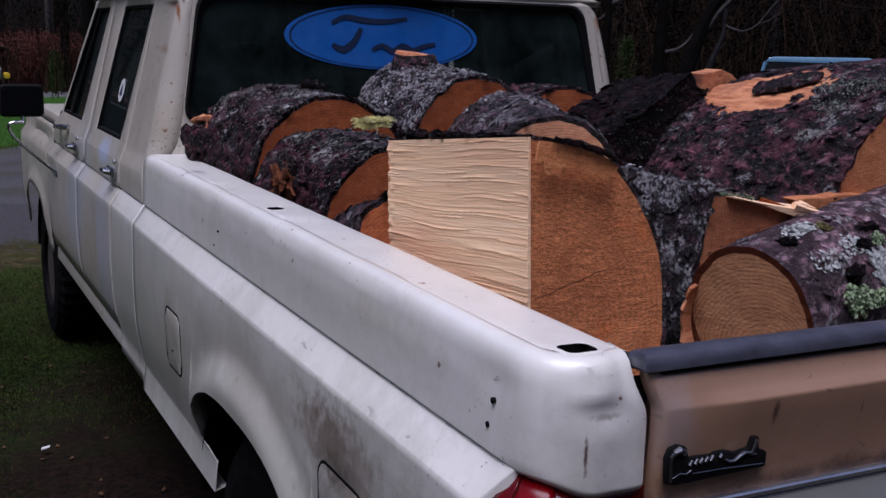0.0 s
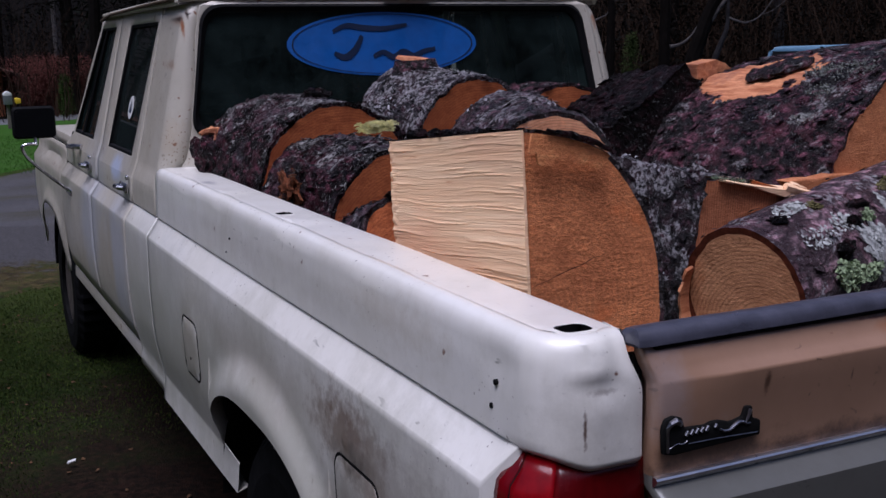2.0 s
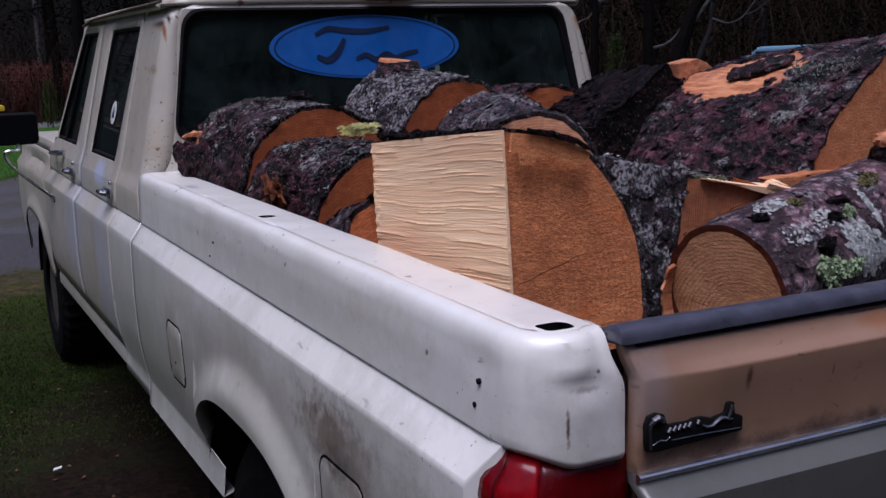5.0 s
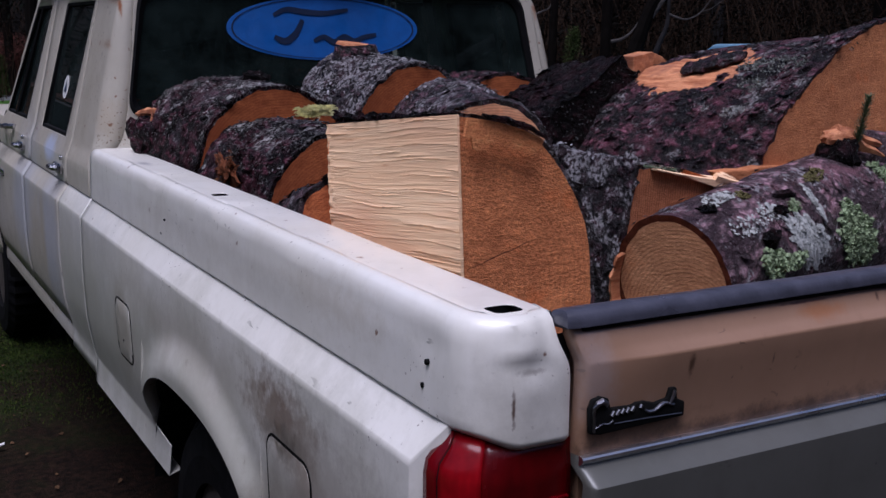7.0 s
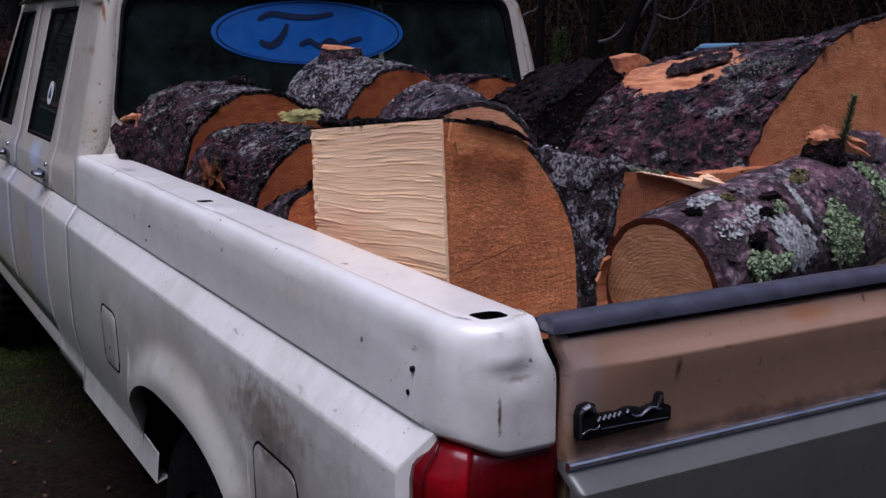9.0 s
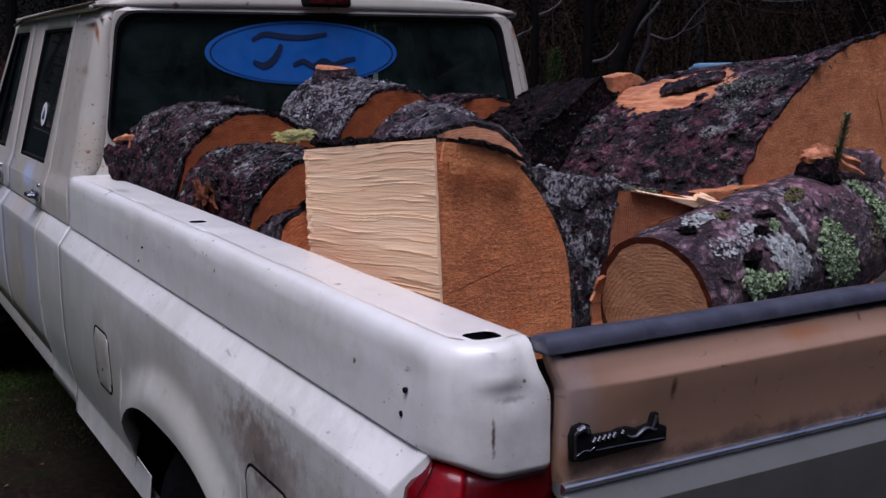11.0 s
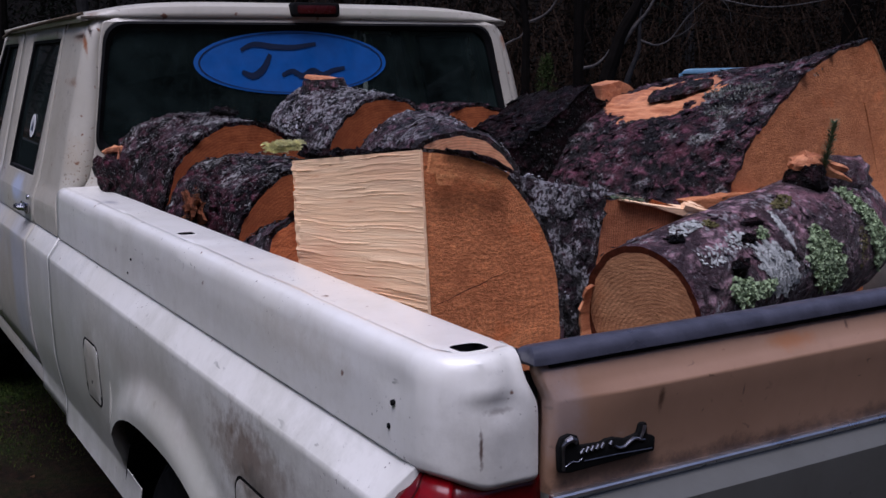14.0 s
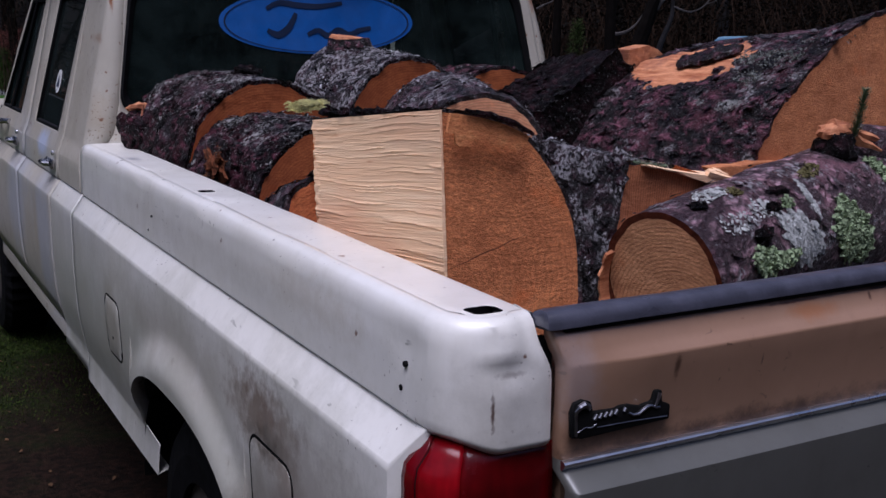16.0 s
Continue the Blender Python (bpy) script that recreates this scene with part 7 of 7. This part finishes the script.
# bark flake and splinters on the log by the cab corner
part("bark_flake", into(log_left, lump((-0.515, 2.13, 1.562), (0.05, 0.035, 0.020), 9, 16, 0.5)), BARK_DARK, log_left)
bm = bmesh.new()
for k, (a, b, w) in enumerate((((-0.750, 2.36, 1.448), (-0.842, 2.34, 1.446), 0.019), ((-0.79, 2.36, 1.452), (-0.835, 2.34, 1.440), 0.013), ((-0.785, 2.33, 1.450), (-0.805, 2.31, 1.385), 0.011))):
    shard(a, b, w, k + 20, bm)
bm_f = bmesh.new()
lump((-0.800, 2.335, 1.362), (0.050, 0.10, 0.075), 31, 24, 0.55, 10, bm=bm_f)
part("bark_flap", into(log_left, bm_f), BARK_TOPPED, log_left, "loose bark hanging over the rail")
part("torn_splinter", into(log_left, bm), SPLIT_RED, log_left, "torn orange splinters")

# broken knot facing the rail
KNOT = mat_plain("raw_knot_wood", (0.105, 0.034, 0.015), 0.75, 0.0, 0.75, 60.0, 0.010)
KNOT_TORN = mat_plain("torn_knot_fibre", (0.19, 0.075, 0.030), 0.6, 0.0, 0.8, 70.0)
part("knot_collar", into(log_knot, lump((-0.742, 1.640, 1.345), (0.040, 0.135, 0.070), 15, 26, 0.35)), BARK_TOPPED, log_knot)
kn = part("broken_knot", into(log_knot, lump((-0.768, 1.650, 1.340), (0.022, 0.100, 0.040), 5, 26, 0.7, -8)), KNOT, log_knot, "torn reddish knot")
bm = bmesh.new()
rr = random.Random(44)
for k in range(40):
    u = rr.random()
    a = Vector((-0.770 - 0.008 * rr.random(), 1.570 + 0.165 * u, 1.388 - 0.10 * u + rr.uniform(-0.026, 0.026)))
    b = a + Vector((rr.uniform(-0.010, 0.002), rr.uniform(0.003, 0.020), rr.uniform(-0.014, 0.003)))
    shard(a, b, rr.uniform(0.0008, 0.0022), k + 40, bm, 3)
shard((-0.780, 1.69, 1.308), (-0.796, 1.755, 1.285), 0.006, 90, bm)
o = part("knot_splinter", into(log_knot, bm), KNOT_TORN, kn)
o["kind"] = "stuff"

# biggest piece: loose bark slab, wood chunk and splintered tip
slab = thing("bark_slab", "loose slab of dark bark lying on bare wood", "bark", group="")
bm = bmesh.new()
rings = []
for k in range(15):
    u = k / 14
    c = Vector((0.442, 1.235, 1.606)).lerp(Vector((0.515, 1.065, 1.650)), u)
    w = 0.036 * (math.sin(math.pi * (0.07 + 0.86 * u)) ** 0.5) * (1 + 0.35 * noise.noise(Vector((u * 6, 1, 0))))
    h = 0.017 * (math.sin(math.pi * (0.07 + 0.86 * u)) ** 0.5) * (1 + 0.5 * noise.noise(Vector((u * 7, 5, 0))))
    side_v, up_v = Vector((0.75, 0.35, 0.45)).normalized(), Vector((-0.55, -0.1, 0.83)).normalized()
    rings.append([c + side_v * w * math.cos(a) * (1 + 0.3 * noise.noise(Vector((u * 9, a * 2, 3)))) + up_v * h * math.sin(a) * (1 + 0.8 * noise.noise(Vector((u * 14, a * 3, 8)))) for a in (2 * math.pi * q / 16 for q in range(16))])
loft(rings, bm=bm)
bmesh.ops.recalc_face_normals(bm, faces=bm.faces)
part("bark", bm, mat_bark("slab_bark", mid=(0.085, 0.038, 0.048), amount=0.655), slab)
part("torn_end", into(log_big, prism([(0.424, 1.46), (0.424, 1.640), (0.492, 1.653), (0.53, 1.640), (0.57, 1.612), (0.57, 1.46)], "y", 1.432, 1.50, 0.002)), SPLIT_RED, log_big, "orange cut wood at the far end", smooth=False)
bm = bmesh.new()
for k, (a, b, w) in enumerate((((0.74, 0.74, 1.60), (0.80, 0.732, 1.40), 0.003),)):
    shard(a, b, w, k + 60, bm)
part("splintered_tip", into(log_big, bm), END_BIG, log_big)
bm = prism([(0.100, 1.391), (0.150, 1.394), (0.190, 1.392), (0.240, 1.398), (0.300, 1.396), (0.36, 1.39), (0.43, 1.37), (0.43, 1.30), (0.18, 1.33)], "y", 0.700, 0.742, 0.004)
part("torn_foot", into(log_big, bm), END_BIG, log_big, "torn ledge of orange wood", smooth=False)

# small log: torn branch stub, splintered rim
bm = lump((0.375, 0.598, 1.425), (0.055, 0.05, 0.050), 12, 18, 0.35)
st = part("branch_stub", into(small, bm), BARK_DARK, small, "torn branch stub with raw wood")
bm = bmesh.new()
lump((0.375, 0.600, 1.470), (0.048, 0.030, 0.022), 14, 26, 0.18, bm=bm)
shard((0.36, 0.60, 1.480), (0.50, 0.575, 1.425), 0.022, 5, bm)
shard((0.40, 0.61, 1.480), (0.57, 0.60, 1.430), 0.016, 6, bm)
part("raw_wood", into(small, bm), SPLIT_RED, st)
bm = bmesh.new()
lump((0.56, 0.66, 1.42), (0.12, 0.07, 0.055), 21, 18, 0.3, 20, bm=bm)
part("burl", into(small, bm), BARK_MOSS, small)
bm = bmesh.new()
inner_e, outer_e = [], []
for k in range(26):
    a = radians(152 + 4.6 * k)
    ax_ = Vector((0.37, -0.93, 0)) * math.cos(a) * 0.92 + Vector((0, 0, 1)) * math.sin(a) * 1.04
    ctr = Vector((-0.345, 0.338, 1.233))
    jag = 0.5 + 0.5 * noise.fractal(Vector((k * 0.55, 4.0, 0)), 0.6, 2.0, 3)
    inner_e.append([ctr + ax_ * 0.118 + Vector((0.010, 0.004, 0)), ctr + ax_ * 0.126 + Vector((0.010, 0.004, 0))])
    outer_e.append([ctr + ax_ * (0.121 - 0.004 * jag) + Vector((-0.006 - 0.026 * jag, -0.003 - 0.010 * jag, -0.010 * jag)), ctr + ax_ * (0.127 - 0.004 * jag) + Vector((-0.004 - 0.024 * jag, -0.002 - 0.008 * jag, -0.008 * jag))])
loft([[p[0], q[0], q[1], p[1]] for p, q in zip(inner_e, outer_e)], bm=bm)
bmesh.ops.recalc_face_normals(bm, faces=bm.faces)
part("torn_rim", into(small, bm), SPLIT_RED, small, "ragged torn rim")
bm = bmesh.new()
for c, r_, sd in (((0.011, 0.414, 1.380), (0.048, 0.022, 0.012), 1), ((-0.135, 0.291, 1.320), (0.030, 0.013, 0.020), 2), ((-0.258, 0.338, 1.379), (0.03, 0.018, 0.009), 3), ((-0.055, 0.350, 1.362), (0.024, 0.012, 0.012), 4)):
    lump(c, r_, sd + 30, 14, 0.5, 20, bm=bm)
o = part("dark_knot", into(small, bm), BARK_DARK, small)
o["kind"] = "stuff"


def moss_patch(name, label, spots, mat, seed, length=0.010):
    """Cushions of moss: blades over a patch of the log's side."""
    rr = random.Random(seed)
    verts, faces = [], []
    for (c, nrm, ru, rv, count) in spots:
        nrm = Vector(nrm).normalized()
        u = Vector((0, 0, 1)).cross(nrm).normalized() if abs(nrm.z) < 0.95 else Vector((1, 0, 0))
        v = nrm.cross(u)
        for _ in range(count):
            q, a = math.sqrt(rr.random()), rr.uniform(0, 6.28)
            edge = 1 + 0.55 * noise.noise(Vector((math.cos(a) * 1.5, math.sin(a) * 1.5, seed + c[0] * 9))) + 0.4 * noise.noise(Vector((math.cos(a) * 4, math.sin(a) * 4, seed + c[0] * 5)))
            if noise.noise(Vector((q * 3.0 * math.cos(a), q * 3.0 * math.sin(a), seed * 2.0 + c[1] * 7))) < -0.22:
                continue
            p = Vector(c) + u * ru * q * edge * math.cos(a) + v * rv * q * edge * math.sin(a)
            p -= nrm * 0.5 / 0.14 * (rv * q * math.sin(a)) ** 2
            d = (nrm + Vector((rr.gauss(0, 0.7), rr.gauss(0, 0.7), rr.gauss(0, 0.7)))).normalized()
            w = d.cross(Vector((rr.gauss(0, 1), rr.gauss(0, 1), rr.gauss(0, 1)))).normalized() * length * 0.22
            h = length * rr.uniform(0.5, 1.4)
            i = len(verts)
            verts += [tuple(p - w), tuple(p + w), tuple(p + d * h + w * 0.6), tuple(p + d * h - w * 0.6)]
            faces.append((i, i + 1, i + 2, i + 3))
    me = bpy.data.meshes.new(name)
    me.from_pydata(verts, [], faces)
    me.materials.append(mat)
    return tagged(new(name, me), label, "moss", kind="stuff")


SMALL_A, SMALL_B = Vector((-0.335, 0.345, 1.235)), Vector((0.62, 0.72, 1.275))
small_bark = [o for o in small.children if o.name.startswith("bark")][0]
small_tree = BVHTree.FromPolygons([small.matrix_basis @ v.co for v in small_bark.data.vertices], [tuple(p.vertices) for p in small_bark.data.polygons])


def on_small(s, turn):
    """A spot on the small log's bark: metres from its sawn end, degrees from the top towards the tailgate."""
    axis = (SMALL_B - SMALL_A).normalized()
    up = (Vector((0, 0, 1)) - axis * axis.z).normalized()
    front = up.cross(axis)
    if front.y > 0:
        front = -front
    d = up * math.cos(radians(turn)) + front * math.sin(radians(turn))
    c = SMALL_A + axis * s
    hit = small_tree.ray_cast(c + d * 0.4, -d)
    return (hit[0] if hit[0] else c + d * 0.148), d, axis, axis.cross(d)


def growth(name, label, spots, mat, seed, size, lean, lift):
    """Lobes that cling to the small log. spots: along, turn, reach along, reach round in degrees, skew, count."""
    rr = random.Random(seed)
    verts, faces = [], []
    for s0, t0, rs, rt, skew, count in spots:
        for _ in range(count):
            q, a = math.sqrt(rr.random()), rr.uniform(0, 2 * math.pi)
            edge = 1 + 0.35 * noise.noise(Vector((math.cos(a) * 1.6, math.sin(a) * 1.6, seed + s0 * 9))) + 0.35 * noise.noise(Vector((math.cos(a) * 6, math.sin(a) * 6, seed + s0 * 5)))
            s, t = s0 + rs * q * edge * math.cos(a) + skew * q * edge * math.sin(a), t0 + rt * q * edge * math.sin(a)
            if noise.noise(Vector((s * 60, t * 0.16, seed * 2.0))) < -0.34 - 0.3 * (1 - q):
                continue
            p, d, ax, rd = on_small(s, t)
            n = (d + ax * rr.gauss(0, lean) + rd * rr.gauss(0, lean)).normalized()
            u = n.cross(Vector((rr.gauss(0, 1), rr.gauss(0, 1), rr.gauss(0, 1)))).normalized()
            v = n.cross(u)
            g = size * rr.uniform(0.5, 1.25)
            i = len(verts)
            p = p + d * lift * rr.random()
            k = rr.uniform(0.5, 0.9)
            verts += [tuple(p - u * g * 0.45), tuple(p - u * g * 0.25 + v * g * k * 0.6 + n * g * 0.12), tuple(p + u * g * 0.5 + v * g * k * 0.45 + n * g * 0.30), tuple(p + u * g * 0.55 - v * g * k * 0.40 + n * g * 0.30), tuple(p - u * g * 0.2 - v * g * k * 0.6 + n * g * 0.10)]
            faces.append((i, i + 1, i + 2, i + 3, i + 4))
    me = bpy.data.meshes.new(name)
    me.from_pydata(verts, [], faces)
    me.materials.append(mat)
    return tagged(new(name, me), label, "lichen", kind="stuff")


growth("pale_lichen_crust", "broad flat crust of pale grey lichen on a log", (
    (0.340, 70, 0.070, 27, 0.040, 9000), (0.435, 45, 0.010, 17, -0.006, 500), (0.145, 8, 0.055, 7, 0.0, 420), (0.235, 36, 0.05, 8, 0.0, 160), (0.12, 40, 0.06, 9, 0.0, 120)), CRUST, 8, 0.0062, 0.16, 0.0015)
growth("green_lichen", "leafy cushions of grey-green lichen on a log", (
    (0.590, 83, 0.078, 31, 0.045, 6200), (0.165, 75, 0.055, 11, 0.02, 1300), (0.255, 80, 0.04, 7, 0.0, 300), (0.84, 52, 0.030, 22, 0.03, 1100), (0.90, 84, 0.050, 26, 0.03, 2200), (0.33, 40, 0.02, 5, 0.0, 90)), MOSS, 7, 0.0072, 1.1, 0.008)
growth("olive_moss", "small tufts of olive moss on a log", ((0.215, 15, 0.022, 5, 0.0, 260), (0.52, 22, 0.040, 5, 0.0, 380), (0.56, 18, 0.03, 5, 0.0, 200), (0.80, 85, 0.02, 20, 0.0, 200)), MOSS_DARK, 10, 0.0045, 1.0, 0.004)
moss_patch("pale_lichen_crust", "pale lichen crust on purple bark", (((0.317, 0.879, 1.517), (-0.62, 0.0, 0.80), 0.05, 0.024, 700), ((0.326, 1.015, 1.510), (-0.75, 0.05, 0.65), 0.03, 0.02, 350)), CRUST, 8, 0.0045)
moss_patch("grey_green_lichen", "grey-green leafy lichen on bark", (
    ((0.470, 0.880, 1.634), (-0.6, -0.1, 0.75), 0.09, 0.035, 600), ((0.395, 0.905, 1.580), (-0.68, 0.1, 0.68), 0.05, 0.03, 300), ((0.56, 0.80, 1.675), (-0.5, -0.1, 0.85), 0.06, 0.025, 350), ((0.46, 0.97, 1.628), (-0.55, 0, 0.8), 0.05, 0.02, 200)), LICHEN_GREEN, 9, 0.006)
moss_patch("yellow_moss", "tuft of yellow-green moss between two logs", (((-0.425, 1.872, 1.470), (-0.2, -0.8, 0.55), 0.054, 0.020, 5200), ((-0.40, 1.868, 1.482), (0.0, -0.6, 0.8), 0.046, 0.014, 1400)), MOSS_YELLOW, 11, 0.0045)


def sprig(label, pts, needle, seed, mat):
    """A twig of fir with its needles."""
    rr = random.Random(seed)
    e = thing("fir_sprig", label, "twig", group="")
    line = curve(pts, 6)
    part("stem", tube(line, [(0.0022 if needle > 0.02 else 0.0012) - 0.0008 * k / (len(line) - 1) for k in range(len(line))], 5), TWIG, e)
    verts, faces = [], []
    L = len(line) - 1
    for k in range(520 if needle > 0.02 else 80):
        u = 0.25 + 0.75 * rr.random()
        f = u * L
        i0 = min(L - 1, int(f))
        p = Vector(line[i0]).lerp(Vector(line[i0 + 1]), f - i0)
        ax = (Vector(line[i0 + 1]) - Vector(line[i0])).normalized()
        out = ax.cross(Vector((rr.gauss(0, 1), rr.gauss(0, 1), rr.gauss(0, 1)))).normalized()
        d = (out + ax * 0.8).normalized() * needle * rr.uniform(0.7, 1.1) * (1.15 - 0.5 * u)
        w = d.cross(ax).normalized() * 0.0010
        i = len(verts)
        verts += [tuple(p - w), tuple(p + w), tuple(p + d + w * 0.4), tuple(p + d - w * 0.4)]
        faces.append((i, i + 1, i + 2, i + 3))
    me = bpy.data.meshes.new("needles")
    me.from_pydata(verts, [], faces)
    me.materials.append(mat)
    c = new("needles", me)
    c.parent, c["kind"] = e, "stuff"


FIR = mat_plain("fir_needles", (0.12, 0.17, 0.09), 0.5, 0.0, 0.4, 40.0)
sprig("green fir sprig standing up from a log", ((0.405, 0.575, 1.425), (0.412, 0.575, 1.47), (0.420, 0.57, 1.52), (0.426, 0.565, 1.566)), 0.026, 3, FIR)
sprig("flat green sprig stuck on a split log", ((-0.315, 0.482, 1.452), (-0.28, 0.478, 1.446), (-0.22, 0.476, 1.437)), 0.009, 4, FIR)
